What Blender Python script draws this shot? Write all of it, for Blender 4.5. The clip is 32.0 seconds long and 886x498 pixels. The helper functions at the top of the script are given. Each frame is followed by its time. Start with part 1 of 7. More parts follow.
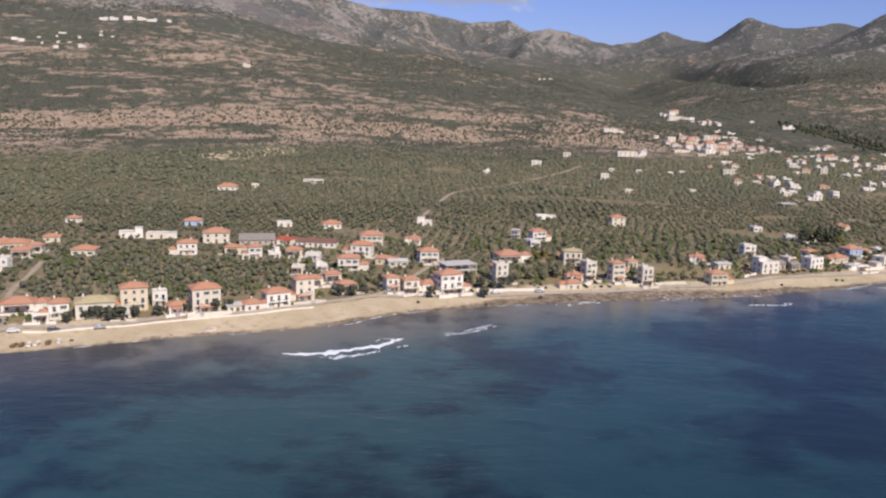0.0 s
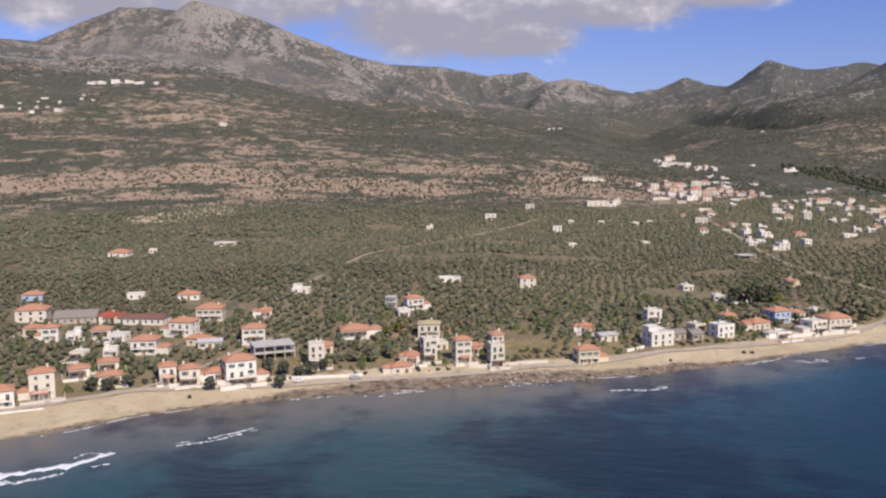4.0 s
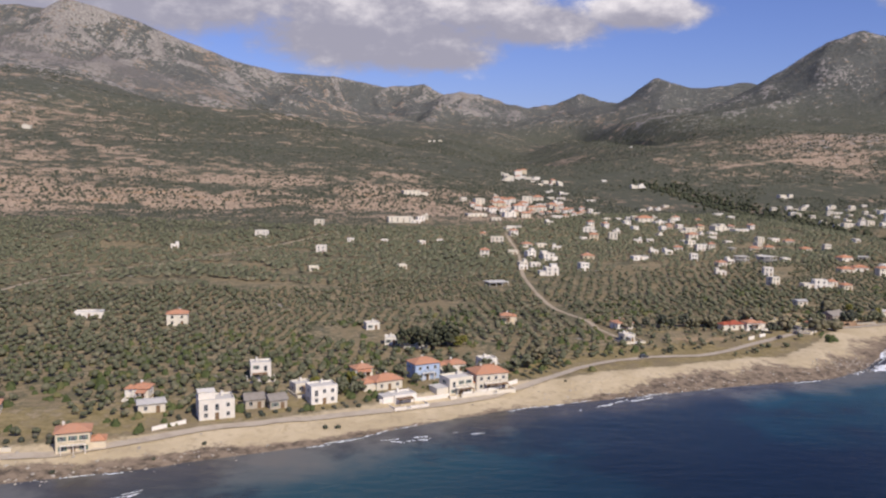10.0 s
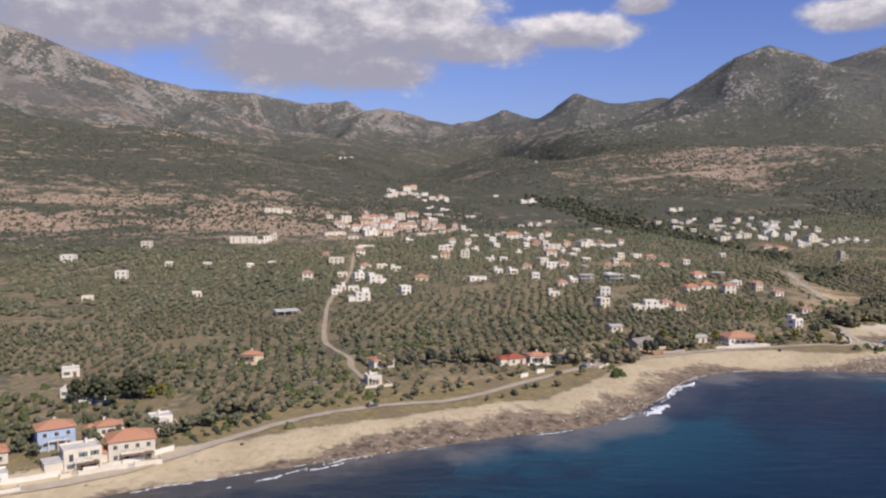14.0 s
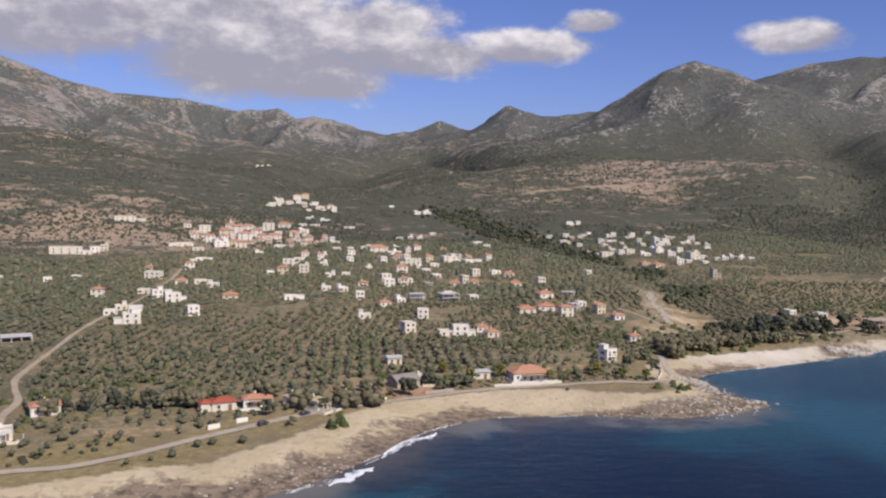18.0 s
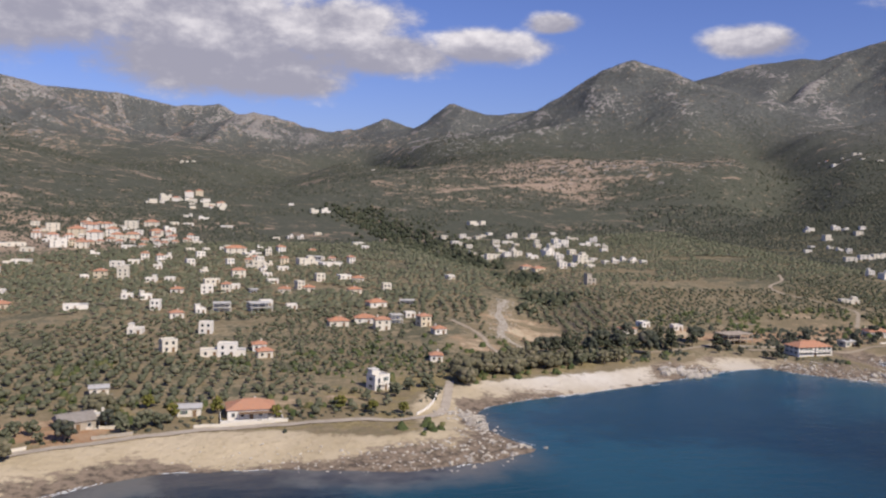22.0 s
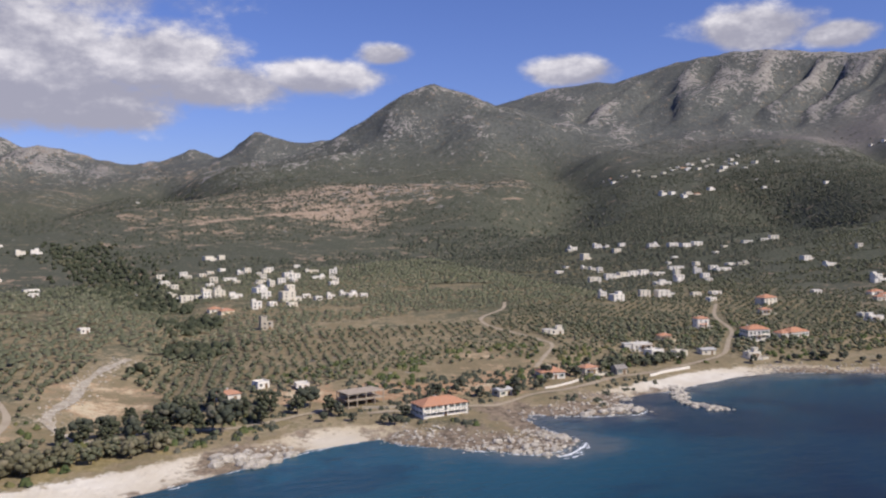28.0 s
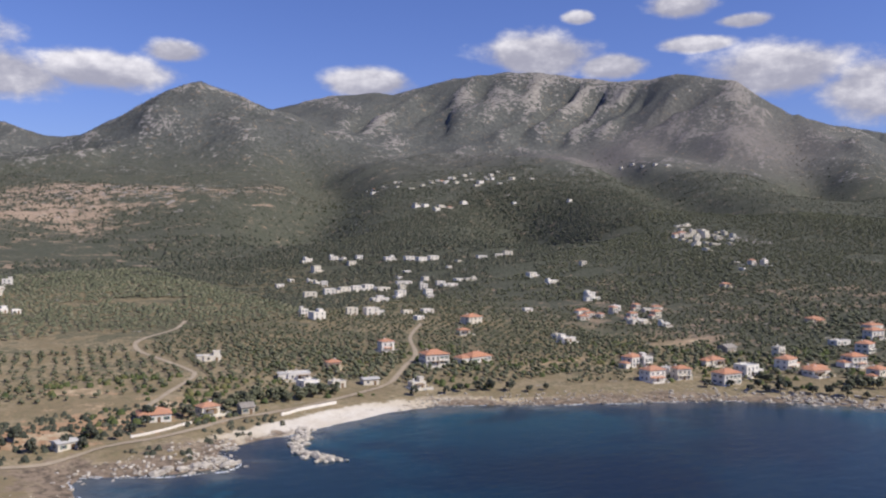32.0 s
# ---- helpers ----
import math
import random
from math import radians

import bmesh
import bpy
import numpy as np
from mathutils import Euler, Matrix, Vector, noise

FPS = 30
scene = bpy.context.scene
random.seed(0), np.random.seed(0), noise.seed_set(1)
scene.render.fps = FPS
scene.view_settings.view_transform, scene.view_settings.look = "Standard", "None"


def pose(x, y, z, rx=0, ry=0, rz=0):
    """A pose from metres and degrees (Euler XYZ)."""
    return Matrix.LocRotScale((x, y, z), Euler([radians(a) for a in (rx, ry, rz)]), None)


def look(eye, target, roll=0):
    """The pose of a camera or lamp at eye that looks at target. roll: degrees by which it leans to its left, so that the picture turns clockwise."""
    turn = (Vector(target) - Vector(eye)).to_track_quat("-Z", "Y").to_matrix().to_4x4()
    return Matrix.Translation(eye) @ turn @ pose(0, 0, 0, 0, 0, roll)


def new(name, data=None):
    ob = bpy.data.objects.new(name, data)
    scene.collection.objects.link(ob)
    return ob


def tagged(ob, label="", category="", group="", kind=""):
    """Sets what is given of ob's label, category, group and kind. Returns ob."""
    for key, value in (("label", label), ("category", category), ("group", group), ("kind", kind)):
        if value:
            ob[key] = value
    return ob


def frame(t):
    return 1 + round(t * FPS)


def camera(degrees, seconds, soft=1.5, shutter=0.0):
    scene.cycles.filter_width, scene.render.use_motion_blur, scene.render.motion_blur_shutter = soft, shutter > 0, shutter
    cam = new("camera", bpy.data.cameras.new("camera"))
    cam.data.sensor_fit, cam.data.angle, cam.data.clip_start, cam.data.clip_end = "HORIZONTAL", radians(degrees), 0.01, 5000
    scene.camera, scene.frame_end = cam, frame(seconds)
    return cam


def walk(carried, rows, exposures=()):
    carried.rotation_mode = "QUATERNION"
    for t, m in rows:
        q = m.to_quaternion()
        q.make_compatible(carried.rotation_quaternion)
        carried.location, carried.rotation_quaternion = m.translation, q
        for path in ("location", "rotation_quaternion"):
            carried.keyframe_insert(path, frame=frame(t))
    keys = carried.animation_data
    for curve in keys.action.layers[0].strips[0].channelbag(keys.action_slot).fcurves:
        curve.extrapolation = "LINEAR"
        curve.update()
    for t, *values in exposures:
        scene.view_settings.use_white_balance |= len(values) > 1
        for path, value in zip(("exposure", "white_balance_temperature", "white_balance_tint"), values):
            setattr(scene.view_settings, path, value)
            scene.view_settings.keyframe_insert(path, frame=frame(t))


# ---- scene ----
# ---------- camera ----------
cam = camera(56.3, 32.0, soft=2.25)
PATH = [
    (0, (1.527, -3.909, 84.393), (1.523, -1.94, 84.042), 1.7),
    (0.5, (13.135, 4.444, 84.412), (13.122, 6.416, 84.083), 1.8),
    (1, (24.675, 12.83, 84.435), (24.649, 14.806, 84.126), 1.9),
    (1.5, (36.106, 21.278, 84.42), (36.067, 23.257, 84.131), 1.9),
    (2, (47.405, 29.754, 84.348), (47.349, 31.735, 84.077), 1.7),
    (2.5, (58.501, 38.103, 84.237), (58.423, 40.086, 83.982), 1.3),
    (4.5, (101.97, 70.56, 83.048), (101.874, 72.545, 82.827), -0.4),
    (5, (112.779, 78.553, 82.871), (112.695, 80.539, 82.655), -0.4),
    (5.5, (123.636, 86.484, 82.706), (123.567, 88.472, 82.498), -0.4),
    (6, (134.549, 94.388, 82.554), (134.494, 96.377, 82.354), -0.1),
    (6.5, (145.436, 102.234, 82.398), (145.398, 104.224, 82.207), 0.2),
    (7, (156.384, 110.035, 82.213), (156.367, 112.026, 82.031), 0.4),
    (7.5, (167.369, 117.837, 82.006), (167.374, 119.829, 81.83), 0.5),
    (8, (178.324, 125.693, 81.803), (178.351, 127.686, 81.631), 0.6),
    (8.5, (189.159, 133.477, 81.604), (189.21, 135.469, 81.429), 0.7),
    (9, (199.936, 141.159, 81.408), (200.006, 143.149, 81.225), 0.8),
    (9.5, (210.806, 148.706, 81.186), (210.891, 150.695, 80.995), 0.8),
    (10, (221.826, 156.106, 80.958), (221.922, 158.095, 80.764), 0.8),
    (10.5, (232.965, 163.355, 80.75), (233.073, 165.343, 80.558), 0.7),
    (11, (244.208, 170.445, 80.527), (244.332, 172.433, 80.342), 0.5),
    (11.5, (255.541, 177.306, 80.288), (255.688, 179.292, 80.109), 0.3),
    (12, (266.949, 184.048, 80.065), (267.12, 186.033, 79.892), 0.2),
    (12.5, (278.379, 190.703, 79.814), (278.574, 192.686, 79.648), 0.0),
    (13, (289.741, 197.297, 79.535), (289.955, 199.279, 79.376), 0.0),
    (13.5, (301.063, 203.872, 79.263), (301.29, 205.853, 79.108), 0.1),
    (15.5, (347.016, 230.654, 77.73), (347.283, 232.632, 77.593), 0.4),
    (16, (358.631, 237.243, 77.556), (358.911, 239.219, 77.422), 0.6),
    (16.5, (370.317, 243.724, 77.398), (370.613, 245.697, 77.268), 0.7),
    (17, (382.079, 250.086, 77.256), (382.396, 252.056, 77.128), 0.8),
    (17.5, (393.857, 256.364, 77.14), (394.196, 258.331, 77.015), 0.9),
    (18, (405.634, 262.532, 77.034), (405.994, 264.495, 76.913), 1.0),
    (18.5, (417.382, 268.629, 76.946), (417.761, 270.589, 76.824), 1.1),
    (19, (429.183, 274.667, 76.861), (429.579, 276.624, 76.738), 1.2),
    (19.5, (440.959, 280.696, 76.809), (441.369, 282.65, 76.687), 1.4),
    (20, (452.78, 286.649, 76.784), (453.202, 288.6, 76.663), 1.6),
    (20.5, (464.744, 292.535, 76.792), (465.177, 294.484, 76.67), 1.6),
    (21, (476.766, 298.357, 76.806), (477.208, 300.304, 76.683), 1.6),
    (21.5, (488.721, 304.141, 76.799), (489.168, 306.086, 76.678), 1.6),
    (22, (500.568, 309.959, 76.764), (501.02, 311.903, 76.644), 1.4),
    (22.5, (512.245, 315.799, 76.692), (512.705, 317.742, 76.574), 1.2),
    (23, (523.803, 321.628, 76.625), (524.267, 323.57, 76.507), 0.8),
    (23.5, (535.794, 327.481, 76.602), (536.273, 329.419, 76.488), 0.5),
    (24, (547.688, 333.098, 76.575), (548.182, 335.033, 76.465), 0.2),
    (24.5, (559.418, 338.374, 76.557), (559.927, 340.305, 76.451), -0.1),
    (26.5, (606.416, 357.819, 76.44), (607.063, 359.71, 76.365), -1.0),
    (27, (618.331, 362.342, 76.454), (619.03, 364.215, 76.389), -1.0),
    (27.5, (630.372, 366.535, 76.516), (631.125, 368.387, 76.459), -0.9),
    (28, (642.41, 370.379, 76.606), (643.223, 372.206, 76.557), -0.9),
    (28.5, (654.36, 373.875, 76.729), (655.235, 375.672, 76.685), -0.7),
    (29, (666.267, 376.947, 76.851), (667.203, 378.714, 76.81), -0.6),
    (29.5, (678.213, 379.606, 76.949), (679.205, 381.342, 76.912), -0.4),
    (30, (690.192, 381.886, 77.043), (691.235, 383.593, 77.011), -0.2),
    (30.5, (702.24, 383.787, 77.14), (703.332, 385.462, 77.113), 0.0),
    (31, (714.236, 385.402, 77.212), (715.378, 387.044, 77.187), 0.2),
    (31.5, (726.167, 386.86, 77.258), (727.358, 388.467, 77.234), 0.5),
    (32, (738.048, 388.272, 77.288), (739.284, 389.843, 77.261), 0.7),
]
walk(cam, [(t, look(eye, target, roll)) for t, eye, target, roll in PATH],
     [(0, 0.17, 6500, 15.5), (4, 0.12, 6500, 15.5), (12, 0.07, 6480, 14.5), (24, 0.07, 6420, 13.5), (32, 0.19, 6260, 12.5)])

# ---------- sky, sun and exposure ----------
SUN_AZIMUTH, SUN_HEIGHT = 148.0, 43.0

# Clouds: azimuth, height over the horizon, half width, half height (degrees).
CLOUDS = [(-27, 10.2, 9, 2.6), (-15, 11.0, 11, 3.4), (-3, 11.2, 10, 4.2), (5.0, 11.0, 6.5, 3.3), (-10, 16.0, 20, 4.5), (-2, 8.7, 11, 2.7), (9, 9.7, 6, 1.9), (2, 7.6, 5, 1.3), (15.5, 10.3, 5.2, 1.4),
          (20.2, 11.9, 2.2, 0.9), (33.0, 10.5, 3.6, 1.2), (44.6, 12.4, 4.8, 1.7), (49.5, 11.6, 2.6, 1.0), (54, 15.3, 2.8, 1.0), (55, 12.8, 2.6, 0.6),
          (58, 14.1, 1.9, 0.5), (60, 10.9, 5.5, 1.9), (66, 9.4, 4.4, 2.4), (47.3, 14.8, 1.2, 0.5), (-40, 13, 12, 4), (85, 12, 10, 3)]


class Graph:
    """Short-hand for node trees."""

    def __init__(self, tree):
        self.tree = tree

    def node(self, kind, **values):
        n = self.tree.nodes.new(kind)
        for key, value in values.items():
            setattr(n, key, value)
        return n

    def join(self, source, target):
        self.tree.links.new(source, target)

    def feed(self, socket, value):
        if isinstance(value, bpy.types.NodeSocket):
            self.join(value, socket)
        elif value is not None:
            socket.default_value = value

    def math(self, operation, a, b=None, c=None, clamp=False):
        n = self.node("ShaderNodeMath", operation=operation, use_clamp=clamp)
        for socket, value in zip(n.inputs, (a, b, c)):
            self.feed(socket, value)
        return n.outputs[0]

    def mix(self, factor, a, b, blend="MIX"):
        n = self.node("ShaderNodeMix", data_type="RGBA", blend_type=blend)
        self.feed(n.inputs[0], factor)
        for socket, value in ((n.inputs[6], a), (n.inputs[7], b)):
            self.feed(socket, (*value, 1) if isinstance(value, tuple) else value)
        return n.outputs[2]

    def ramp(self, value, low, high, a=0.0, b=1.0):
        n = self.node("ShaderNodeMapRange", interpolation_type="SMOOTHSTEP")
        for socket, v in zip(n.inputs, (value, low, high, a, b)):
            self.feed(socket, v)
        return n.outputs[0]

    def noise(self, scale, detail=3.0, rough=0.55, at=None, kind="FBM"):
        n = self.node("ShaderNodeTexNoise", noise_type=kind, normalize=True)
        n.inputs["Scale"].default_value, n.inputs["Detail"].default_value, n.inputs["Roughness"].default_value = scale, detail, rough
        if at is not None:
            self.join(at, n.inputs["Vector"])
        return n.outputs[0]

    def attribute(self, name):
        return self.node("ShaderNodeAttribute", attribute_type="GEOMETRY", attribute_name=name).outputs["Fac"]


def make_world():
    world = bpy.data.worlds.new("world")
    scene.world = world
    world.use_nodes = True
    world.node_tree.nodes.clear()
    g = Graph(world.node_tree)
    sky = g.node("ShaderNodeTexSky", sky_type="NISHITA", sun_disc=False, sun_elevation=radians(SUN_HEIGHT), sun_rotation=radians(SUN_AZIMUTH), altitude=60, air_density=1.0, dust_density=0.6, ozone_density=2.2)
    air = g.mix(1.0, sky.outputs[0], (0.88, 0.95, 1.53), "MULTIPLY")
    way = g.node("ShaderNodeTexCoord").outputs["Generated"]
    part = g.node("ShaderNodeSeparateXYZ")
    g.join(way, part.inputs[0])
    x, y, z = part.outputs
    azimuth = g.math("MULTIPLY", g.math("ARCTAN2", x, y), 180 / math.pi)
    rise = g.math("MULTIPLY", g.math("ARCSINE", z), 180 / math.pi)
    flat = g.node("ShaderNodeCombineXYZ")
    g.join(azimuth, flat.inputs[0])
    g.join(g.math("MULTIPLY", rise, 1.7), flat.inputs[1])
    billow = g.noise(0.30, 9, 0.62, flat.outputs[0])
    shred = g.noise(0.11, 4, 0.5, flat.outputs[0])
    body = None
    top = None
    for a, h, w, t in CLOUDS:
        dx = g.math("DIVIDE", g.math("SUBTRACT", azimuth, a), w)
        dy = g.math("DIVIDE", g.math("SUBTRACT", rise, h), t)
        d = g.math("SUBTRACT", 1.0, g.math("SQRT", g.math("ADD", g.math("MULTIPLY", dx, dx), g.math("MULTIPLY", dy, dy))))
        up = g.math("MULTIPLY", g.ramp(d, -0.2, 0.5), dy)
        body = d if body is None else g.math("MAXIMUM", body, d)
        top = up if top is None else g.math("ADD", top, up)
    edge = g.math("ADD", g.math("MULTIPLY", body, 1.55), g.math("MULTIPLY", g.math("SUBTRACT", g.math("ADD", g.math("MULTIPLY", billow, 0.75), g.math("MULTIPLY", shred, 0.35)), 0.55), 2.3))
    cover = g.ramp(edge, -0.10, 0.72)
    bright = g.ramp(g.math("ADD", g.math("MULTIPLY", g.math("SUBTRACT", billow, 0.5), 2.4), g.math("MULTIPLY", top, 0.5)), -0.32, 1.0)
    puff = g.mix(bright, (5.1, 5.0, 5.8), (13.8, 13.2, 12.9))
    colour = g.mix(g.math("MULTIPLY", cover, 0.95), air, puff)
    back = g.node("ShaderNodeBackground")
    g.join(colour, back.inputs[0])
    back.inputs[1].default_value = 0.069
    g.join(back.outputs[0], g.node("ShaderNodeOutputWorld").inputs[0])


make_world()
sun_light = bpy.data.lights.new("sun", "SUN")
sun_light.energy, sun_light.angle, sun_light.color = 4.1, radians(0.6), (1.0, 0.915, 0.755)
sun = new("sun", sun_light)
a, b = radians(SUN_AZIMUTH), radians(SUN_HEIGHT)
sun.matrix_world = look((900, -600, 700), Vector((900, -600, 700)) - Vector((math.sin(a) * math.cos(b), math.cos(a) * math.cos(b), math.sin(b))))

# ---------- materials ----------
def material(name, paint, rough=0.85, bump=None, bump_far=0.1, metal=0.0, spec=0.3):
    """A node material. paint(g, at) gives the colour; bump(g, at) a height, bump_far its metres."""
    m = bpy.data.materials.new(name)
    m.use_nodes = True
    m.node_tree.nodes.clear()
    g = Graph(m.node_tree)
    at = g.node("ShaderNodeTexCoord").outputs["Object"]
    shader = g.node("ShaderNodeBsdfPrincipled")
    colour = paint(g, at) if callable(paint) else (*paint, 1)
    g.feed(shader.inputs["Base Color"], colour)
    g.feed(shader.inputs["Roughness"], rough(g, at) if callable(rough) else rough)
    shader.inputs["Metallic"].default_value = metal
    shader.inputs["Specular IOR Level"].default_value = spec
    if bump:
        b = g.node("ShaderNodeBump")
        b.inputs["Distance"].default_value = bump_far
        g.join(bump(g, at), b.inputs["Height"])
        g.join(b.outputs[0], shader.inputs["Normal"])
    g.join(shader.outputs[0], g.node("ShaderNodeOutputMaterial").inputs[0])
    return m


def ground_paint(g, at):
    big, mid, small = g.noise(0.006, 4, 0.6, at), g.noise(0.045, 5, 0.62, at), g.noise(0.35, 4, 0.65, at)
    fine, speck = g.noise(0.11, 7, 0.78, at), g.noise(0.055, 6, 0.72, at)
    soil = g.mix(g.ramp(mid, 0.35, 0.65), (0.235, 0.185, 0.11), (0.335, 0.27, 0.172))
    soil = g.mix(g.ramp(small, 0.4, 0.7), soil, (0.19, 0.165, 0.095))
    stony = g.mix(g.ramp(fine, 0.36, 0.62), (0.24, 0.178, 0.125), (0.425, 0.325, 0.235))
    stony = g.mix(g.ramp(small, 0.55, 0.72), stony, (0.47, 0.39, 0.305))
    soil = g.mix(g.attribute("hill"), soil, stony)
    scrub = g.mix(g.ramp(small, 0.35, 0.62), (0.052, 0.059, 0.042), (0.108, 0.111, 0.078))
    scrub = g.mix(g.ramp(big, 0.4, 0.62), scrub, (0.084, 0.088, 0.064))
    scrub = g.mix(g.ramp(fine, 0.52, 0.70), scrub, (0.150, 0.138, 0.104))
    weeds = g.mix(g.ramp(fine, 0.38, 0.64), (0.088, 0.088, 0.056), (0.160, 0.148, 0.093))
    scrub = g.mix(g.attribute("hill"), weeds, scrub)
    # high ground: grey garrigue tone, with distance haze painted into it as grey-blue
    scrub = g.mix(g.attribute("upland_haze"), scrub, g.mix(g.ramp(fine, 0.38, 0.62), (0.066, 0.073, 0.066), (0.135, 0.137, 0.126)))
    rock = g.mix(g.ramp(fine, 0.34, 0.66), (0.155, 0.145, 0.128), (0.345, 0.318, 0.285))
    sand = g.mix(g.ramp(mid, 0.35, 0.65), (0.46, 0.375, 0.24), (0.56, 0.465, 0.315))
    sand = g.mix(g.ramp(small, 0.5, 0.75), sand, (0.39, 0.315, 0.20))
    sand = g.mix(g.attribute("pale"), sand, g.mix(g.ramp(mid, 0.4, 0.6), (0.60, 0.54, 0.44), (0.68, 0.63, 0.54)))
    shelf = g.mix(g.ramp(small, 0.35, 0.6), (0.105, 0.084, 0.064), (0.27, 0.21, 0.15))
    red = g.mix(g.ramp(small, 0.3, 0.7), (0.36, 0.20, 0.11), (0.42, 0.29, 0.18))
    grass = g.mix(g.ramp(small, 0.3, 0.7), (0.19, 0.155, 0.07), (0.32, 0.255, 0.135))

    def fuzzy(much, sharp):
        blend = g.math("ADD", g.math("ADD", g.math("MULTIPLY", mid, 0.38), g.math("MULTIPLY", small, 0.20)), g.math("MULTIPLY", fine, 0.42))
        return g.math("MULTIPLY", g.math("SUBTRACT", blend, 0.5), much), 0.5 - sharp, 0.5 + sharp

    def mask(name, much=6.5, sharp=0.16):
        fuzz, low, high = fuzzy(much, sharp)
        value = g.attribute(name)
        return g.math("MULTIPLY", g.ramp(g.math("ADD", value, fuzz), low, high), g.ramp(value, 0.02, 0.16))

    c = g.mix(mask("green"), soil, scrub)
    c = g.mix(mask("grass"), c, grass)
    c = g.mix(mask("red"), c, red)
    c = g.mix(g.ramp(g.math("ADD", g.attribute("rock"), g.math("MULTIPLY", g.math("SUBTRACT", speck, 0.5), 3.0)), 0.42, 0.62), c, rock)
    c = g.mix(g.math("MULTIPLY", g.attribute("scree"), g.ramp(fine, 0.3, 0.6, 0.45, 0.95)), c, g.mix(g.ramp(small, 0.3, 0.7), (0.135, 0.122, 0.112), (0.215, 0.195, 0.18)))
    c = g.mix(mask("sand", 3.4), c, sand)
    return g.mix(mask("shelf", 3.8), c, shelf)


M = {}
M["ground"] = material("ground", ground_paint, 0.95, lambda g, at: g.math("ADD", g.noise(0.3, 5, 0.65, at), g.noise(0.03, 3, 0.6, at)), 0.8, spec=0.1)


def water_paint(g, at):
    near = g.attribute("depth")
    big, mid = g.noise(0.011, 4, 0.55, at), g.noise(0.05, 4, 0.6, at)
    patch = g.ramp(g.math("ADD", g.math("MULTIPLY", big, 0.7), g.math("MULTIPLY", mid, 0.3)), 0.47, 0.56)
    sandy = g.ramp(near, 5.0, 80.0)
    shallow = g.mix(patch, (0.010, 0.060, 0.082), (0.011, 0.024, 0.034))
    deep = g.mix(g.ramp(big, 0.42, 0.58), (0.003, 0.019, 0.034), (0.004, 0.011, 0.021))
    c = g.mix(sandy, shallow, deep)
    clear = g.attribute("clear")
    c = g.mix(g.math("MULTIPLY", clear, g.ramp(near, 2.0, 170.0, 1.0, 0.0)), c, g.mix(patch, (0.018, 0.078, 0.112), (0.014, 0.056, 0.084)))
    c = g.mix(g.math("MULTIPLY", g.attribute("shoal"), g.ramp(g.math("ADD", near, g.math("MULTIPLY", g.math("SUBTRACT", mid, 0.5), 120.0)), 10.0, 330.0, 0.85, 0.0)), c, g.mix(patch, (0.032, 0.084, 0.092), (0.018, 0.038, 0.048)))
    silt = g.ramp(g.math("ADD", near, g.math("MULTIPLY", g.math("SUBTRACT", mid, 0.5), 30.0)), 2.0, g.math("ADD", 22.0, g.math("MULTIPLY", g.attribute("shoal"), 34.0)), 1.0, 0.0)
    return g.mix(g.math("MULTIPLY", silt, g.math("SUBTRACT", 1.0, clear)), c, g.mix(patch, (0.145, 0.138, 0.118), (0.068, 0.064, 0.058)))


def water_bump(g, at):
    stretch = g.node("ShaderNodeMapping")
    stretch.inputs["Scale"].default_value = (0.5, 1.0, 1.0)
    stretch.inputs["Rotation"].default_value = (0, 0, radians(25))
    g.join(at, stretch.inputs[0])
    return g.math("ADD", g.noise(0.22, 5, 0.6, stretch.outputs[0]), g.math("MULTIPLY", g.noise(0.03, 2, 0.5, stretch.outputs[0]), 1.0))


M["water"] = material("sea_water", water_paint, 0.24, water_bump, 0.3, spec=0.16)


def worn(colour, dark, scale=0.35, amount=0.35):
    """Plain paint with blotches, streaks and a shade of its own for each object."""
    def paint(g, at):
        shade = g.node("ShaderNodeObjectInfo").outputs["Random"]
        c = g.mix(g.math("MULTIPLY", g.ramp(g.noise(scale, 5, 0.65, at), 0.4, 0.72), amount), colour, dark)
        c = g.mix(g.math("MULTIPLY", g.ramp(g.noise(2.5, 4, 0.6, at), 0.45, 0.8), amount * 0.6), c, dark)
        return g.mix(g.math("MULTIPLY", shade, 0.35), c, dark)
    return paint


def tile_paint(colour, old):
    def paint(g, at):
        shade = g.node("ShaderNodeObjectInfo").outputs["Random"]
        c = g.mix(g.ramp(g.noise(1.1, 5, 0.7, at), 0.35, 0.7), colour, old)
        c = g.mix(g.math("MULTIPLY", g.ramp(g.noise(6.0, 2, 0.6, at), 0.5, 0.75), 0.6), c, (0.16, 0.075, 0.045))
        return g.mix(g.math("MULTIPLY", shade, 0.45), c, old)
    return paint


def tile_bump(g, at):
    wave = g.node("ShaderNodeTexWave", wave_type="BANDS", bands_direction="DIAGONAL")
    wave.inputs["Scale"].default_value = 1.6
    g.join(at, wave.inputs["Vector"])
    return g.math("ADD", wave.outputs["Fac"], g.noise(4.0, 3, 0.6, at))


def leaf_paint(dark, light, old):
    def paint(g, at):
        island = g.node("ShaderNodeNewGeometry").outputs["Random Per Island"]
        shade = g.node("ShaderNodeObjectInfo").outputs["Random"]
        c = g.mix(g.ramp(g.noise(0.9, 4, 0.7, at), 0.35, 0.65), dark, light)
        c = g.mix(g.math("MULTIPLY", island, 0.7), c, dark)
        return g.mix(g.ramp(g.math("FRACT", g.math("ADD", g.math("MULTIPLY", island, 7.3), shade)), 0.72, 1.0), c, old)
    return paint


def rough_bump(scale):
    return lambda g, at: g.noise(scale, 5, 0.7, at)


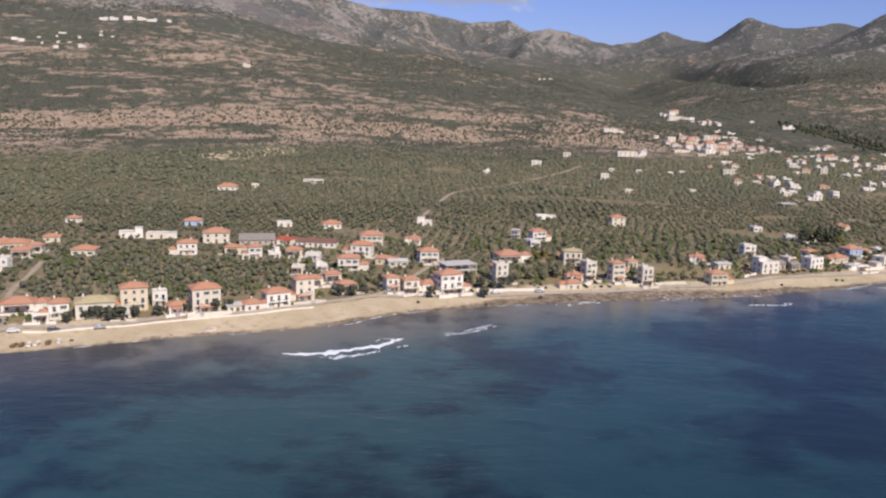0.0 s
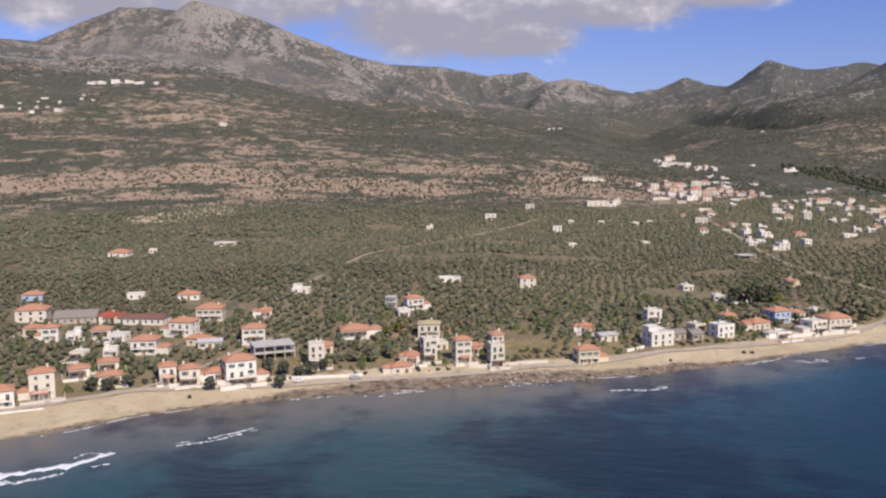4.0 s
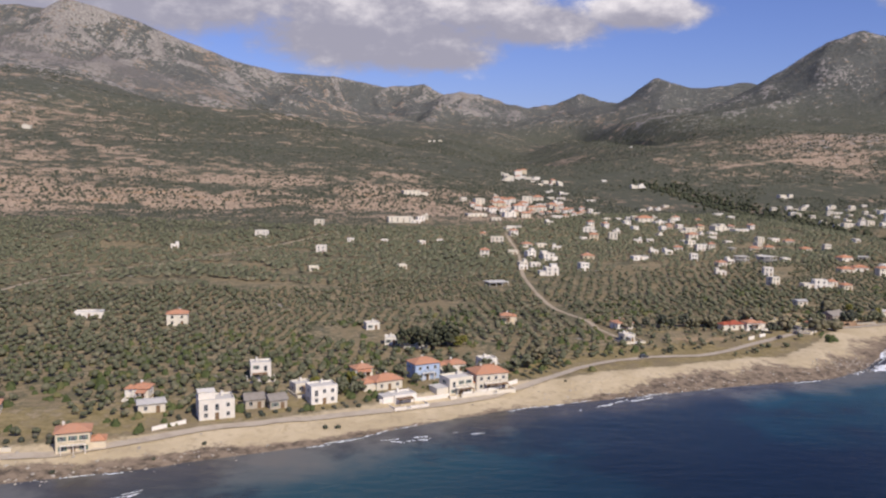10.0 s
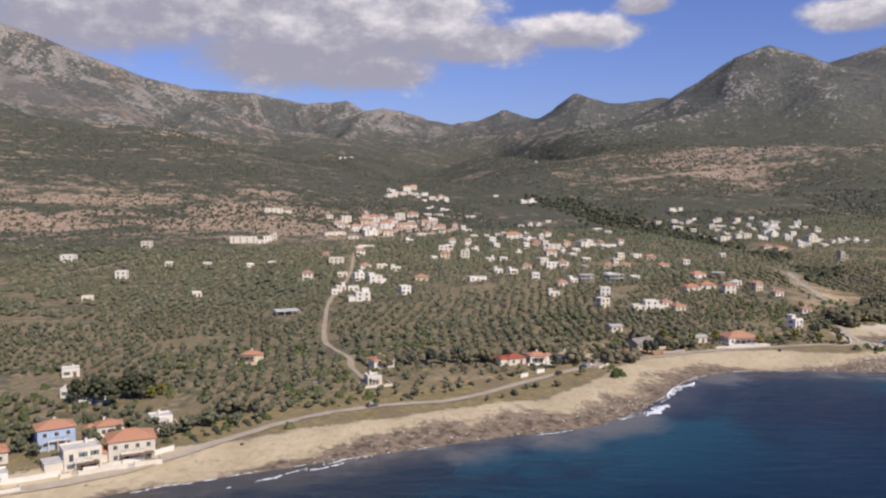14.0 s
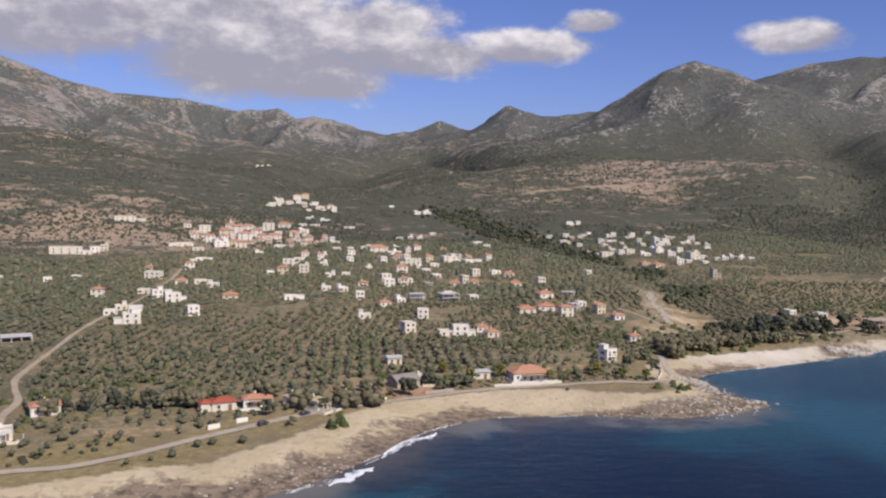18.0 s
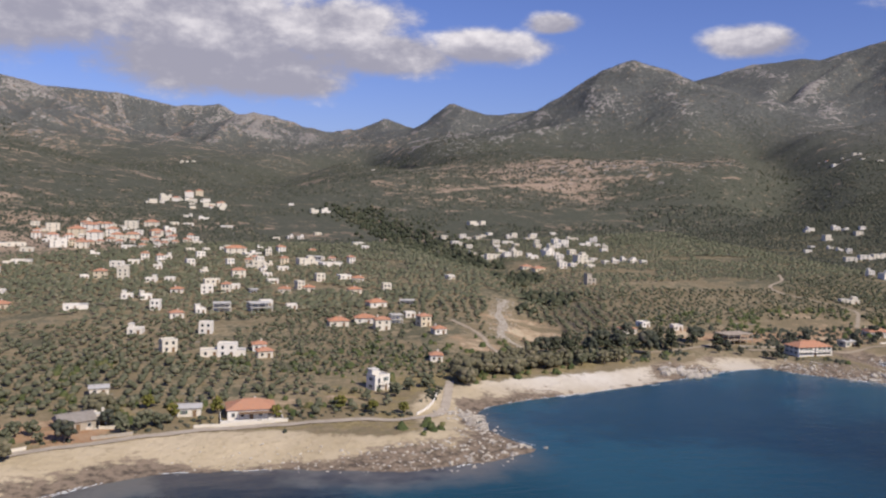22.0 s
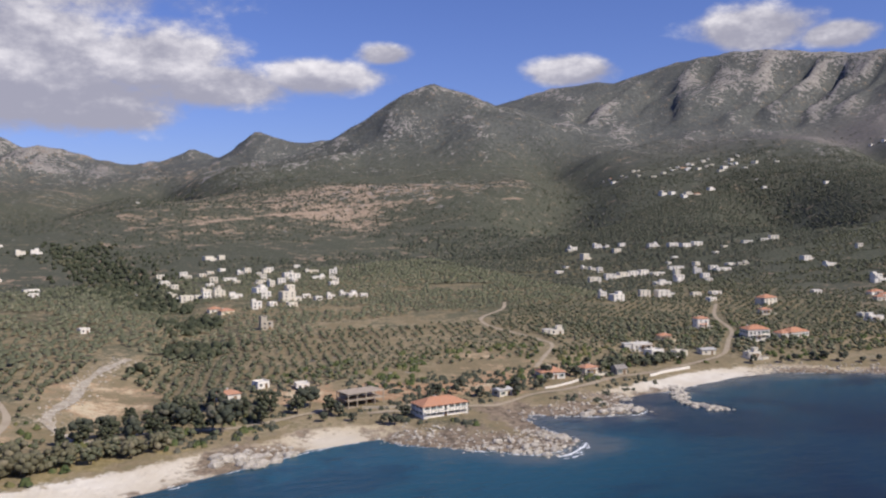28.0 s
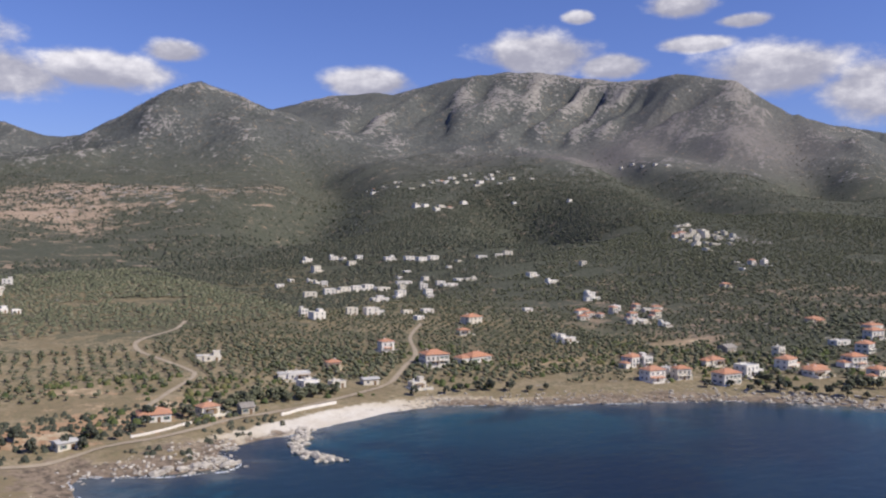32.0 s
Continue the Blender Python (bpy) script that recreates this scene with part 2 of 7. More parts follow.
plaster = rough_bump(3.0)
M["white"] = material("white_render", worn((0.82, 0.775, 0.69), (0.52, 0.47, 0.39)), 0.8, plaster, 0.03)
M["cream"] = material("cream_render", worn((0.74, 0.68, 0.56), (0.48, 0.43, 0.34)), 0.8, plaster, 0.03)
M["ochre"] = material("ochre_render", worn((0.72, 0.62, 0.45), (0.48, 0.41, 0.30)), 0.8, plaster, 0.03)
M["pink"] = material("salmon_render", worn((0.68, 0.52, 0.43), (0.46, 0.35, 0.29)), 0.8, plaster, 0.03)
M["blue"] = material("pale_blue_render", worn((0.42, 0.52, 0.68), (0.30, 0.36, 0.46)), 0.8, plaster, 0.03)
M["concrete"] = material("bare_concrete", worn((0.62, 0.595, 0.545), (0.40, 0.38, 0.34), 0.6, 0.5), 0.9, plaster, 0.04)
M["raw"] = material("raw_brown_concrete", worn((0.46, 0.385, 0.30), (0.26, 0.21, 0.16), 0.6, 0.6), 0.9, plaster, 0.04)
M["stone"] = material("rubble_stone", worn((0.52, 0.46, 0.37), (0.30, 0.26, 0.20), 1.6, 0.6), 0.92, rough_bump(1.8), 0.15)
M["tiles"] = material("orange_roof_tiles", tile_paint((0.61, 0.275, 0.145), (0.49, 0.285, 0.195)), 0.85, tile_bump, 0.05, spec=0.15)
M["red_tiles"] = material("red_roof_tiles", tile_paint((0.50, 0.12, 0.065), (0.34, 0.11, 0.07)), 0.85, tile_bump, 0.05, spec=0.15)
M["straw_tiles"] = material("straw_roof_tiles", tile_paint((0.60, 0.52, 0.30), (0.45, 0.38, 0.23)), 0.85, tile_bump, 0.05, spec=0.15)
M["brown_roof"] = material("rusty_sheet_roof", tile_paint((0.30, 0.14, 0.09), (0.22, 0.13, 0.10)), 0.7, tile_bump, 0.04, spec=0.2)
M["sheet"] = material("pale_sheet_roof", worn((0.62, 0.60, 0.56), (0.40, 0.38, 0.34), 0.5, 0.5), 0.7, tile_bump, 0.03)
M["slate"] = material("grey_old_roof", worn((0.34, 0.31, 0.27), (0.22, 0.19, 0.16), 0.8, 0.6), 0.9, tile_bump, 0.05)
M["pane"] = material("window_glass", (0.035, 0.045, 0.055), 0.12, spec=0.6)
M["frame"] = material("window_paint", worn((0.62, 0.60, 0.56), (0.40, 0.38, 0.35)), 0.6)
M["shutter"] = material("green_shutter", worn((0.09, 0.16, 0.13), (0.06, 0.09, 0.08)), 0.6)
M["wood"] = material("weathered_wood", worn((0.24, 0.15, 0.08), (0.13, 0.09, 0.06), 1.5, 0.6), 0.8)
M["iron"] = material("dark_iron", worn((0.08, 0.08, 0.08), (0.05, 0.045, 0.04)), 0.5, metal=0.6)
M["olive"] = material("olive_leaves", leaf_paint((0.096, 0.102, 0.062), (0.164, 0.169, 0.105), (0.198, 0.186, 0.120)), 0.85, rough_bump(2.2), 0.35, spec=0.12)
M["scrub"] = material("maquis_leaves", leaf_paint((0.050, 0.057, 0.042), (0.100, 0.104, 0.073), (0.142, 0.131, 0.094)), 0.9, rough_bump(1.5), 0.4, spec=0.1)
M["garden"] = material("garden_leaves", leaf_paint((0.058, 0.078, 0.030), (0.125, 0.140, 0.056), (0.160, 0.150, 0.065)), 0.88, rough_bump(2.0), 0.35, spec=0.12)
M["pine"] = material("pine_needles", leaf_paint((0.052, 0.059, 0.038), (0.102, 0.108, 0.065), (0.122, 0.120, 0.074)), 0.9, rough_bump(2.5), 0.35, spec=0.1)
M["gully"] = material("gully_leaves", leaf_paint((0.042, 0.049, 0.031), (0.088, 0.096, 0.056), (0.116, 0.110, 0.068)), 0.9, rough_bump(2.0), 0.35, spec=0.1)
M["tamarisk"] = material("tamarisk_leaves", leaf_paint((0.105, 0.098, 0.060), (0.195, 0.180, 0.112), (0.225, 0.195, 0.125)), 0.9, rough_bump(2.0), 0.35, spec=0.1)
M["yellow_leaf"] = material("yellowing_leaves", leaf_paint((0.110, 0.112, 0.028), (0.205, 0.190, 0.048), (0.230, 0.190, 0.060)), 0.85, rough_bump(2.0), 0.35, spec=0.12)
M["bark"] = material("grey_bark", worn((0.16, 0.13, 0.10), (0.08, 0.065, 0.05), 2.0, 0.7), 0.95, rough_bump(3.0), 0.08)
M["asphalt"] = material("worn_asphalt", worn((0.45, 0.385, 0.30), (0.32, 0.27, 0.205), 0.25, 0.7), 0.9)
M["track"] = material("pale_dirt_track", worn((0.44, 0.37, 0.27), (0.30, 0.24, 0.17), 0.2, 0.7), 0.95, rough_bump(1.0), 0.1)
M["riverbed"] = material("pale_riverbed_gravel", worn((0.54, 0.485, 0.40), (0.27, 0.225, 0.16), 0.35, 1.0), 0.95, rough_bump(0.8), 0.3)
M["rock"] = material("shore_rock", worn((0.60, 0.545, 0.455), (0.21, 0.18, 0.145), 0.5, 0.85), 0.92, rough_bump(0.9), 0.5)
M["foam"] = material("sea_foam", worn((0.80, 0.82, 0.83), (0.50, 0.55, 0.58), 0.8, 0.6), 0.7)


def lacy(m):
    """Gives a material holes, as spent foam has."""
    g = Graph(m.node_tree)
    at = g.node("ShaderNodeTexCoord").outputs["Object"]
    shader = [n for n in m.node_tree.nodes if n.type == "BSDF_PRINCIPLED"][0]
    g.join(g.ramp(g.noise(0.9, 5, 0.7, at), 0.40, 0.56), shader.inputs["Alpha"])


M["breaker"] = material("white_breaker", worn((0.84, 0.86, 0.87), (0.66, 0.70, 0.72), 0.8, 0.6), 0.7)
lacy(M["foam"])
# ---------- the lie of the land (pure arithmetic) ----------
# The plan is drawn in units of PLAN metres: land(), shore() and the lists below are in plan units.
PLAN = 1.2
COAST_WEST = [(-2600, -900), (-900, -150), (-500, 60), (-250, 158), (-118, 210.6), (-75.1, 230.2), (-37.1, 245.9), (-10.8, 266.5), (24.2, 281.7), (70.3, 295),
              (118.3, 308.2), (161, 325.5), (192.6, 344.7), (216.8, 357.3), (255.8, 370.3), (292.3, 382.9), (326.8, 391.5), (344.7, 404.5), (361.7, 423), (377.4, 442.6)]
COAST_BAYS = [(395.3, 452.5), (425.1, 451.8), (451.7, 445.5), (474.9, 449.7), (490.9, 456.8), (483.9, 469.6), (480.8, 485.3), (485.7, 499.1), (502.7, 508.1), (532.4, 516.7),
              (562.3, 528), (579.3, 535.2), (597.2, 543.5), (619.4, 545.9), (622.4, 536.9), (637.8, 523.1), (654.6, 508.6), (669.6, 514.3), (668.6, 531.8), (671.7, 554.1)]
COAST_EAST = [(690.5, 543.5), (711.7, 538.5), (713.7, 556.7), (723.7, 561.7), (746, 564.3), (785.4, 573.2), (811.5, 572.7), (830.3, 560.7), (857.9, 543.9), (909, 517.2),
              (933.6, 492.5), (958.2, 458), (1016.8, 403.9), (1200, 310), (1700, 200), (3000, 60), (6000, -300)]
COAST = np.array(COAST_WEST + COAST_BAYS + COAST_EAST, float)


def cubic(points, step=3.0):
    """A Catmull-Rom line through points, resampled at about step metres."""
    p = np.array(points, float)
    p = np.vstack([2 * p[0] - p[1], p, 2 * p[-1] - p[-2]])
    out = []
    for a, b, c, d in zip(p[:-3], p[1:-2], p[2:-1], p[3:]):
        n = int(min(60, max(2, np.linalg.norm(c[:2] - b[:2]) / step)))
        t = np.linspace(0, 1, n, endpoint=False)[:, None]
        out.append(0.5 * (2 * b + (c - a) * t + (2 * a - 5 * b + 4 * c - d) * t**2 + (3 * b - a - 3 * c + d) * t**3))
    return np.vstack(out + [p[-2][None]])


def line_distance(x, y, line):
    """Distance to a polyline, the share of the way along it, and the side (positive on its left)."""
    best, side, along = np.full(x.shape, 1e18), np.zeros(x.shape), np.zeros(x.shape)
    n = len(line) - 1
    for k in range(n):
        (ax, ay), (bx, by) = line[k][:2], line[k + 1][:2]
        dx, dy = bx - ax, by - ay
        t = np.clip(((x - ax) * dx + (y - ay) * dy) / (dx * dx + dy * dy + 1e-9), 0, 1)
        ex, ey = x - ax - t * dx, y - ay - t * dy
        d2 = ex * ex + ey * ey
        near = d2 < best
        best = np.where(near, d2, best)
        side = np.where(near, dx * ey - dy * ex, side)
        along = np.where(near, k + t, along)
    return np.sqrt(best), along, np.sign(side)


def lattice(ix, iy, seed):
    h = (ix.astype(np.int64) * 374761393 + iy.astype(np.int64) * 668265263 + seed * 974634777) & 0xFFFFFFFF
    h = ((h ^ (h >> 13)) * 1274126177) & 0xFFFFFFFF
    return ((h ^ (h >> 16)) & 0xFFFF) / 65535.0


def value_noise(x, y, seed=0):
    ix, iy = np.floor(x), np.floor(y)
    fx, fy = x - ix, y - iy
    fx, fy = fx * fx * (3 - 2 * fx), fy * fy * (3 - 2 * fy)
    a, b = lattice(ix, iy, seed), lattice(ix + 1, iy, seed)
    c, d = lattice(ix, iy + 1, seed), lattice(ix + 1, iy + 1, seed)
    return (a * (1 - fx) + b * fx) * (1 - fy) + (c * (1 - fx) + d * fx) * fy


def fbm(x, y, size, octaves=4, seed=0):
    total, amp, norm = 0.0, 1.0, 0.0
    for k in range(octaves):
        total = total + amp * value_noise(x / size * 2**k + 17.3 * k, y / size * 2**k - 9.1 * k, seed + k)
        norm += amp
        amp *= 0.5
    return total / norm


def creased(x, y, size, octaves=4, seed=0):
    total, amp, norm = 0.0, 1.0, 0.0
    for k in range(octaves):
        total = total + amp * (1 - np.abs(2 * value_noise(x / size * 2**k + 5.7 * k, y / size * 2**k + 3.3 * k, seed + k) - 1))
        norm += amp
        amp *= 0.5
    return total / norm


def step_up(a, b, x):
    t = np.clip((x - a) / (b - a), 0, 1)
    return t * t * (3 - 2 * t)


# Heights of the coastal plain and the lower slopes: along the coast (ALONG) by inland distance (INLAND).
ALONG = np.array([-600, 0, 400, 800, 1200, 1500, 1800, 2300.0])
INLAND = np.array([0, 200, 400, 600, 800, 1000, 1400, 2000, 2800.0])
APRON = np.array([
    [3, 6, 12, 24, 58, 102, 212, 297, 337],
    [3, 5, 12, 30, 75, 109, 209, 277, 317],
    [3, 5, 11, 28, 69, 95, 160, 200, 240],
    [3, 8, 17, 24, 46, 74, 97, 140, 195],
    [3, 11, 22, 33, 60, 103, 122, 150, 205],
    [3, 22, 45, 66, 88, 134, 165, 180, 205],
    [4, 34, 60, 92, 118, 146, 180, 205, 225],
    [5, 38, 76, 112, 142, 172, 225, 270, 290.0],
])

# Mountain crests (x, y, height), how fast they fall away (metres) and how blunt they are.
CRESTS = [
    ([(-1819.6, 2751.1, 444.2), (-1499.6, 2954.9, 465.4), (-1253.3, 3080.4, 606.1), (-1044.8, 3113.7, 590.5), (-970.2, 3087.4, 622.4), (-763.8, 3153.6, 568.8), (-579.5, 3252.1, 502.5), (-430.1, 3381.7, 453.5), (-315.6, 3550.5, 427.6)], 500, 40, 2.0),
    ([(-522.6, 3779.8, 460.9), (-406.9, 3891.6, 486.7), (-144.9, 4018.2, 484.1), (94.2, 4081, 437.8), (275, 4096.1, 456.5), (350.4, 4095.1, 416.4), (470.2, 4091.9, 388.2)], 360, 30, 1.8),
    ([(265.9, 3697.1, 337.6), (421.7, 3695, 393.8), (588.9, 3684.6, 350.7), (775.6, 3663.8, 312.3)], 215, 40, 1.25),
    ([(881.3, 4085.8, 358.2), (1014.5, 4064.1, 423), (1145.9, 4037.8, 368.7)], 200, 50, 1.25),
    ([(994.6, 3350.7, 318), (1141.2, 3314.9, 404.6), (1299.9, 3267, 384), (1418.1, 3225.8, 387), (1543, 3144.2, 368.4)], 215, 60, 1.3),
] + [
    ([(1184.5, 2601.7, 287.2), (1285.3, 2531.7, 350.4), (1388.7, 2475.5, 429.4), (1456.5, 2416.8, 454.9), (1524.9, 2385.4, 432.7), (1605.6, 2400.8, 404.8), (1738.7, 2500.5, 410.6)], 225, 50, 1.2),
    ([(1798.9, 2746.6, 463.2), (1996.1, 2697.5, 522.1), (2207, 2622, 542.9), (2360.7, 2507.9, 599.8), (2472.7, 2413, 615.4), (2585.7, 2306.3, 619.1), (2737.9, 2143.2, 586), (2781.4, 2011, 581.9), (2792.8, 1912.4, 583.9), (2845.6, 1746.5, 545), (2926.1, 1611.9, 444.4), (3026.5, 1528.2, 387.6), (3173.9, 1449.9, 337.5), (3406.4, 1096.1, 347.1)], 380, 80, 1.7),
    ([(4355.7, 2435.1, 549.4), (4481.2, 2196.9, 596), (4584.7, 1964.6, 536.1), (4689.7, 1684.4, 441.3)], 500, 60, 1.8),
]

# Spurs that run down from the crests, in the same terms.
SPURS = [
    ([(416, 3687, 387), (309, 3408, 286), (234, 3107, 212), (207, 2846, 172)], 90, 15, 1.2),
    ([(288, 1808, 88), (343, 1958, 110), (418, 2056, 104), (450, 2104, 80)], 75, 20, 1.3),
    ([(490, 2170, 92), (553, 2245, 128), (751, 2314, 177), (975, 2308, 220), (1196, 2280, 250)], 150, 50, 1.3),
    ([(1227, 2294, 265), (1335, 2233, 310), (1446, 2163, 349), (1536, 2141, 315), (1613, 2121, 278)], 110, 25, 1.2),
    ([(2531, 2294, 588), (2384, 2255, 505), (2227, 2195, 424), (2062, 2138, 350)], 110, 15, 1.2),
    ([(2198, 2476, 522), (2028, 2378, 430), (1870, 2279, 343)], 100, 15, 1.2),
    ([(2652, 2166, 580), (2533, 2104, 505), (2321, 2037, 400)], 110, 15, 1.2),
    ([(2815, 1958, 570), (2659, 1955, 495), (2445, 1901, 405)], 110, 15, 1.2),
    ([(-970, 3039, 560), (-861, 2942, 480), (-725, 2884, 420), (-576, 2825, 345), (-442, 2705, 270)], 110, 15, 1.2),
    ([(-767, 3101, 490), (-650, 2960, 412), (-485, 2746, 305)], 100, 15, 1.2),
]


def table_height(u, v):
    """Smooth reading of the APRON table."""
    def weights(axis, q):
        q = np.clip(q, axis[0], axis[-1])
        k = np.clip(np.searchsorted(axis, q) - 1, 0, len(axis) - 2)
        t = (q - axis[k]) / (axis[k + 1] - axis[k])
        return k, t
    ku, tu = weights(ALONG, u)
    kv, tv = weights(INLAND, v)
    tu = tu * tu * (3 - 2 * tu)
    return (APRON[ku, kv] * (1 - tu) + APRON[ku + 1, kv] * tu) * (1 - tv) + (APRON[ku, kv + 1] * (1 - tu) + APRON[ku + 1, kv + 1] * tu) * tv


GULLY = [(531.4, 1248.4), (550.3, 1164.6), (568.1, 1076.8), (572.3, 950.8), (586.4, 855.1), (598.7, 791.7), (589.6, 729.6), (566.3, 656.5), (545.2, 600.7), (527.6, 547.4)]
VALLEY = [(390, 1480), (425, 1740), (455, 2100), (520, 2500), (640, 2900), (760, 3200)]
GORGES = [[(1560, 2050), (1455, 1740), (1300, 1480), (1130, 1270), (1080, 1160)], [(2350, 1900), (1960, 1400), (1726, 1119), (1640, 1027), (1555, 940)], [(2700, 1500), (2250, 1150), (1900, 1000)], [(1460, 1240), (1311, 1040), (1255, 965)],
          [(820, 3300), (760, 2600), (740, 2200), (800, 1900)], [(-300, 2900), (-150, 2500), (0, 2150)]]


def shore(x, y):
    """Signed distance from the waterline, positive inland."""
    d, along, _ = line_distance(x, y, COAST)
    ring = np.vstack([COAST, [(9000, 9000), (-9000, 9000)]])
    inside = np.zeros(x.shape, bool)
    for (ax, ay), (bx, by) in zip(ring, np.roll(ring, -1, 0)):
        if ay != by:
            inside ^= ((ay > y) != (by > y)) & (x < (bx - ax) * (y - ay) / (by - ay) + ax)
    return np.where(inside, d, -d), along


def height(x, y, fine=True):
    x, y = np.asarray(x, float), np.asarray(y, float)
    s, _ = shore(x, y)
    u, v = 0.952 * x + 0.307 * y, -0.307 * x + 0.952 * y - 227
    inland = np.where(v < 260, s + (np.maximum(v, s) - s) * step_up(60, 260, v), np.maximum(v, s))
    h = table_height(u, inland)
    rough = step_up(420, 1100, inland)
    base = h.copy()
    lift = np.zeros_like(h)
    warp = fbm(x, y, 240, 3, 43) if fine else 0
    for crest, fall, blunt, curve in CRESTS + SPURS:
        line = np.array(crest, float)
        d, along, _ = line_distance(x, y, line)
        top = np.interp(along, np.arange(len(line)), line[:, 2])
        wob = 1 + 0.3 * (fbm(x, y, 420, 3, 40) - 0.5) if fine else 1
        reach = np.r_[0, np.cumsum(np.linalg.norm(np.diff(line[:, :2], axis=0), axis=1))]
        run = np.interp(along, np.arange(len(line)), reach)
        share = np.clip(1 - (np.sqrt(d * d + blunt * blunt) - blunt) / (1.9 * fall) * wob, 0, 1) ** curve
        rise = np.maximum(top - base, 0) * share
        if fine:
            ribs = creased(run + 0.25 * d + 150 * warp, d * 0.35 + 90 * warp, 230, 3, 19)
            rise = rise * (1 - np.clip(0.80 - ribs, 0, 0.5) * 1.05 * (4 * share * (1 - share)) ** 1.25)
        lift = np.maximum(lift, rise)
    h = h + lift
    for line, deep, wide in [(GULLY, 6, 22), (VALLEY, 46, 115)] + [(g, 42, 70) for g in GORGES]:
        d, along, _ = line_distance(x, y, line)
        ends = np.clip(np.minimum(along, len(line) - 1 - along) * 1.5 + 0.15, 0, 1)
        h = h - deep * ends * np.exp(-(d / wide) ** 2) * step_up(20, 120, inland)
    if fine:
        high = step_up(60, 330, h) * (1 - 0.8 * np.clip(lift / 260, 0, 1) ** 2)
        h = h + rough * ((creased(x, y, 330, 4, 11) - 0.55) * (10 + 62 * high) + (fbm(x, y, 90, 3, 23) - 0.5) * (5 + 9 * high))
        h = h + step_up(40, 160, inland) * (fbm(x, y, 60, 3, 31) - 0.5) * 1.6
    # beach and sea bed
    beach = np.where(s > 0, 0.15 + 2.6 * step_up(0, 20, s) + 0.02 * np.minimum(s, 40), 0)
    land = beach + (h - 3.0) * step_up(14, 70, s)
    if fine:
        land = land + step_up(0, 6, s) * (1 - step_up(26, 40, s)) * (fbm(x, y, 7, 3, 51) - 0.5) * 0.7
    sea = np.maximum(-9.0, s * 0.16)
    return np.where(s > 0, land, sea)

# ---------- ground and sea ----------
def mesh_object(name, verts, faces, mat=None, parent=None, smooth=False):
    """One mesh object from arrays of places and of faces with an equal count of corners."""
    verts, faces = np.asarray(verts, np.float32), np.asarray(faces, np.int32)
    me = bpy.data.meshes.new(name)
    me.vertices.add(len(verts))
    me.vertices.foreach_set("co", verts.ravel())
    sides = faces.shape[1]
    me.loops.add(faces.size)
    me.loops.foreach_set("vertex_index", faces.ravel())
    me.polygons.add(len(faces))
    me.polygons.foreach_set("loop_start", np.arange(len(faces), dtype=np.int32) * sides)
    me.polygons.foreach_set("use_smooth", np.full(len(faces), smooth))
    me.update(calc_edges=True)
    if mat:
        me.materials.append(M[mat])
    ob = new(name, me)
    if parent:
        ob.parent = parent
    return ob


def put_attribute(ob, name, values):
    layer = ob.data.attributes.new(name, "FLOAT", "POINT")
    layer.data.foreach_set("value", np.asarray(values, np.float32).ravel())


def widening(start, stop, step, grow, most):
    out = [start]
    way = 1 if stop > start else -1
    while (stop - out[-1]) * way > 0:
        out.append(out[-1] + way * step)
        step = min(step * grow, most)
    return out


def sheet(us, vs):
    uu, vv = np.meshgrid(us, vs)
    vv0 = vv + 227
    x, y = 0.952 * uu - 0.307 * vv0, 0.307 * uu + 0.952 * vv0
    n, m = len(us), len(vs)
    k = (np.arange(m - 1)[:, None] * n + np.arange(n - 1)[None]).ravel()
    return x.ravel(), y.ravel(), np.stack([k, k + 1, k + n + 1, k + n], 1)


SCAR = [(684.7, 1393.5), (748, 1421.1), (815.1, 1455.3), (888, 1486.8), (943.9, 1486.6), (1008.7, 1469.6), (1075, 1454.2), (1127.8, 1421.6), (1181.8, 1433.1)]
DIRT = [(543.6, 653.7, 9, 22), (552, 699.5, 12, 26), (512.1, 590.1, 22, 12), (691.5, 616.3, 70, 12), (384.5, 489, 30, 6), (850.2, 574, 50, 8), (-42.7, 972.1, 60, 26), (60.4, 987.2, 50, 22), (-164.6, 748.2, 30, 42), (159.5, 1057.7, 120, 40), (249.3, 1036.7, 80, 30), (31.4, 883, 200, 16), (-226.9, 1104.2, 110, 22),
        (-337.7, 1200.4, 160, 26), (31, 1124.5, 130, 18), (330.7, 1004.9, 60, 18)]


# bare fields of pale earth: middle, half lengths
FIELDS = [(672, 588, 62, 14), (618, 596, 40, 10), (716, 608, 30, 9), (690, 617, 30, 7), (508, 583, 11, 15), (538, 650, 9, 11), (545, 632, 22, 30), (520, 560, 10, 8), (655, 575, 12, 6), (700, 640, 16, 10), (430, 500, 24, 5), (366, 486, 16, 5), (300, 436, 12, 4), (1000, 600, 40, 7), (905, 596, 26, 5)]


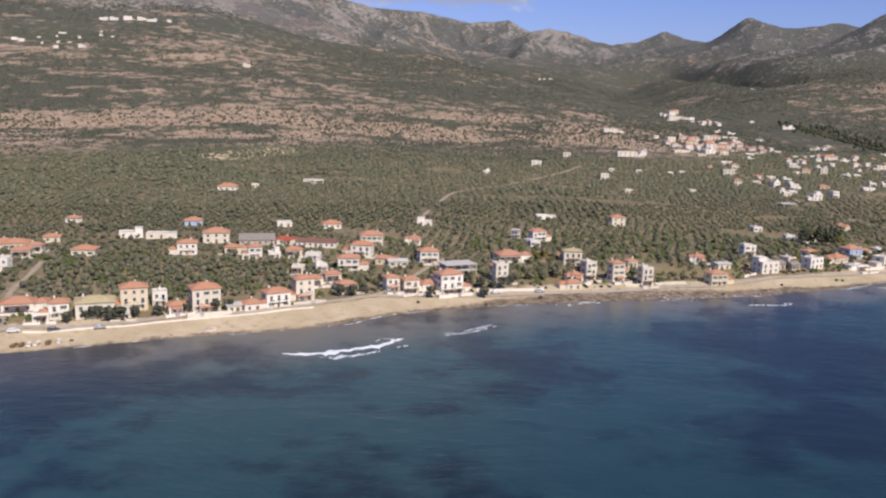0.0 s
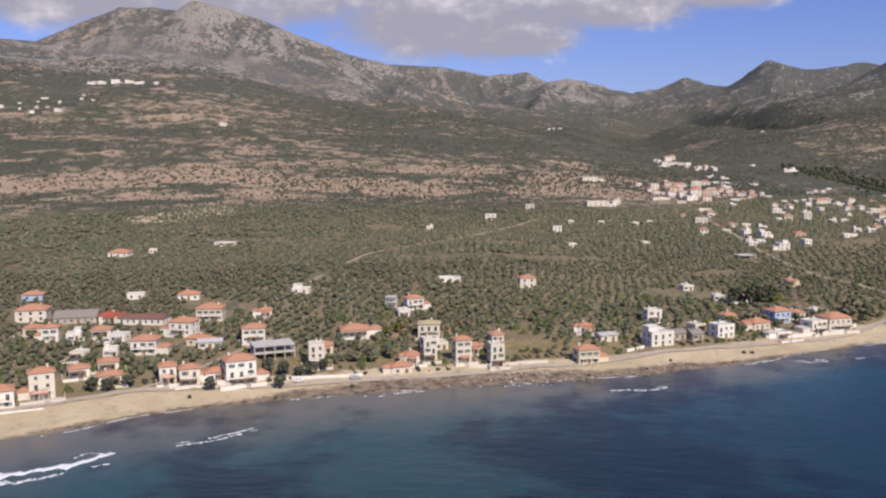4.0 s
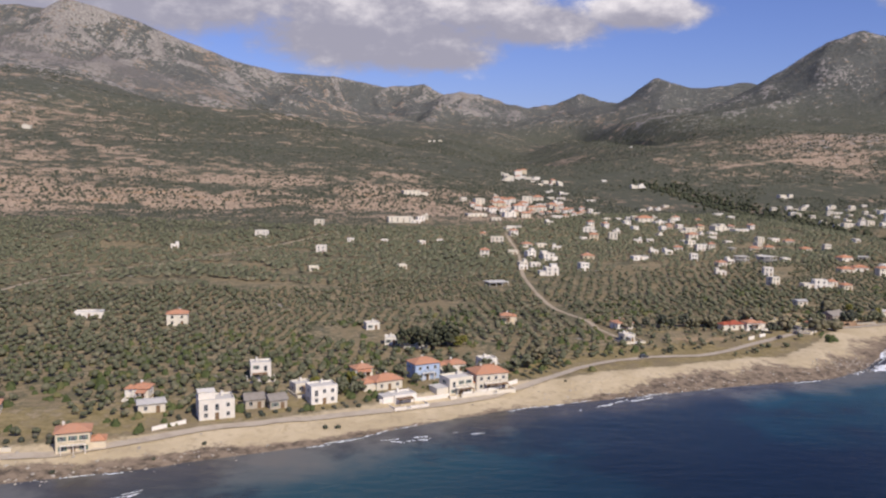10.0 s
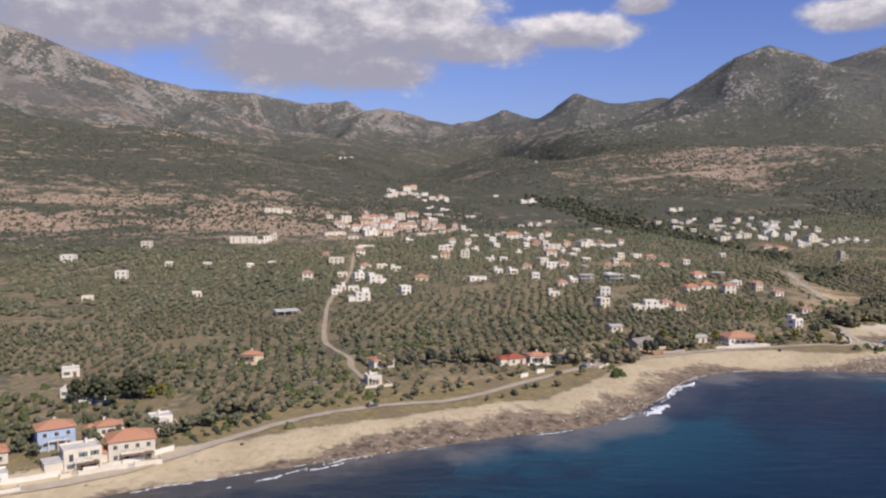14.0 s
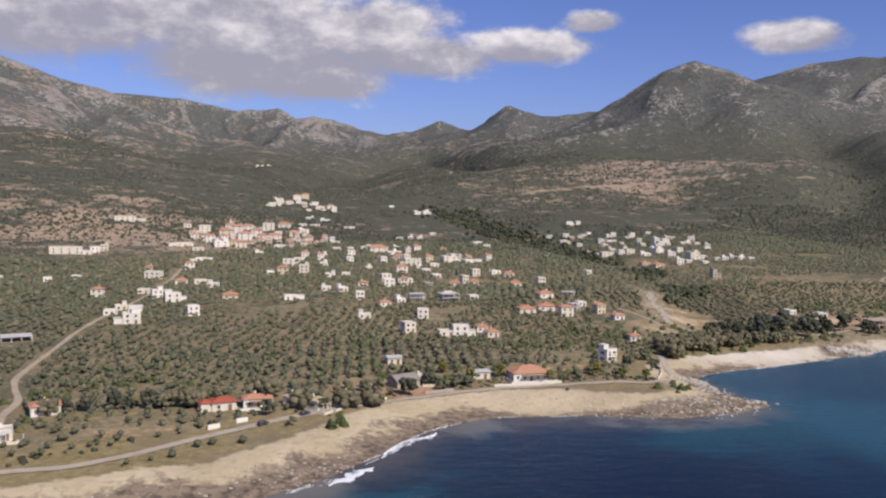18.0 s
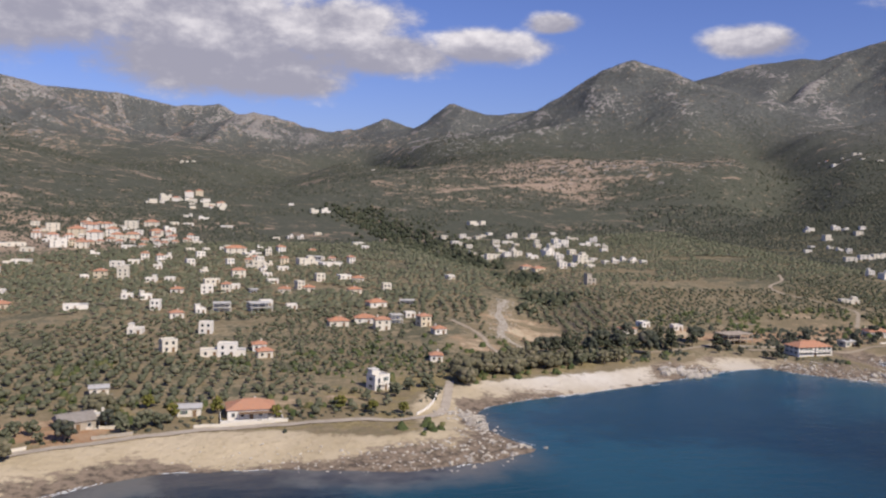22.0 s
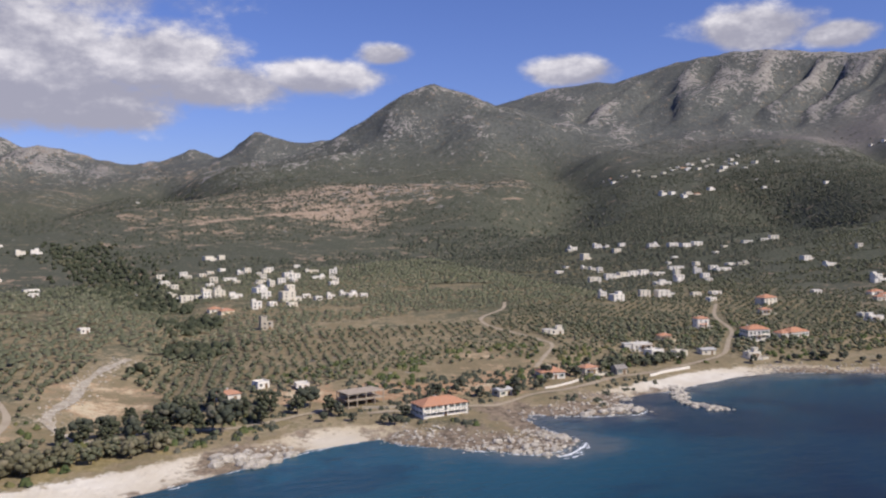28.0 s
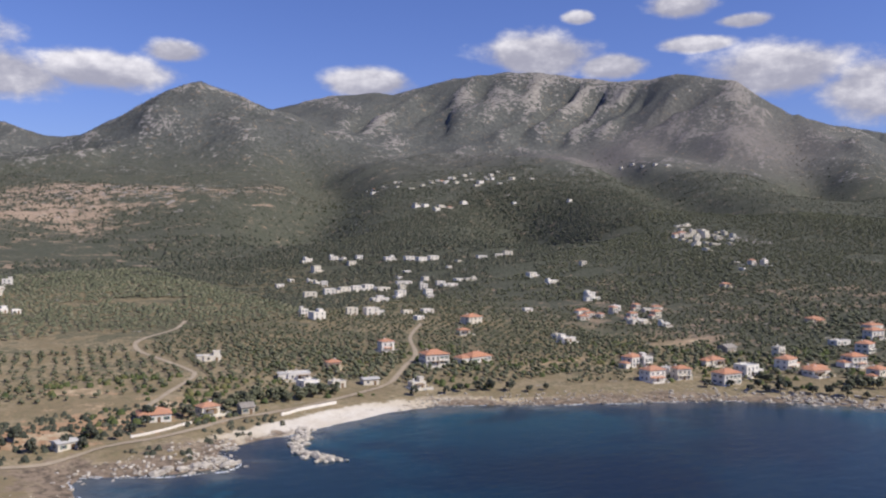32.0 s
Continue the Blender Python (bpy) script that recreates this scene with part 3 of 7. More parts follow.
def build_ground():
    us = sorted(set(widening(-350, -3200, 6, 1.06, 70)[::-1] + list(np.arange(-350, 1450, 4.5)) + widening(1450, 6500, 5, 1.025, 45)))
    vs = sorted(set(widening(-115, -700, 6, 1.2, 60)[::-1] + list(np.arange(-115, 330, 3.4)) + widening(330, 4500, 3.6, 1.009, 24)))
    x, y, faces = sheet(us, vs)
    z = height(x, y)
    s, along = shore(x, y)
    u, v = 0.952 * x + 0.307 * y, -0.307 * x + 0.952 * y - 227
    ground = mesh_object("ground", PLAN * np.stack([x, y, z], 1), faces, "ground", smooth=True)
    tagged(ground, "dry coastal plain rising to scrub-covered limestone mountains", "ground", kind="structure")
    n1, n2, n3 = fbm(x, y, 130, 4, 3), fbm(x, y, 38, 4, 5), fbm(x, y, 420, 4, 7)
    # sand and rock shelf along the water
    rocky = np.clip(0.15 + 0.9 * np.exp(-((u - 165) / 70.0) ** 2) + step_up(330, 380, u) * (1 - step_up(500, 530, u)) * 0.8 + step_up(600, 615, u) * 0.7
                    + 1.2 * np.exp(-((x - 470) / 28) ** 2 - ((y - 460) / 18) ** 2) + 0.6 * np.exp(-((x - 656) / 24) ** 2 - ((y - 528) / 22) ** 2)
                    + 1.0 * np.exp(-((x - 706) / 24) ** 2 - ((y - 547) / 16) ** 2) + 0.8 * np.exp(-((x - 582) / 14) ** 2 - ((y - 539) / 12) ** 2), 0, 1.3)
    wide = 12 + 3.5 * (1 - step_up(120, 330, u)) + 9 * np.exp(-((u - 480) / 170) ** 2) - 5 * np.exp(-((u - 1000) / 200) ** 2) + 3 * np.exp(-((x - 771) / 45) ** 2 - ((y - 578) / 22) ** 2)
    sand = (1 - step_up(wide - 3, wide + 5, s)) * 1.0
    bay = np.exp(-((x - 530) / 45) ** 2 - ((y - 533) / 20) ** 2) + 0.9 * np.exp(-((x - 606) / 14) ** 2 - ((y - 548) / 8) ** 2) + 1.2 * np.exp(-((x - 766) / 46) ** 2 - ((y - 573) / 14) ** 2)
    shelf = np.clip(1.15 - s / (2.5 + (9 + 5 * step_up(320, 420, u)) * rocky) + (n2 - 0.5) * 0.8, 0, 1) * step_up(0.05, 0.4, rocky + 0.1) * (1 - np.clip(bay, 0, 1) * 0.9)
    high = step_up(70, 260, z)
    inland = np.maximum(v, s)
    slope_rock = high * np.clip((creased(x, y, 260, 4, 61) - 0.48) * 3.0 + (n2 - 0.5) * 1.6, 0, 1) * np.clip((fbm(x, y, 620, 3, 65) - 0.30) * 4, 0.5, 1.1)
    scree = np.zeros_like(x)
    for cx, cy, rx, ry, k in ((-720, 2600, 300, 170, 0.8), (-1050, 2650, 260, 170, 0.8), (2240, 1720, 420, 130, 0.95), (2550, 1480, 300, 150, 0.9), (1900, 1900, 200, 90, 0.5)):
        scree = np.maximum(scree, k * np.exp(-((x - cx) / rx) ** 2 - ((y - cy) / ry) ** 2))
    rock = np.clip(slope_rock * (0.36 + 0.16 * step_up(200, 420, z)) + 0.10 * high + 0.8 * np.exp(-((x - 1417) / 22) ** 2 - ((y - 812) / 22) ** 2), 0, 1)
    zz = z.reshape(len(vs), len(us))
    ua, va, reach = np.array(us), np.array(vs), 40.0
    round_about = sum(np.array([np.interp(ua + d, ua, row) for row in zz]) + np.array([np.interp(va + d, va, col) for col in zz.T]).T for d in (-reach, reach)) / 4
    proud = np.clip((zz - round_about).ravel() / 6.0, -1, 1)
    rock = np.clip(rock + (0.24 * proud - 0.03 - 0.13 * step_up(1700, 2100, u)) * high, 0, 1)
    streak = fbm(u * 0.22, v, 42, 4, 93)
    belt = np.exp(-((v - 635 - 25 * np.sin(u / 130)) / 84) ** 2) * (1 - step_up(470, 640, u))
    slopes = step_up(560, 700, v) * (1 - step_up(1150, 1600, v)) * (1 - 0.7 * step_up(500, 900, u))
    dirt = np.clip(belt * np.clip((streak - 0.33) * 4.5, 0, 1) * 0.95 + slopes * np.clip((streak - 0.48) * 5, 0, 1) * 0.7 + 0.5 * step_up(500, 600, v) * np.clip((fbm(u * 0.3, v, 60, 4, 97) - 0.62) * 6, 0, 1), 0, 1)
    for cx, cy, rx, ry in DIRT:
        ex, ey = 0.952 * (x - cx) + 0.307 * (y - cy), -0.307 * (x - cx) + 0.952 * (y - cy)
        dirt = np.maximum(dirt, np.exp(-(ex / rx) ** 2 - (ey / ry) ** 2) * np.clip((streak - 0.3) * 3.2, 0, 1))
    bare = np.zeros_like(x)
    for cx, cy, rx, ry in FIELDS:
        bare = np.maximum(bare, np.exp(-(((x - cx) / rx) ** 2 + ((y - cy) / ry) ** 2) ** 2))
    dirt = (0.62 + 0.9 * belt) * dirt * np.clip((n2 - 0.25) * 3.2, 0.25, 1.1)
    weave = fbm(u * 0.42, v, 17, 3, 99)
    dirt = dirt * np.clip((weave - 0.36) * 6.5, 0.0, 1.5) * np.clip((fbm(u * 0.7, v, 10, 3, 103) - 0.34) * 6, 0.1, 1.25)
    terrace = belt * np.clip((weave - 0.30) * 6, 0, 1.15) * np.clip((fbm(u * 0.16, v, 30, 3, 107) - 0.33) * 7, 0.3, 1)
    dirt = np.maximum(dirt, 1.05 * terrace)
    d, _, _ = line_distance(x, y, SCAR)
    scar = np.clip(1.0 * np.exp(-(d / 7) ** 2) * (0.4 + 1.1 * n2) + 1.1 * np.exp(-((x - 853) / 55) ** 2 - ((y - 1456) / 26) ** 2), 0, 1.2)
    pale = 1.25 * np.exp(-((x - 1040) / 285) ** 2 - ((y - 1590) / 150) ** 2) * (0.55 + 0.6 * n2)
    dirt = np.maximum(dirt, scar * 0.8)
    dirt = np.maximum(dirt, bare * (0.55 + 0.7 * n2))
    scarp = 0.95 * np.exp(-((0.6 * (x + 168) + 0.8 * (y - 712)) / 52) ** 4 - ((0.8 * (x + 168) - 0.6 * (y - 712)) / 22) ** 4)
    rock, dirt = np.maximum(rock, pale * 0.35), np.maximum(dirt, pale * np.clip((weave - 0.3) * 5, 0.2, 1.2))
    green = np.clip(0.38 + 0.22 * step_up(100, 300, v) + 0.34 * np.maximum(step_up(380, 620, v), step_up(26, 50, z)) + (n3 - 0.5) * 0.5 + (n1 - 0.5) * 0.9 + 0.9 * (weave - 0.5) * step_up(300, 520, v) + 0.5 * step_up(900, 1080, x) * step_up(60, 140, s)
                    - 0.25 * np.exp(-((x - 662) / 110) ** 2 - ((y - 666) / 90) ** 2) - 0.5 * np.exp(-((x - 653) / 55) ** 2 - ((y - 583) / 22) ** 2) - 1.25 * dirt - 0.12 * proud * step_up(100, 240, z), 0, 1)
    grass = (1 - 0.8 * step_up(540, 590, x)) * np.clip((1 - step_up(24, 60, s)) * step_up(wide, wide + 5, s) * 0.55 + 0.45 * np.clip((n1 - 0.55) * 5, 0, 1) * (1 - step_up(350, 600, v)), 0, 1)
    red = np.clip(0.5 * bare + np.exp(-((x - 46) / 26) ** 2 - ((y - 357) / 12) ** 2) + np.exp(-((x - 372) / 18) ** 2 - ((y - 475) / 8) ** 2)
                  + 0.7 * np.exp(-((x - 656) / 50) ** 2 - ((y - 592) / 12) ** 2) + dirt * 0.12 * (1 - np.clip(pale, 0, 1)) * step_up(500, 620, v), 0, 1)
    # the last mask but one grows with height and carries the painted mountain haze
    for name, values in (("green", green), ("grass", np.maximum(grass, dirt * 0.42 * (1 - step_up(440, 520, v)))), ("red", red * 0.9), ("rock", rock), ("scree", np.clip(scree, 0, 1)), ("sand", np.maximum(np.maximum(sand, scarp), 0.42 * bare)), ("shelf", shelf), ("hill", np.maximum(step_up(440, 560, v), step_up(960, 1060, x) * step_up(30, 70, s))), ("upland_haze", step_up(130, 320, z)),
                         ("pale", np.clip(bay, 0, 1))):
        put_attribute(ground, name, values)
    return ground


ground = build_ground()


def build_sea():
    us = sorted(set(widening(-400, -9000, 8, 1.15, 900)[::-1] + list(np.arange(-400, 1300, 7)) + widening(1300, 12000, 8, 1.15, 900)))
    vs = sorted(set(widening(-180, -9000, 8, 1.12, 900)[::-1] + list(np.arange(-180, 110, 6))))
    x, y, faces = sheet(us, vs)
    s, _ = shore(x, y)
    sea = mesh_object("water", PLAN * np.stack([x, y, np.zeros_like(x)], 1), faces, "water", smooth=True)
    tagged(sea, "dark blue sea with turquoise shallows and weed patches", "sea", kind="structure")
    put_attribute(sea, "depth", np.clip(-s * PLAN, 0, 2000))
    put_attribute(sea, "shoal", 1 - step_up(60, 380, 0.952 * x + 0.307 * y))
    put_attribute(sea, "clear", step_up(475, 495, x) * (1 - 0.7 * step_up(600, 680, x)) * step_up(-140, -90, -0.307 * x + 0.952 * y - 227))


build_sea()

# ---------- where the houses stand ----------
# x, y in plan units; width and height in metres; kind of house.
SHORE_A = [(-129.4, 243.9, 11, 5, 'o'), (-117.5, 233.8, 5.4, 3.1, 'w'), (-113.7, 237.1, 6.8, 6.7, 'o'), (-104.2, 240.4, 13.1, 7.1, 'y'), (-96.2, 241.6, 5.4, 3.5, 'w'), (-96, 249.7, 9.6, 8.9, 'o'), (-89.6, 254.8, 5.4, 6.9, 'w'), (-82.1, 248.5, 6.8, 5.2, 'o'), (-74.6, 252.8, 10.5, 8.6, 'o'), (-65.7, 253.4, 5.4, 3.7, 's'), (-60.4, 255.6, 6.9, 3.1, 'o'), (-53.5, 260.5, 9.6, 7.6, 'o'), (-46.2, 269.6, 7.7, 8.3, 'o'), (-17.6, 287.2, 5.7, 6.9, 'o'), (-10.8, 286.7, 6.9, 6.1, 'o'), (-4.2, 291.2, 8.3, 4.7, 'o'), (2.9, 290.6, 10.6, 9.4, 'o'), (49.9, 304.1, 7.6, 5.1, 'o'), (79.8, 313.5, 5.4, 13.7, 'c'), (109.4, 319.6, 8.8, 6.3, 'o'), (910.2, 549.9, 10.8, 7.6, 'o')]
SHORE_B = [(922.8, 544.2, 8.7, 7.2, 'o'), (931.1, 527.1, 12.1, 7.3, 'o'), (928.9, 555.7, 6.5, 3.8, 'w'), (925, 573.2, 9.8, 7.4, 'o'), (930.3, 569.4, 5.8, 6.8, 'w'), (954.1, 531.8, 11.4, 9.2, 'w'), (961.4, 553.7, 10.3, 5, 'o'), (977.8, 512.7, 10.2, 4.1, 'o'), (981.8, 515.1, 11.1, 4.8, 'o'), (980, 527.5, 13.4, 6.1, 'o'), (990.7, 490.8, 9.4, 8.3, 'o'), (1009.4, 510, 21.7, 10.6, 'o'), (995.8, 568.8, 10.3, 3.1, 'g'), (1005, 545.6, 5.4, 5.9, 'c'), (1050.7, 523.9, 20.3, 7.9, 'o'), (1064.6, 545.1, 9.5, 4, 'w'), (1101.8, 542.8, 15, 7.2, 'o'), (1133.8, 558.9, 12.9, 5, 'o'), (1128, 591.7, 12.2, 5.2, 'o'), (1285, 719.7, 6.5, 5.6, 'w')]
GROVES_A = [(-183.7, 338.8, 8.8, 3.6, 'o'), (-177.2, 336, 11.5, 3.8, 'o'), (-160.4, 293.7, 5.4, 5.3, 'w'), (-167.8, 321.4, 8.3, 3.4, 'o'), (-167.8, 332.6, 7.1, 3.7, 'o'), (-171.1, 354.2, 8.2, 4.9, 'o'), (-144.9, 327.4, 11, 3.1, 'o'), (-143, 371.6, 12, 3.1, 'w'), (-130.8, 370.8, 10.4, 3.1, 'w'), (-106.3, 336.8, 9.5, 7.1, 'o'), (-102.4, 366.5, 13.7, 6, 'o'), (-88.7, 342.5, 7.5, 5.3, 'o'), (-77, 332.3, 6.6, 5.7, 'o'), (-83.4, 364.3, 18.5, 4.4, 'g'), (-69.4, 333.9, 5.9, 3.3, 'w'), (-54.8, 308.6, 5.5, 3.1, 'w'), (-71.3, 366, 8.5, 4, 'r'), (-62.5, 340.8, 8, 4, 'o'), (-45.9, 289.9, 7, 4.6, 'o'), (-53.1, 334.1, 7.2, 4.2, 'w'), (-46.8, 313.7, 5.4, 3.3, 'w'), (-40.4, 297.8, 7.1, 5.4, 'o'), (-33.7, 284.1, 8, 4.7, 'o'), (-55.9, 363, 21, 6.9, 'L')]
GROVES_B = [(-36.5, 317.1, 10, 6.7, 'o'), (-34, 345.7, 10.6, 6.6, 'o'), (-23.3, 329.7, 7.8, 3.1, 'o'), (-32.5, 371.1, 12.1, 5.7, 'o'), (-17.9, 326.4, 9.4, 3.1, 's'), (-5.6, 336.6, 9.5, 5.5, 'o'), (-13.1, 380.3, 6.3, 3.7, 'o'), (6.4, 316.1, 16, 6.1, 'u'), (22.8, 307.1, 5.9, 8.2, 'w'), (22.4, 323.2, 6.2, 4.5, 'o'), (28.7, 347.1, 12.2, 3.1, 'o'), (52.5, 313, 5.4, 3.1, 'o'), (57.9, 315.7, 5.4, 9.4, 'c'), (36.2, 401, 5.4, 6.7, 'u'), (42, 387.3, 6.2, 3.6, 'u'), (43.6, 382.1, 5.4, 3.1, 'w'), (60.6, 329.9, 6.2, 3.9, 'w'), (56, 347, 9.3, 6.7, 'y'), (68.7, 315.5, 6.4, 8.8, 'o'), (46.2, 396.5, 8.8, 6.6, 'o'), (71.8, 326.1, 5.4, 4.4, 'o'), (80.1, 341.8, 5.4, 3.1, 'o'), (113.4, 357.3, 5.4, 3.1, 'o'), (119.4, 344.7, 8, 5.3, 's')]
GROVES_C = [(136.9, 340.8, 10.6, 5.6, 'w'), (145.2, 349.1, 6, 3.6, 'g'), (142.2, 377.3, 7.2, 6.2, 'w'), (151.3, 348.5, 5.5, 3.1, 'g'), (156, 364.2, 6.3, 3.1, 'w'), (162.7, 354.7, 8.9, 6.2, 'w'), (172.3, 380.9, 6.7, 3.1, 'o'), (179.8, 368.9, 10, 4.5, 'o'), (184.9, 358.2, 8.1, 3.1, 'w'), (191.3, 379.6, 9.9, 7.4, 'b'), (172.8, 450.6, 6.3, 3.1, 'w'), (180.8, 425, 5.5, 3.1, 'w'), (200.7, 367.6, 9.6, 6, 'w'), (189.7, 421.5, 6.9, 3.1, 'o'), (201.5, 388, 7, 4.4, 'o'), (210.4, 373, 12.2, 6.7, 'o'), (212.4, 395.1, 6.6, 3.1, 'w'), (227.7, 467.5, 5.4, 3.1, 'o'), (269.1, 433.1, 5.4, 3.4, 'c'), (272.8, 454.9, 8.8, 3.1, 'o'), (319.1, 456.4, 8.1, 3.5, 'r'), (327.5, 458.8, 6.9, 3.1, 'o'), (339.9, 461.2, 7.8, 4.9, 'y'), (345.6, 456, 5.4, 3.1, 'y')]
GROVES_D = [(354.6, 460.9, 5.4, 3.3, 'o'), (373.9, 481.3, 10.3, 3.1, 'g'), (379, 485.9, 5.4, 3.2, 'w'), (374.4, 513, 6.2, 3.1, 's'), (401.3, 490.5, 7.3, 3.7, 's'), (417.5, 488.5, 15, 3.1, 'o'), (456.8, 515.1, 6.8, 5.7, 'w'), (484, 553.1, 5.4, 3.1, 'o'), (582.9, 600.7, 8.3, 3.4, 'o'), (596.5, 612.4, 5.4, 3.1, 'w'), (610.1, 605.7, 5.4, 3.1, 'w'), (624.5, 581.5, 17, 5.2, 'u'), (643.7, 557, 20, 8.4, 'H'), (708, 593.2, 12, 3.4, 'o'), (726.7, 594.4, 8, 5, 'o'), (737.9, 588.3, 5.5, 3.1, 'g'), (676.1, 574.1, 7, 3.1, 's'), (787.4, 610.6, 7, 3.2, 'c'), (802.3, 609.4, 8, 3.1, 's'), (777.3, 616.1, 8.9, 4.1, 'w'), (780.6, 630, 11.2, 4.1, 'w'), (815.8, 594.8, 7.3, 3.3, 'w'), (804.1, 641.9, 7.4, 4, 'o'), (850.1, 628, 14, 5.7, 'o'), (849.5, 666.9, 8.3, 5.7, 'o'), (871.4, 623, 14.4, 5.1, 'o'), (917.9, 688.7, 7.6, 4, 'o')]
GROVES_E = [(949.1, 638.7, 8.3, 3.2, 'w'), (946.7, 715.9, 13.1, 5.8, 'o'), (1022.7, 692.2, 7.6, 4.2, 'o'), (1044.2, 644.9, 6.4, 4.6, 'w'), (1015.8, 737.5, 6.8, 3.7, 'w'), (1042.6, 662.5, 11.9, 4.1, 'c'), (1044.2, 712.2, 9.1, 4.5, 'o'), (1068.5, 669.7, 7.9, 6.8, 'o'), (1065.4, 701.4, 7, 5.7, 'w'), (1083.6, 688.8, 7.1, 3.1, 'w'), (1092.4, 745.4, 10.1, 4.1, 'w'), (1197.4, 701.1, 8.2, 4.9, 'o'), (1252, 720.1, 5.4, 3.7, 'w'), (1269.6, 737.2, 5.4, 4.5, 'w'), (1276, 726.1, 7.6, 6.2, 'o'), (1319.5, 802.4, 6.6, 4.6, 'c'), (1344.7, 830.2, 8.6, 6, 'c'), (1386.7, 867, 10.9, 9.3, 'c'), (1397.3, 856.4, 7.3, 6.4, 'c'), (1412.2, 872, 10.8, 8.6, 'c')]
PLAIN_A = [(-183.1, 402.5, 7.5, 3.3, 'o'), (-125.4, 408.2, 10.4, 4.5, 'b'), (-140.3, 531.1, 14.3, 5.1, 'o'), (-125.5, 543.7, 5.4, 3.1, 'w'), (-80.6, 413.1, 8.7, 3.5, 'w'), (-56.6, 413.9, 11, 3.8, 'o'), (-91, 581.1, 10.4, 3.1, 'w'), (-9.8, 432.4, 9.2, 3.1, 'w'), (56.7, 467.3, 8.9, 4.6, 'w'), (96.8, 455, 9.4, 6.2, 'o'), (33.9, 683.7, 5.9, 4.6, 'w'), (134, 601.4, 6.4, 4.4, 'w'), (130.8, 677.9, 7.5, 6.2, 'w'), (184.2, 614.3, 5.4, 4, 'w'), (233.8, 559.9, 13.2, 3.6, 'u'), (198.3, 732.4, 5.4, 3.4, 'w'), (212.1, 741.2, 5.4, 4.5, 'w'), (256.4, 617.9, 6.1, 4.1, 'w'), (238.7, 673.9, 7.2, 5.9, 'o'), (269.4, 597.2, 8.6, 5.8, 'w'), (258.2, 632.4, 6.3, 3.6, 'w'), (265.4, 629.5, 7, 3.1, 'w')]
PLAIN_B = [(259.3, 688.4, 7.2, 5, 'w'), (268.8, 671.9, 6.9, 6, 'w'), (292.7, 618.8, 6.3, 7.3, 'w'), (277.9, 660, 9.1, 7.6, 'w'), (255.3, 747.1, 11.1, 6.1, 'w'), (274.1, 724.6, 8.7, 3.1, 'o'), (285, 725.8, 8.6, 3.4, 'w'), (306.3, 668.1, 9.3, 5.4, 'o'), (293.7, 710.6, 7.4, 3.7, 'w'), (337.7, 661.9, 8.2, 4.5, 'w'), (372.4, 608.1, 6.9, 3.5, 'w'), (388.1, 572.6, 6.3, 6.4, 'w'), (324.3, 765, 5.4, 3.1, 'w'), (357.6, 691.9, 6.2, 4.3, 'w'), (332.8, 766.4, 8.3, 6.4, 'o'), (403.2, 563.4, 7.8, 3.6, 'w'), (409.4, 562.9, 7.7, 6.6, 'w'), (346.2, 759.4, 7.1, 9.1, 'w'), (385.2, 640.5, 7.1, 5.4, 'o'), (399.8, 605.5, 6.1, 5.9, 'w'), (422.2, 560, 6.4, 3.1, 'o'), (420.5, 571.8, 6, 3.4, 'o')]
PLAIN_C = [(394.7, 651, 5.4, 3.1, 'w'), (362.6, 749.1, 7, 4.3, 'w'), (372.5, 750, 6, 4.5, 'w'), (404.3, 655.4, 9.9, 4.4, 'u'), (421.4, 655.8, 12.4, 5.6, 'u'), (397.3, 744.2, 6.3, 4.9, 'w'), (389.3, 781.6, 5.4, 3.9, 'c'), (408.3, 722.4, 7.7, 3.4, 'w'), (436.5, 661.9, 5.9, 5, 'w'), (418.9, 708, 5.6, 3.7, 'u'), (454.8, 620.1, 10.1, 4.5, 'o'), (410.1, 765.6, 9.4, 7.7, 'o'), (434.9, 707, 7.5, 5.3, 'o'), (467.2, 626.4, 10.2, 5, 'o'), (472.8, 611.4, 7.9, 6.1, 'o'), (429.4, 741.9, 7, 4.3, 'w'), (427, 767.6, 6.3, 5.3, 'w'), (448.3, 712.6, 7.5, 3.1, 'o'), (481.2, 624, 6.6, 5.2, 'u'), (495.9, 601.3, 6.5, 3.1, 'o'), (492.6, 618.1, 6.5, 6, 'o'), (478.2, 665.3, 10.6, 4.7, 'o')]
PLAIN_D = [(490, 637.5, 5.4, 3.1, 'w'), (457.1, 749.5, 6.1, 5.8, 'w'), (437.2, 795.5, 7.8, 3.6, 'w'), (472.5, 707.7, 8.5, 5.1, 'o'), (495.6, 673.7, 9.4, 3.1, 'u'), (472.3, 759, 8.5, 4.3, 'w'), (491.3, 713.8, 5.4, 6.8, 'c'), (479.4, 748, 8.3, 4.8, 'o'), (467.3, 817, 11.5, 5.2, 'w'), (538.5, 759.8, 5.4, 4.1, 'w'), (627.1, 747, 7.8, 7.3, 't'), (613.4, 832.8, 9, 4.7, 'o'), (618.3, 820, 10, 4.8, 'o'), (637.1, 821.9, 6.8, 6, 'w'), (648.9, 832.3, 5.8, 3.1, 'w'), (660, 825.3, 6.8, 3.4, 'w'), (663.2, 851.1, 10.6, 11.2, 'w'), (653.4, 870.7, 7.4, 6.3, 'w'), (683.9, 851.2, 5.4, 3.1, 'w'), (679.9, 865.8, 6.1, 3.1, 'w'), (694.6, 856.4, 6.1, 3.1, 'w'), (762.8, 677.7, 8.8, 5.1, 'w')]
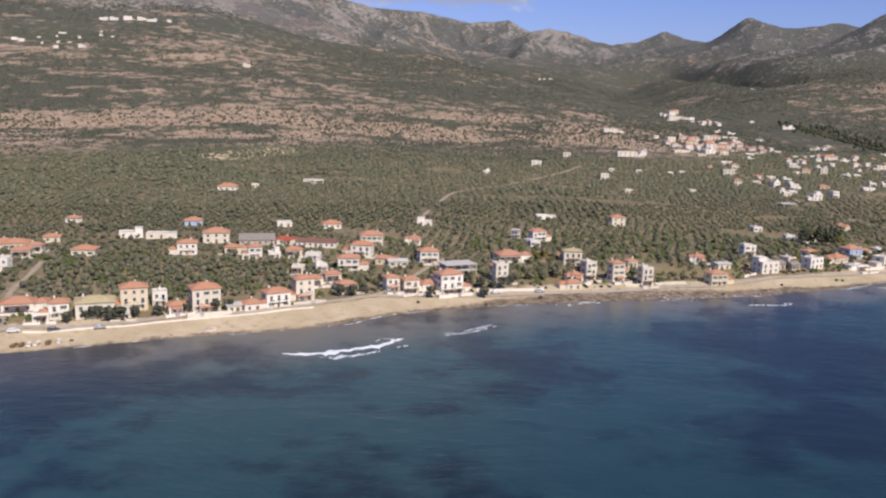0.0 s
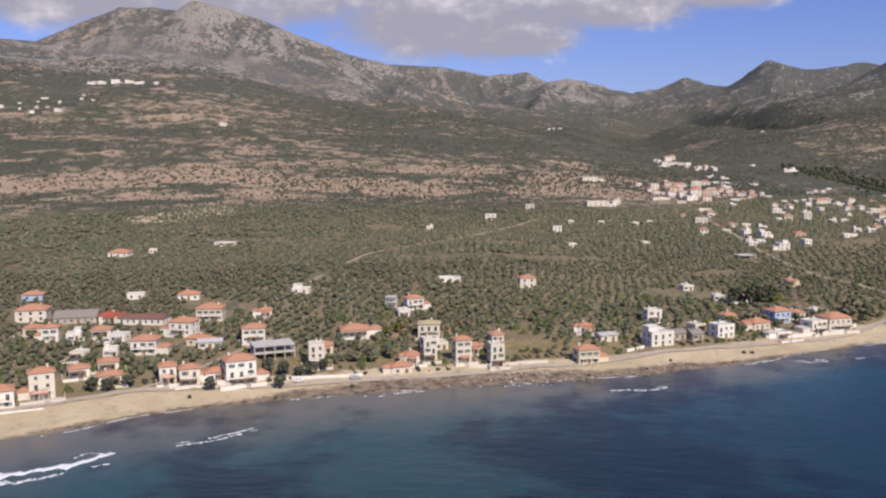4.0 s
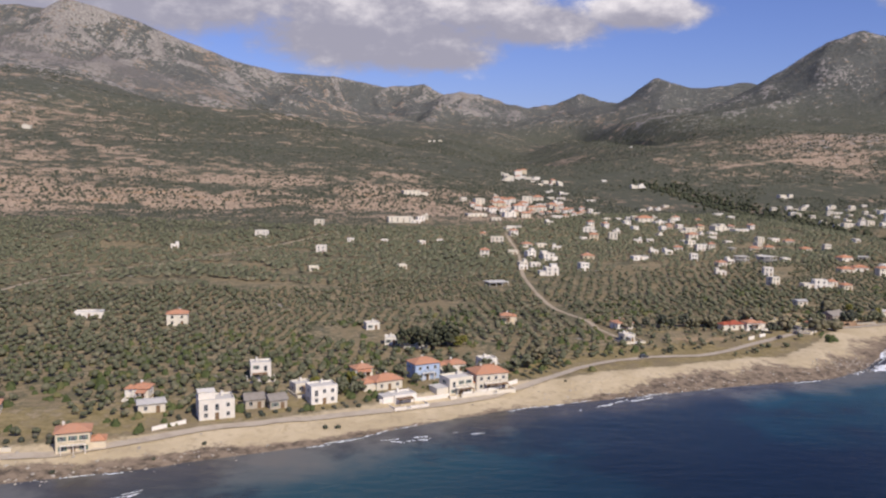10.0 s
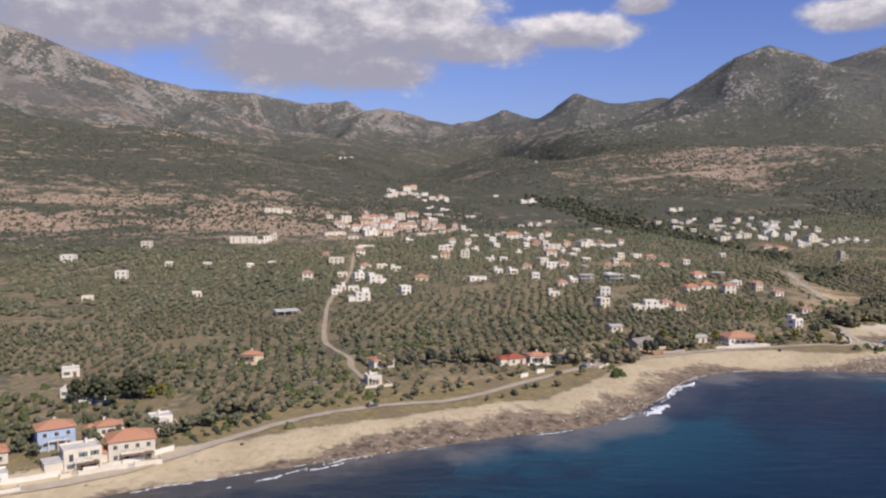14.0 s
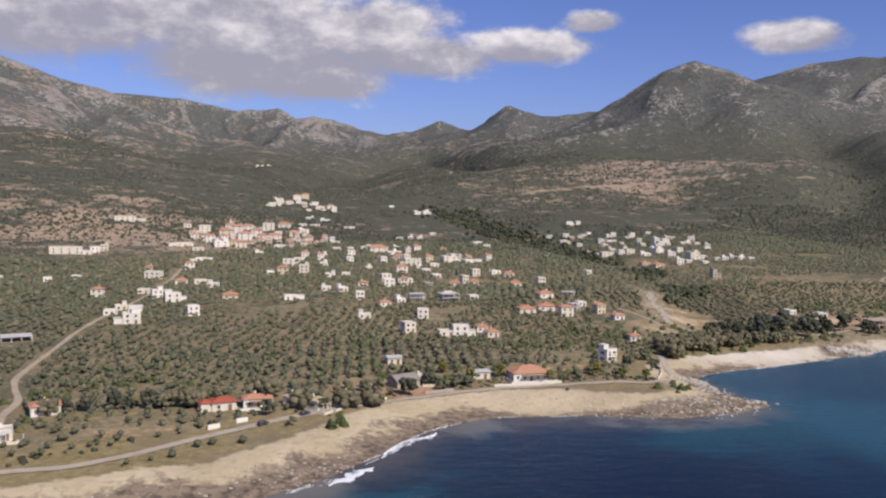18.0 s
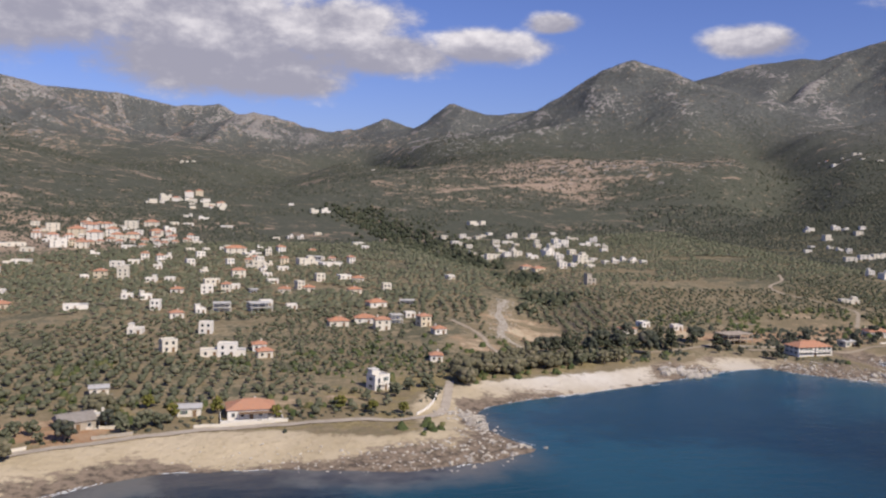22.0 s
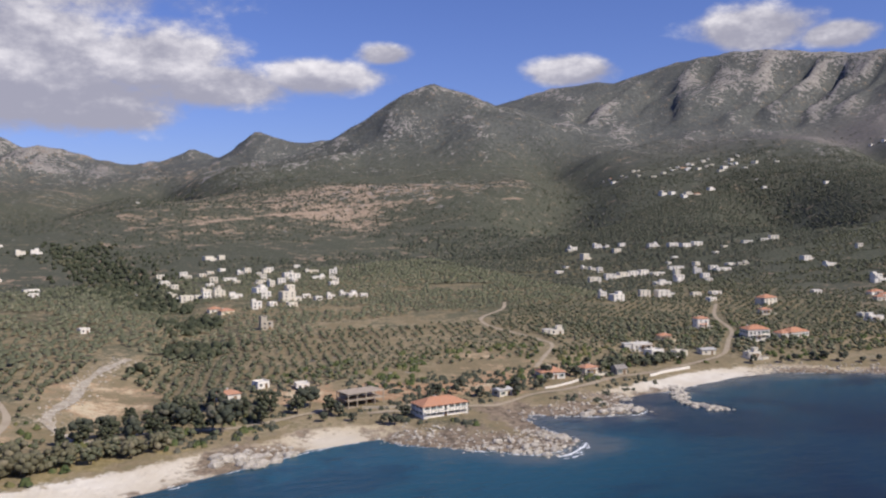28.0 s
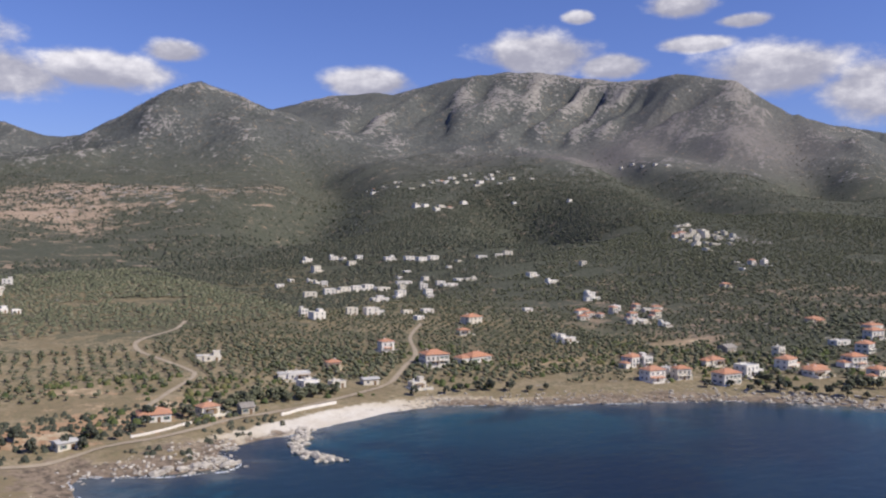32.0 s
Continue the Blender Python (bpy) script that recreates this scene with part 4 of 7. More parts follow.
PLAIN_E = [(706.3, 865.5, 5.4, 3.8, 'w'), (710.8, 860.2, 7.4, 3.1, 'w'), (717.7, 855.2, 5.4, 3.1, 'w'), (870.9, 774.1, 10, 7.5, 'w'), (869.2, 788.1, 5.4, 6.1, 'w'), (904.2, 787, 8.4, 5.8, 'w'), (916.4, 782.9, 10.6, 7, 'w'), (930.2, 748.5, 6.2, 3.3, 'w'), (939.4, 774.5, 7.5, 4.7, 'w'), (921.2, 873.5, 10.9, 6.1, 'w'), (954.6, 771.8, 8.8, 4.5, 'w'), (954.9, 833.1, 11.8, 5.1, 'w'), (944.9, 885.6, 10, 5.5, 'w'), (960.4, 888.6, 10.2, 5.6, 'w'), (973.9, 892.7, 9, 5.8, 'w'), (987.6, 850.2, 8.7, 6.1, 'w'), (987, 896, 9.2, 5.9, 'w'), (997.9, 889.1, 11.1, 5.2, 'w'), (1032.8, 905.8, 19.4, 3.8, 'w'), (1047.2, 875.9, 8.2, 5.5, 'w'), (1054.1, 869.9, 11, 5.2, 'w'), (1071.8, 882.1, 8.5, 4.1, 'w')]
PLAIN_F = [(1061.5, 945, 7.4, 3.3, 'w'), (1081.2, 874.8, 7.9, 4.8, 'w'), (1046.9, 1017.4, 9.1, 6.6, 'w'), (1116.8, 814.3, 6.9, 5, 'w'), (1099.3, 930.7, 6.1, 3.8, 'w'), (1126.9, 848.1, 9.2, 7.2, 'w'), (1082.3, 1004.1, 11, 5.4, 'w'), (1096.3, 989.7, 11.1, 5.8, 'w'), (1101.8, 977.1, 12.6, 7.2, 'w'), (1122, 943.8, 6.2, 3.9, 'w'), (1113.5, 973, 12.7, 5.4, 'w'), (1151.8, 943.7, 12.7, 4, 'w'), (1188.9, 843.9, 6.1, 5.5, 'w'), (1170.9, 937.8, 8, 5.2, 'w'), (1178.5, 935, 9.7, 6.3, 'w'), (1369.3, 874.8, 7.2, 6.3, 'o'), (1381.9, 876.3, 10.9, 8.5, 'o'), (1479.4, 1134.1, 6.5, 5.5, 'w'), (2148.4, 1466.5, 10.4, 6.3, 'w')]
HILL_A = [(-631.8, 1228.8, 14.3, 8.6, 'w'), (-619.6, 1224.8, 13.3, 8.6, 'w'), (-593.6, 1303.1, 13.9, 6.6, 'w'), (-552.5, 1187, 7.2, 6.2, 'w'), (-520, 1195.2, 9, 6.1, 'w'), (-590.2, 1449.2, 21.1, 11.8, 'w'), (-574.8, 1454.5, 23.5, 11.9, 'w'), (-552.1, 1456, 23.5, 14.4, 'w'), (-529.6, 1459.2, 25.4, 11.8, 'w'), (-506.7, 1451.3, 18.8, 11.6, 'w'), (-479.5, 1449.9, 12.4, 9.2, 'w'), (-289.1, 1204.5, 11.6, 7.5, 'w'), (355.4, 1312.5, 10.7, 10.6, 'o'), (251.3, 2351.5, 11.4, 7.7, 'c'), (252.8, 2367.4, 12.3, 8.4, 'c'), (265.1, 2357.3, 11.2, 9.9, 'c'), (280, 2347.6, 12.4, 9.9, 'c'), (632.4, 1760, 8.5, 6.1, 'w')]
UPPER_A = [(81.2, 741.4, 10.1, 6, 'w'), (116.9, 802.9, 8.3, 7.3, 'c'), (146.8, 732.3, 5.4, 3.5, 'w'), (171.2, 732.3, 5.7, 4.4, 'w'), (181.9, 838.8, 24.2, 5.7, 'c'), (194.9, 838.9, 9.7, 4.8, 'w'), (199.4, 845.8, 7.3, 6, 'w'), (203.6, 857.5, 6.2, 6.1, 'c'), (247.5, 777.5, 5.4, 3.1, 'o'), (192.4, 991.4, 20.8, 7.4, 'c'), (272.3, 782.7, 7.5, 6.2, 'o'), (271.2, 812.1, 5.7, 3.4, 'w'), (275.6, 821.3, 9.2, 3.7, 'w'), (254.4, 896.8, 15.5, 5, 'w'), (268, 873.6, 10, 3.5, 'w'), (246.8, 986.4, 7.3, 6, 'c'), (282.8, 896.7, 13, 7.5, 'w'), (261.8, 977.1, 11.5, 8.5, 'c'), (271.1, 934.4, 9.7, 7.8, 'o'), (298.5, 895.5, 10.3, 5.7, 'o'), (314, 858.3, 7.2, 4.5, 'w')]
UPPER_B = [(282.4, 964.6, 14.1, 12.9, 'o'), (336.3, 803.6, 8.8, 5.6, 'w'), (282.3, 1000.9, 8.9, 6.1, 'o'), (289.8, 984, 13.1, 10.5, 'o'), (298.9, 945.4, 13.9, 8.8, 'o'), (343.3, 825.8, 8, 3.5, 'w'), (307.3, 974.9, 11.4, 11.7, 'o'), (298.6, 1004.5, 10.4, 7.4, 'o'), (313.7, 957.4, 11.2, 7.3, 'o'), (361.5, 850.7, 6.7, 4.5, 'w'), (324, 966.2, 12.7, 7.3, 'o'), (316.9, 1013.6, 12, 13.7, 'c'), (339.7, 990.2, 11.7, 5.9, 'o'), (373.6, 893.2, 7.1, 3.9, 'w'), (331.5, 1031.3, 13.7, 6.9, 'o'), (352.8, 974.6, 8.6, 5.2, 'o'), (384.9, 894.2, 5.6, 3.6, 'w'), (348.8, 1006.8, 10.5, 5.4, 'w'), (373.6, 943.5, 7.8, 3.4, 'w'), (422.3, 807.2, 10.2, 5.7, 'w'), (348.5, 1052, 9.5, 4.6, 'w')]
UPPER_C = [(397.7, 902.7, 7.8, 4.9, 'w'), (406.3, 882.8, 17.7, 7.8, 'o'), (416.3, 873.1, 10, 5.2, 'w'), (315.4, 1182.1, 9.6, 6.3, 'c'), (362.1, 1053.1, 7.9, 5, 'w'), (357.3, 1104.6, 8.4, 5, 'w'), (323.9, 1219.1, 11.3, 8.2, 'c'), (453.3, 824, 12.9, 6.7, 'w'), (372.5, 1096, 11.6, 4.9, 'w'), (335.4, 1225.4, 9.9, 8.2, 'o'), (460.6, 841.9, 13.3, 5.7, 'u'), (397.1, 1057.3, 8.8, 4.6, 'w'), (352.2, 1244.1, 10, 6.6, 'c'), (344.9, 1293, 12, 10.4, 'o'), (365.5, 1260.8, 10.2, 6.7, 'w'), (438.9, 1000.3, 7.2, 4, 'w'), (373.5, 1230.8, 8.6, 4.9, 'w'), (451.4, 1016.5, 6.1, 3.7, 'w'), (460.9, 1018.6, 6.2, 3.8, 'w'), (509.1, 936, 7.3, 3.7, 'w'), (478.5, 1047.9, 7.5, 4.7, 'w')]
UPPER_D = [(507.7, 965, 8.2, 4.5, 'w'), (464.1, 1280.2, 7.4, 5.2, 'w'), (487.1, 1209.1, 9.9, 6.5, 'c'), (499.4, 1221.4, 8.6, 6.6, 'w'), (604.3, 894.2, 9.9, 5.4, 'w'), (601.4, 907.2, 5.4, 3.6, 'w'), (612.7, 897.7, 6.2, 5, 'w'), (617.2, 891.9, 6.2, 7, 'w'), (625.6, 893.4, 8.8, 5.6, 'w'), (635.1, 882.3, 9.9, 4.9, 'w'), (655.4, 901.7, 10.3, 7.5, 'w'), (636.6, 988.5, 7.2, 5.5, 'w'), (649.5, 1000, 8.8, 4.9, 'w'), (670, 968.9, 7.1, 4.7, 'w'), (683.7, 955.7, 7, 5.6, 'w'), (658.2, 1085, 6.5, 4.4, 'w'), (701.9, 986, 8.7, 5.9, 'w'), (654.5, 1141.5, 10.3, 7.8, 'w'), (720.7, 977.4, 8.7, 3.5, 'w'), (695, 1051.3, 6.3, 5.4, 'w'), (667.8, 1146.4, 6.9, 5.5, 'c')]
UPPER_E = [(730.7, 975.1, 5.8, 4.2, 'w'), (731.1, 1031.3, 7.7, 5.2, 'w'), (728.1, 1084.3, 6.6, 4.1, 'w'), (1003.9, 1011.4, 8.8, 14.6, 'w'), (1026.5, 1068.4, 9.3, 6, 'w'), (1048.4, 1054.2, 9.3, 6, 'w'), (1053.9, 1045.1, 8.2, 5.1, 'w'), (1067.1, 1035.9, 7.4, 5.5, 'w'), (1305.5, 1263.8, 11.3, 7.3, 'w'), (1334.1, 1244.1, 9.7, 6.5, 'w'), (1377.8, 1247, 10, 6.6, 'w'), (1370.4, 1470.2, 10.8, 8.1, 'w'), (1446, 1212.7, 6.8, 5.8, 'w'), (1459.4, 1390.2, 9, 6, 'w'), (1487.5, 1337.6, 10.7, 7, 'w'), (2147.9, 1499.9, 10.6, 6.4, 'w'), (2152.8, 1535.5, 11.9, 6.4, 'w'), (2200.6, 1606.7, 12, 6.5, 'w')]
HILL_VILLAGES = [(1459.8, 1625.2, 7.3, 5, 'w'), (1459.7, 1604.3, 9.7, 4.8, 'o'), (1416.4, 1509.4, 6.7, 3.4, 'c'), (1390.6, 1429.8, 7.4, 4.1, 'c'), (1389.7, 1388.2, 8.4, 5, 'c'), (1420, 1402.4, 8.7, 3.9, 'w'), (1449.8, 1415.7, 9.5, 5, 'w'), (1467.2, 1412.5, 8.8, 3.6, 'o'), (1569.3, 1519.2, 6.6, 5.7, 'w'), (1467.6, 1373.8, 8.2, 5.6, 'c'), (1596, 1508.5, 9, 6.2, 'c'), (1584.1, 1473.4, 9, 5.1, 'w'), (1474.2, 1327.9, 9.6, 3.7, 'w'), (1498.3, 1348.8, 8.2, 4.2, 'c'), (1632, 1475.2, 9.2, 6, 'c'), (1506.3, 1310.9, 8.3, 4.6, 'w'), (1318.6, 1281.1, 8.4, 4.6, 'w')]
HILL_VILLAGES += [(1317.2, 1258.1, 9.7, 5.4, 'w'), (1318.9, 1233.9, 9.5, 6.4, 'w'), (1344.1, 1236.6, 8.9, 4.4, 'o'), (1380.3, 1247.1, 9.7, 5.1, 'w'), (2186.1, 1628.6, 8.7, 6.4, 'w'), (1409.2, 895.9, 7.5, 3.6, 'c'), (1374.6, 866, 6.8, 5.8, 'c'), (1361.4, 821.6, 9.6, 3.5, 'c'), (1391.5, 852.1, 9.2, 6, 'w'), (1406.8, 863.1, 8.6, 5.7, 'c'), (1121.4, 818.8, 9, 4.4, 'w'), (1097, 753.6, 8.3, 6.4, 'w'), (1037.6, 700.1, 6.5, 3.7, 'o'), (953, 648, 6.6, 4, 'c'), (1420.7, 909.2, 7.5, 4.2, 'w'), (1432.8, 905.9, 9.9, 4.4, 'w')]
HOUSES = SHORE_A + SHORE_B + GROVES_A + GROVES_B + GROVES_C + GROVES_D + GROVES_E + PLAIN_A + PLAIN_B + PLAIN_C + PLAIN_D + PLAIN_E + PLAIN_F + HILL_A + UPPER_A + UPPER_B + UPPER_C + UPPER_D + UPPER_E + HILL_VILLAGES


# Denser parts of the villages: middle (plan), half lengths across and inland, count, kinds.
CLUSTERS = [(312, 958, 62, 62, 46, "oooocw"), (352, 1215, 46, 60, 16, "ccow"), (420, 850, 80, 70, 20, "wwoc"), (660, 985, 85, 85, 30, "wcc"), (985, 905, 70, 75, 12, "www"), (1070, 690, 45, 22, 5, "oo"),
            (1540, 1480, 140, 150, 16, "wcc"), (1385, 850, 40, 38, 16, "cccw"), (-590, 1270, 90, 60, 10, "cww"), (395, 700, 55, 45, 8, "wwo")]


def fill_clusters():
    rng = random.Random(29)
    taken = [(h[0], h[1], h[2] / PLAN) for h in HOUSES]
    out = []
    for cx, cy, ru, rv, count, kinds in CLUSTERS:
        for _ in range(count * 6):
            a, r = rng.uniform(0, 2 * math.pi), math.sqrt(rng.uniform(0, 1))
            du, dv = ru * r * math.cos(a), rv * r * math.sin(a)
            x, y = cx + 0.952 * du - 0.307 * dv, cy + 0.307 * du + 0.952 * dv
            w = rng.uniform(4.8, 7.8)
            if any((x - q[0]) ** 2 + (y - q[1]) ** 2 < (0.6 * (w / PLAN + q[2]) + 0.5) ** 2 for q in taken):
                continue
            taken.append((x, y, w / PLAN))
            out.append((x, y, w, rng.choice([3.2, 4.0, 5.8, 6.2]), rng.choice(kinds)))
            count -= 1
            if count == 0:
                break
    return out


HOUSES = HOUSES + fill_clusters()

# ---------- houses ----------
def part_of(name, me, parent, label="", at=None):
    """Links a mesh as one part under a thing or a part."""
    ob = new(name, me)
    ob.parent = parent
    if at is not None:
        ob.matrix_basis = at
    if label:
        ob["label"] = label
    return ob


BOX_FACES = [(0, 3, 2, 1), (4, 5, 6, 7), (0, 1, 5, 4), (1, 2, 6, 5), (2, 3, 7, 6), (3, 0, 4, 7)]


class Lumber:
    """Boxes and slabs gathered into one mesh."""

    def __init__(self):
        self.v, self.f = [], []

    def box(self, x0, x1, y0, y1, z0, z1):
        n = len(self.v)
        self.v += [(x0, y0, z0), (x1, y0, z0), (x1, y1, z0), (x0, y1, z0), (x0, y0, z1), (x1, y0, z1), (x1, y1, z1), (x0, y1, z1)]
        self.f += [tuple(n + k for k in face) for face in BOX_FACES]
        return self

    def hull(self, verts, faces):
        n = len(self.v)
        self.v += verts
        self.f += [tuple(n + k for k in face) for face in faces]
        return self

    def mesh(self, name, mat):
        me = bpy.data.meshes.new(name)
        me.from_pydata(self.v, [], self.f)
        me.materials.append(M[mat])
        return me

    def part(self, name, mat, parent, label=""):
        return part_of(name, self.mesh(name, mat), parent, label)


def hip_roof(lum, w, d, z, rise, over=0.45, gable=False):
    """A hipped or gabled roof with thick eaves, centred on the origin."""
    a, b, t = w / 2 + over, d / 2 + over, 0.18
    r = a - 0.12 if gable else max(a - b, 0.15)
    v = [(-a, -b, z - t), (a, -b, z - t), (a, b, z - t), (-a, b, z - t), (-a, -b, z), (a, -b, z), (a, b, z), (-a, b, z), (-r, 0, z + rise), (r, 0, z + rise), (-r * 0.98, 0.25, z + rise + 0.09), (r * 0.98, 0.25, z + rise + 0.09), (-r * 0.98, -0.25, z + rise + 0.02), (r * 0.98, -0.25, z + rise + 0.02)]
    f = [(0, 3, 2, 1), (0, 1, 5, 4), (1, 2, 6, 5), (2, 3, 7, 6), (3, 0, 4, 7), (4, 5, 9, 8), (6, 7, 8, 9), (5, 6, 9), (7, 4, 8), (12, 13, 11, 10)]
    return lum.hull(v, f)


def ring_mesh(name, w, h, bar, deep, mat):
    lum = Lumber()
    lum.box(-w / 2, w / 2, -deep, 0.02, h - bar, h).box(-w / 2, w / 2, -deep - 0.05, 0.02, -0.04, bar)
    lum.box(-w / 2, -w / 2 + bar, -deep, 0.02, bar, h - bar).box(w / 2 - bar, w / 2, -deep, 0.02, bar, h - bar).box(-0.03, 0.03, -deep * 0.7, 0.02, bar, h - bar)
    return lum.mesh(name, mat)


WINDOW_FRAME = ring_mesh("window", 1.15, 1.35, 0.09, 0.09, "frame")
WINDOW_PANE = Lumber().box(-0.52, 0.52, -0.035, 0.03, 0.07, 1.28).mesh("pane", "pane")
TALL_FRAME = ring_mesh("window", 1.2, 2.1, 0.1, 0.09, "frame")
TALL_PANE = Lumber().box(-0.52, 0.52, -0.035, 0.03, 0.07, 2.02).mesh("pane", "pane")
FAR_WINDOW = Lumber().box(-0.55, 0.55, -0.04, 0.03, 0.0, 1.3).mesh("window", "pane")
SHUTTER = Lumber().box(-0.26, 0.26, -0.07, 0.0, 0.05, 1.3).mesh("shutter", "shutter")
DOOR_LEAF = Lumber().box(-0.5, 0.5, -0.06, 0.03, 0.0, 2.1).box(-0.6, -0.5, -0.1, 0.03, 0, 2.2).box(0.5, 0.6, -0.1, 0.03, 0, 2.2).box(-0.6, 0.6, -0.1, 0.03, 2.1, 2.2).mesh("door", "wood")
CHIMNEY = Lumber().box(-0.3, 0.3, -0.3, 0.3, 0, 1.3).box(-0.38, 0.38, -0.38, 0.38, 1.3, 1.42).mesh("chimney", "white")
TURN_LEFT, TURN_RIGHT = Matrix.Rotation(-math.pi / 2, 4, "Z"), Matrix.Rotation(math.pi / 2, 4, "Z")


def add_windows(house, w, d, floors, storey, near, rng, shuttered, sides=True):
    """Windows and doors on the sea front and on both ends."""
    def opening(m, tall):
        if not near:
            part_of("window", FAR_WINDOW, house, at=m)
            return
        frame_ob = part_of("window", TALL_FRAME if tall else WINDOW_FRAME, house, at=m)
        part_of("pane", TALL_PANE if tall else WINDOW_PANE, frame_ob)
        if shuttered and not tall:
            part_of("shutter", SHUTTER, frame_ob, at=Matrix.Translation((-0.83, 0, 0)))
            part_of("shutter", SHUTTER, frame_ob, at=Matrix.Translation((0.83, 0, 0)))

    pitch = 2.6 if near else 3.4 if sides else 5.0
    for level in range(floors):
        z = level * storey
        count = max(2, int((w - 0.8) / pitch))
        for k in range(count):
            x = (k + 0.5) / count * (w - 0.7) - (w - 0.7) / 2
            if level == 0 and k == count // 2:
                part_of("door", DOOR_LEAF, house, at=Matrix.Translation((x, -d / 2, 0)))
            elif level > 0 and near and rng.random() < 0.4:
                opening(Matrix.Translation((x, -d / 2, z + 0.1)), True)
            else:
                opening(Matrix.Translation((x, -d / 2, z + 0.95)), False)
        if sides:
            count = max(1, int((d - 1.2) / (3.0 if near else 4.2)))
            for k in range(count):
                y = (k + 0.5) / count * (d - 1) - (d - 1) / 2
                if near or k == 0:
                    opening(Matrix.Translation((-w / 2, y, z + 0.95)) @ TURN_LEFT, False)
                if not near:
                    continue
                opening(Matrix.Translation((w / 2, y, z + 0.95)) @ TURN_RIGHT, False)


def add_balcony(house, w, d, z, rng):
    span = w * rng.choice([0.5, 0.75, 0.95])
    lum = Lumber().box(-span / 2, span / 2, -d / 2 - 1.3, -d / 2 + 0.05, z - 0.16, z)
    slab = lum.part("balcony", "white", house)
    rail = Lumber().box(-span / 2, span / 2, -d / 2 - 1.3, -d / 2 - 1.24, z + 0.9, z + 0.96)
    for k in range(int(span / 0.45) + 1):
        x = -span / 2 + k * 0.45
        rail.box(x, x + 0.05, -d / 2 - 1.29, -d / 2 - 1.25, z, z + 0.9)
    part_of("railing", rail.mesh("railing", "iron"), slab)
    if z < 4:
        for x in (-span / 2 + 0.1, 0, span / 2 - 0.3):
            part_of("column", Lumber().box(x, x + 0.22, -d / 2 - 1.25, -d / 2 - 1.03, -1.0, z - 0.16).mesh("column", "white"), slab)


KINDS = {
    "o": ("tiles", "house", "white rendered house with orange tiled hip roof"),
    "r": ("red_tiles", "house", "low cream house with a bright red tiled roof"),
    "y": ("straw_tiles", "house", "cream house under a straw-coloured tiled roof"),
    "b": ("tiles", "house", "pale blue rendered house with an orange tiled roof"),
    "w": (None, "house", "white cubic house with a flat parapet roof"),
    "c": (None, "house", "cream rendered house with a flat terraced roof"),
    "u": (None, "building shell", "unfinished concrete building shell of slabs and columns"),
    "s": ("sheet", "shed", "low pale shed under a light sheet roof"),
    "g": ("slate", "house", "old stone house under a weathered grey roof"),
    "L": ("brown_roof", "warehouse", "long white warehouse with a rust-brown sheet roof"),
    "H": ("tiles", "hotel", "long white hotel with an orange tiled roof"),
    "t": (None, "tower", "square ruined stone tower with a lower annex"),
}


def add_yard(house, w, d, wall, roof, rng):
    """Forecourt wall with a gate gap, and a porch or a pergola before the front."""
    a, b = w / 2 + rng.uniform(1.2, 3.0), rng.uniform(3.2, 5.5)
    tall, gate = rng.uniform(0.7, 1.1), rng.uniform(-0.3, 0.3) * w
    y0 = -d / 2 - b
    lum = Lumber().box(-a, gate - 0.9, y0, y0 + 0.22, -1.6, tall).box(gate + 0.9, a, y0, y0 + 0.22, -1.6, tall)
    lum.box(-a, -a + 0.22, y0 + 0.22, d * 0.2, -1.6, tall).box(a - 0.22, a, y0 + 0.22, d * 0.2, -1.6, tall)
    for gx in (gate - 1.15, gate + 0.85):
        lum.box(gx, gx + 0.3, y0 - 0.05, y0 + 0.27, -1.6, tall + 0.35)
    lum.part("yard_wall", wall, house, "low rendered wall round the forecourt")
    Lumber().box(-a + 0.22, a - 0.22, y0 + 0.22, -d / 2, -1.5, 0.06).part("terrace", "concrete", house, "paved forecourt")
    span, reach = w * rng.uniform(0.45, 0.85), rng.uniform(1.8, 2.6)
    left = rng.uniform(-w / 2, w / 2 - span)
    if rng.random() < 0.5:
        mat = Lumber().box(left - 0.1, left + span + 0.1, -d / 2 - reach - 0.2, -d / 2, 2.4, 2.5).part("pergola", "wood", house, "reed-covered wooden pergola over the terrace")
        for px in (left, left + span - 0.14):
            part_of("post", Lumber().box(px, px + 0.14, -d / 2 - reach, -d / 2 - reach + 0.14, 0.06, 2.4).mesh("post", "wood"), mat)
    else:
        v = [(left, -d / 2 - reach, 2.45), (left + span, -d / 2 - reach, 2.45), (left + span, -d / 2, 2.95), (left, -d / 2, 2.95)]
        v += [(p[0], p[1], p[2] - 0.15) for p in v]
        porch = Lumber().hull(v, [(0, 1, 2, 3), (7, 6, 5, 4), (0, 4, 5, 1), (1, 5, 6, 2), (2, 6, 7, 3), (3, 7, 4, 0)]).part("porch_roof", roof or "concrete", house)
        for k in range(3):
            px = left + 0.1 + k * (span - 0.4) / 2
            part_of("column", Lumber().box(px, px + 0.2, -d / 2 - reach + 0.15, -d / 2 - reach + 0.35, 0.06, 2.36).mesh("column", wall), porch)


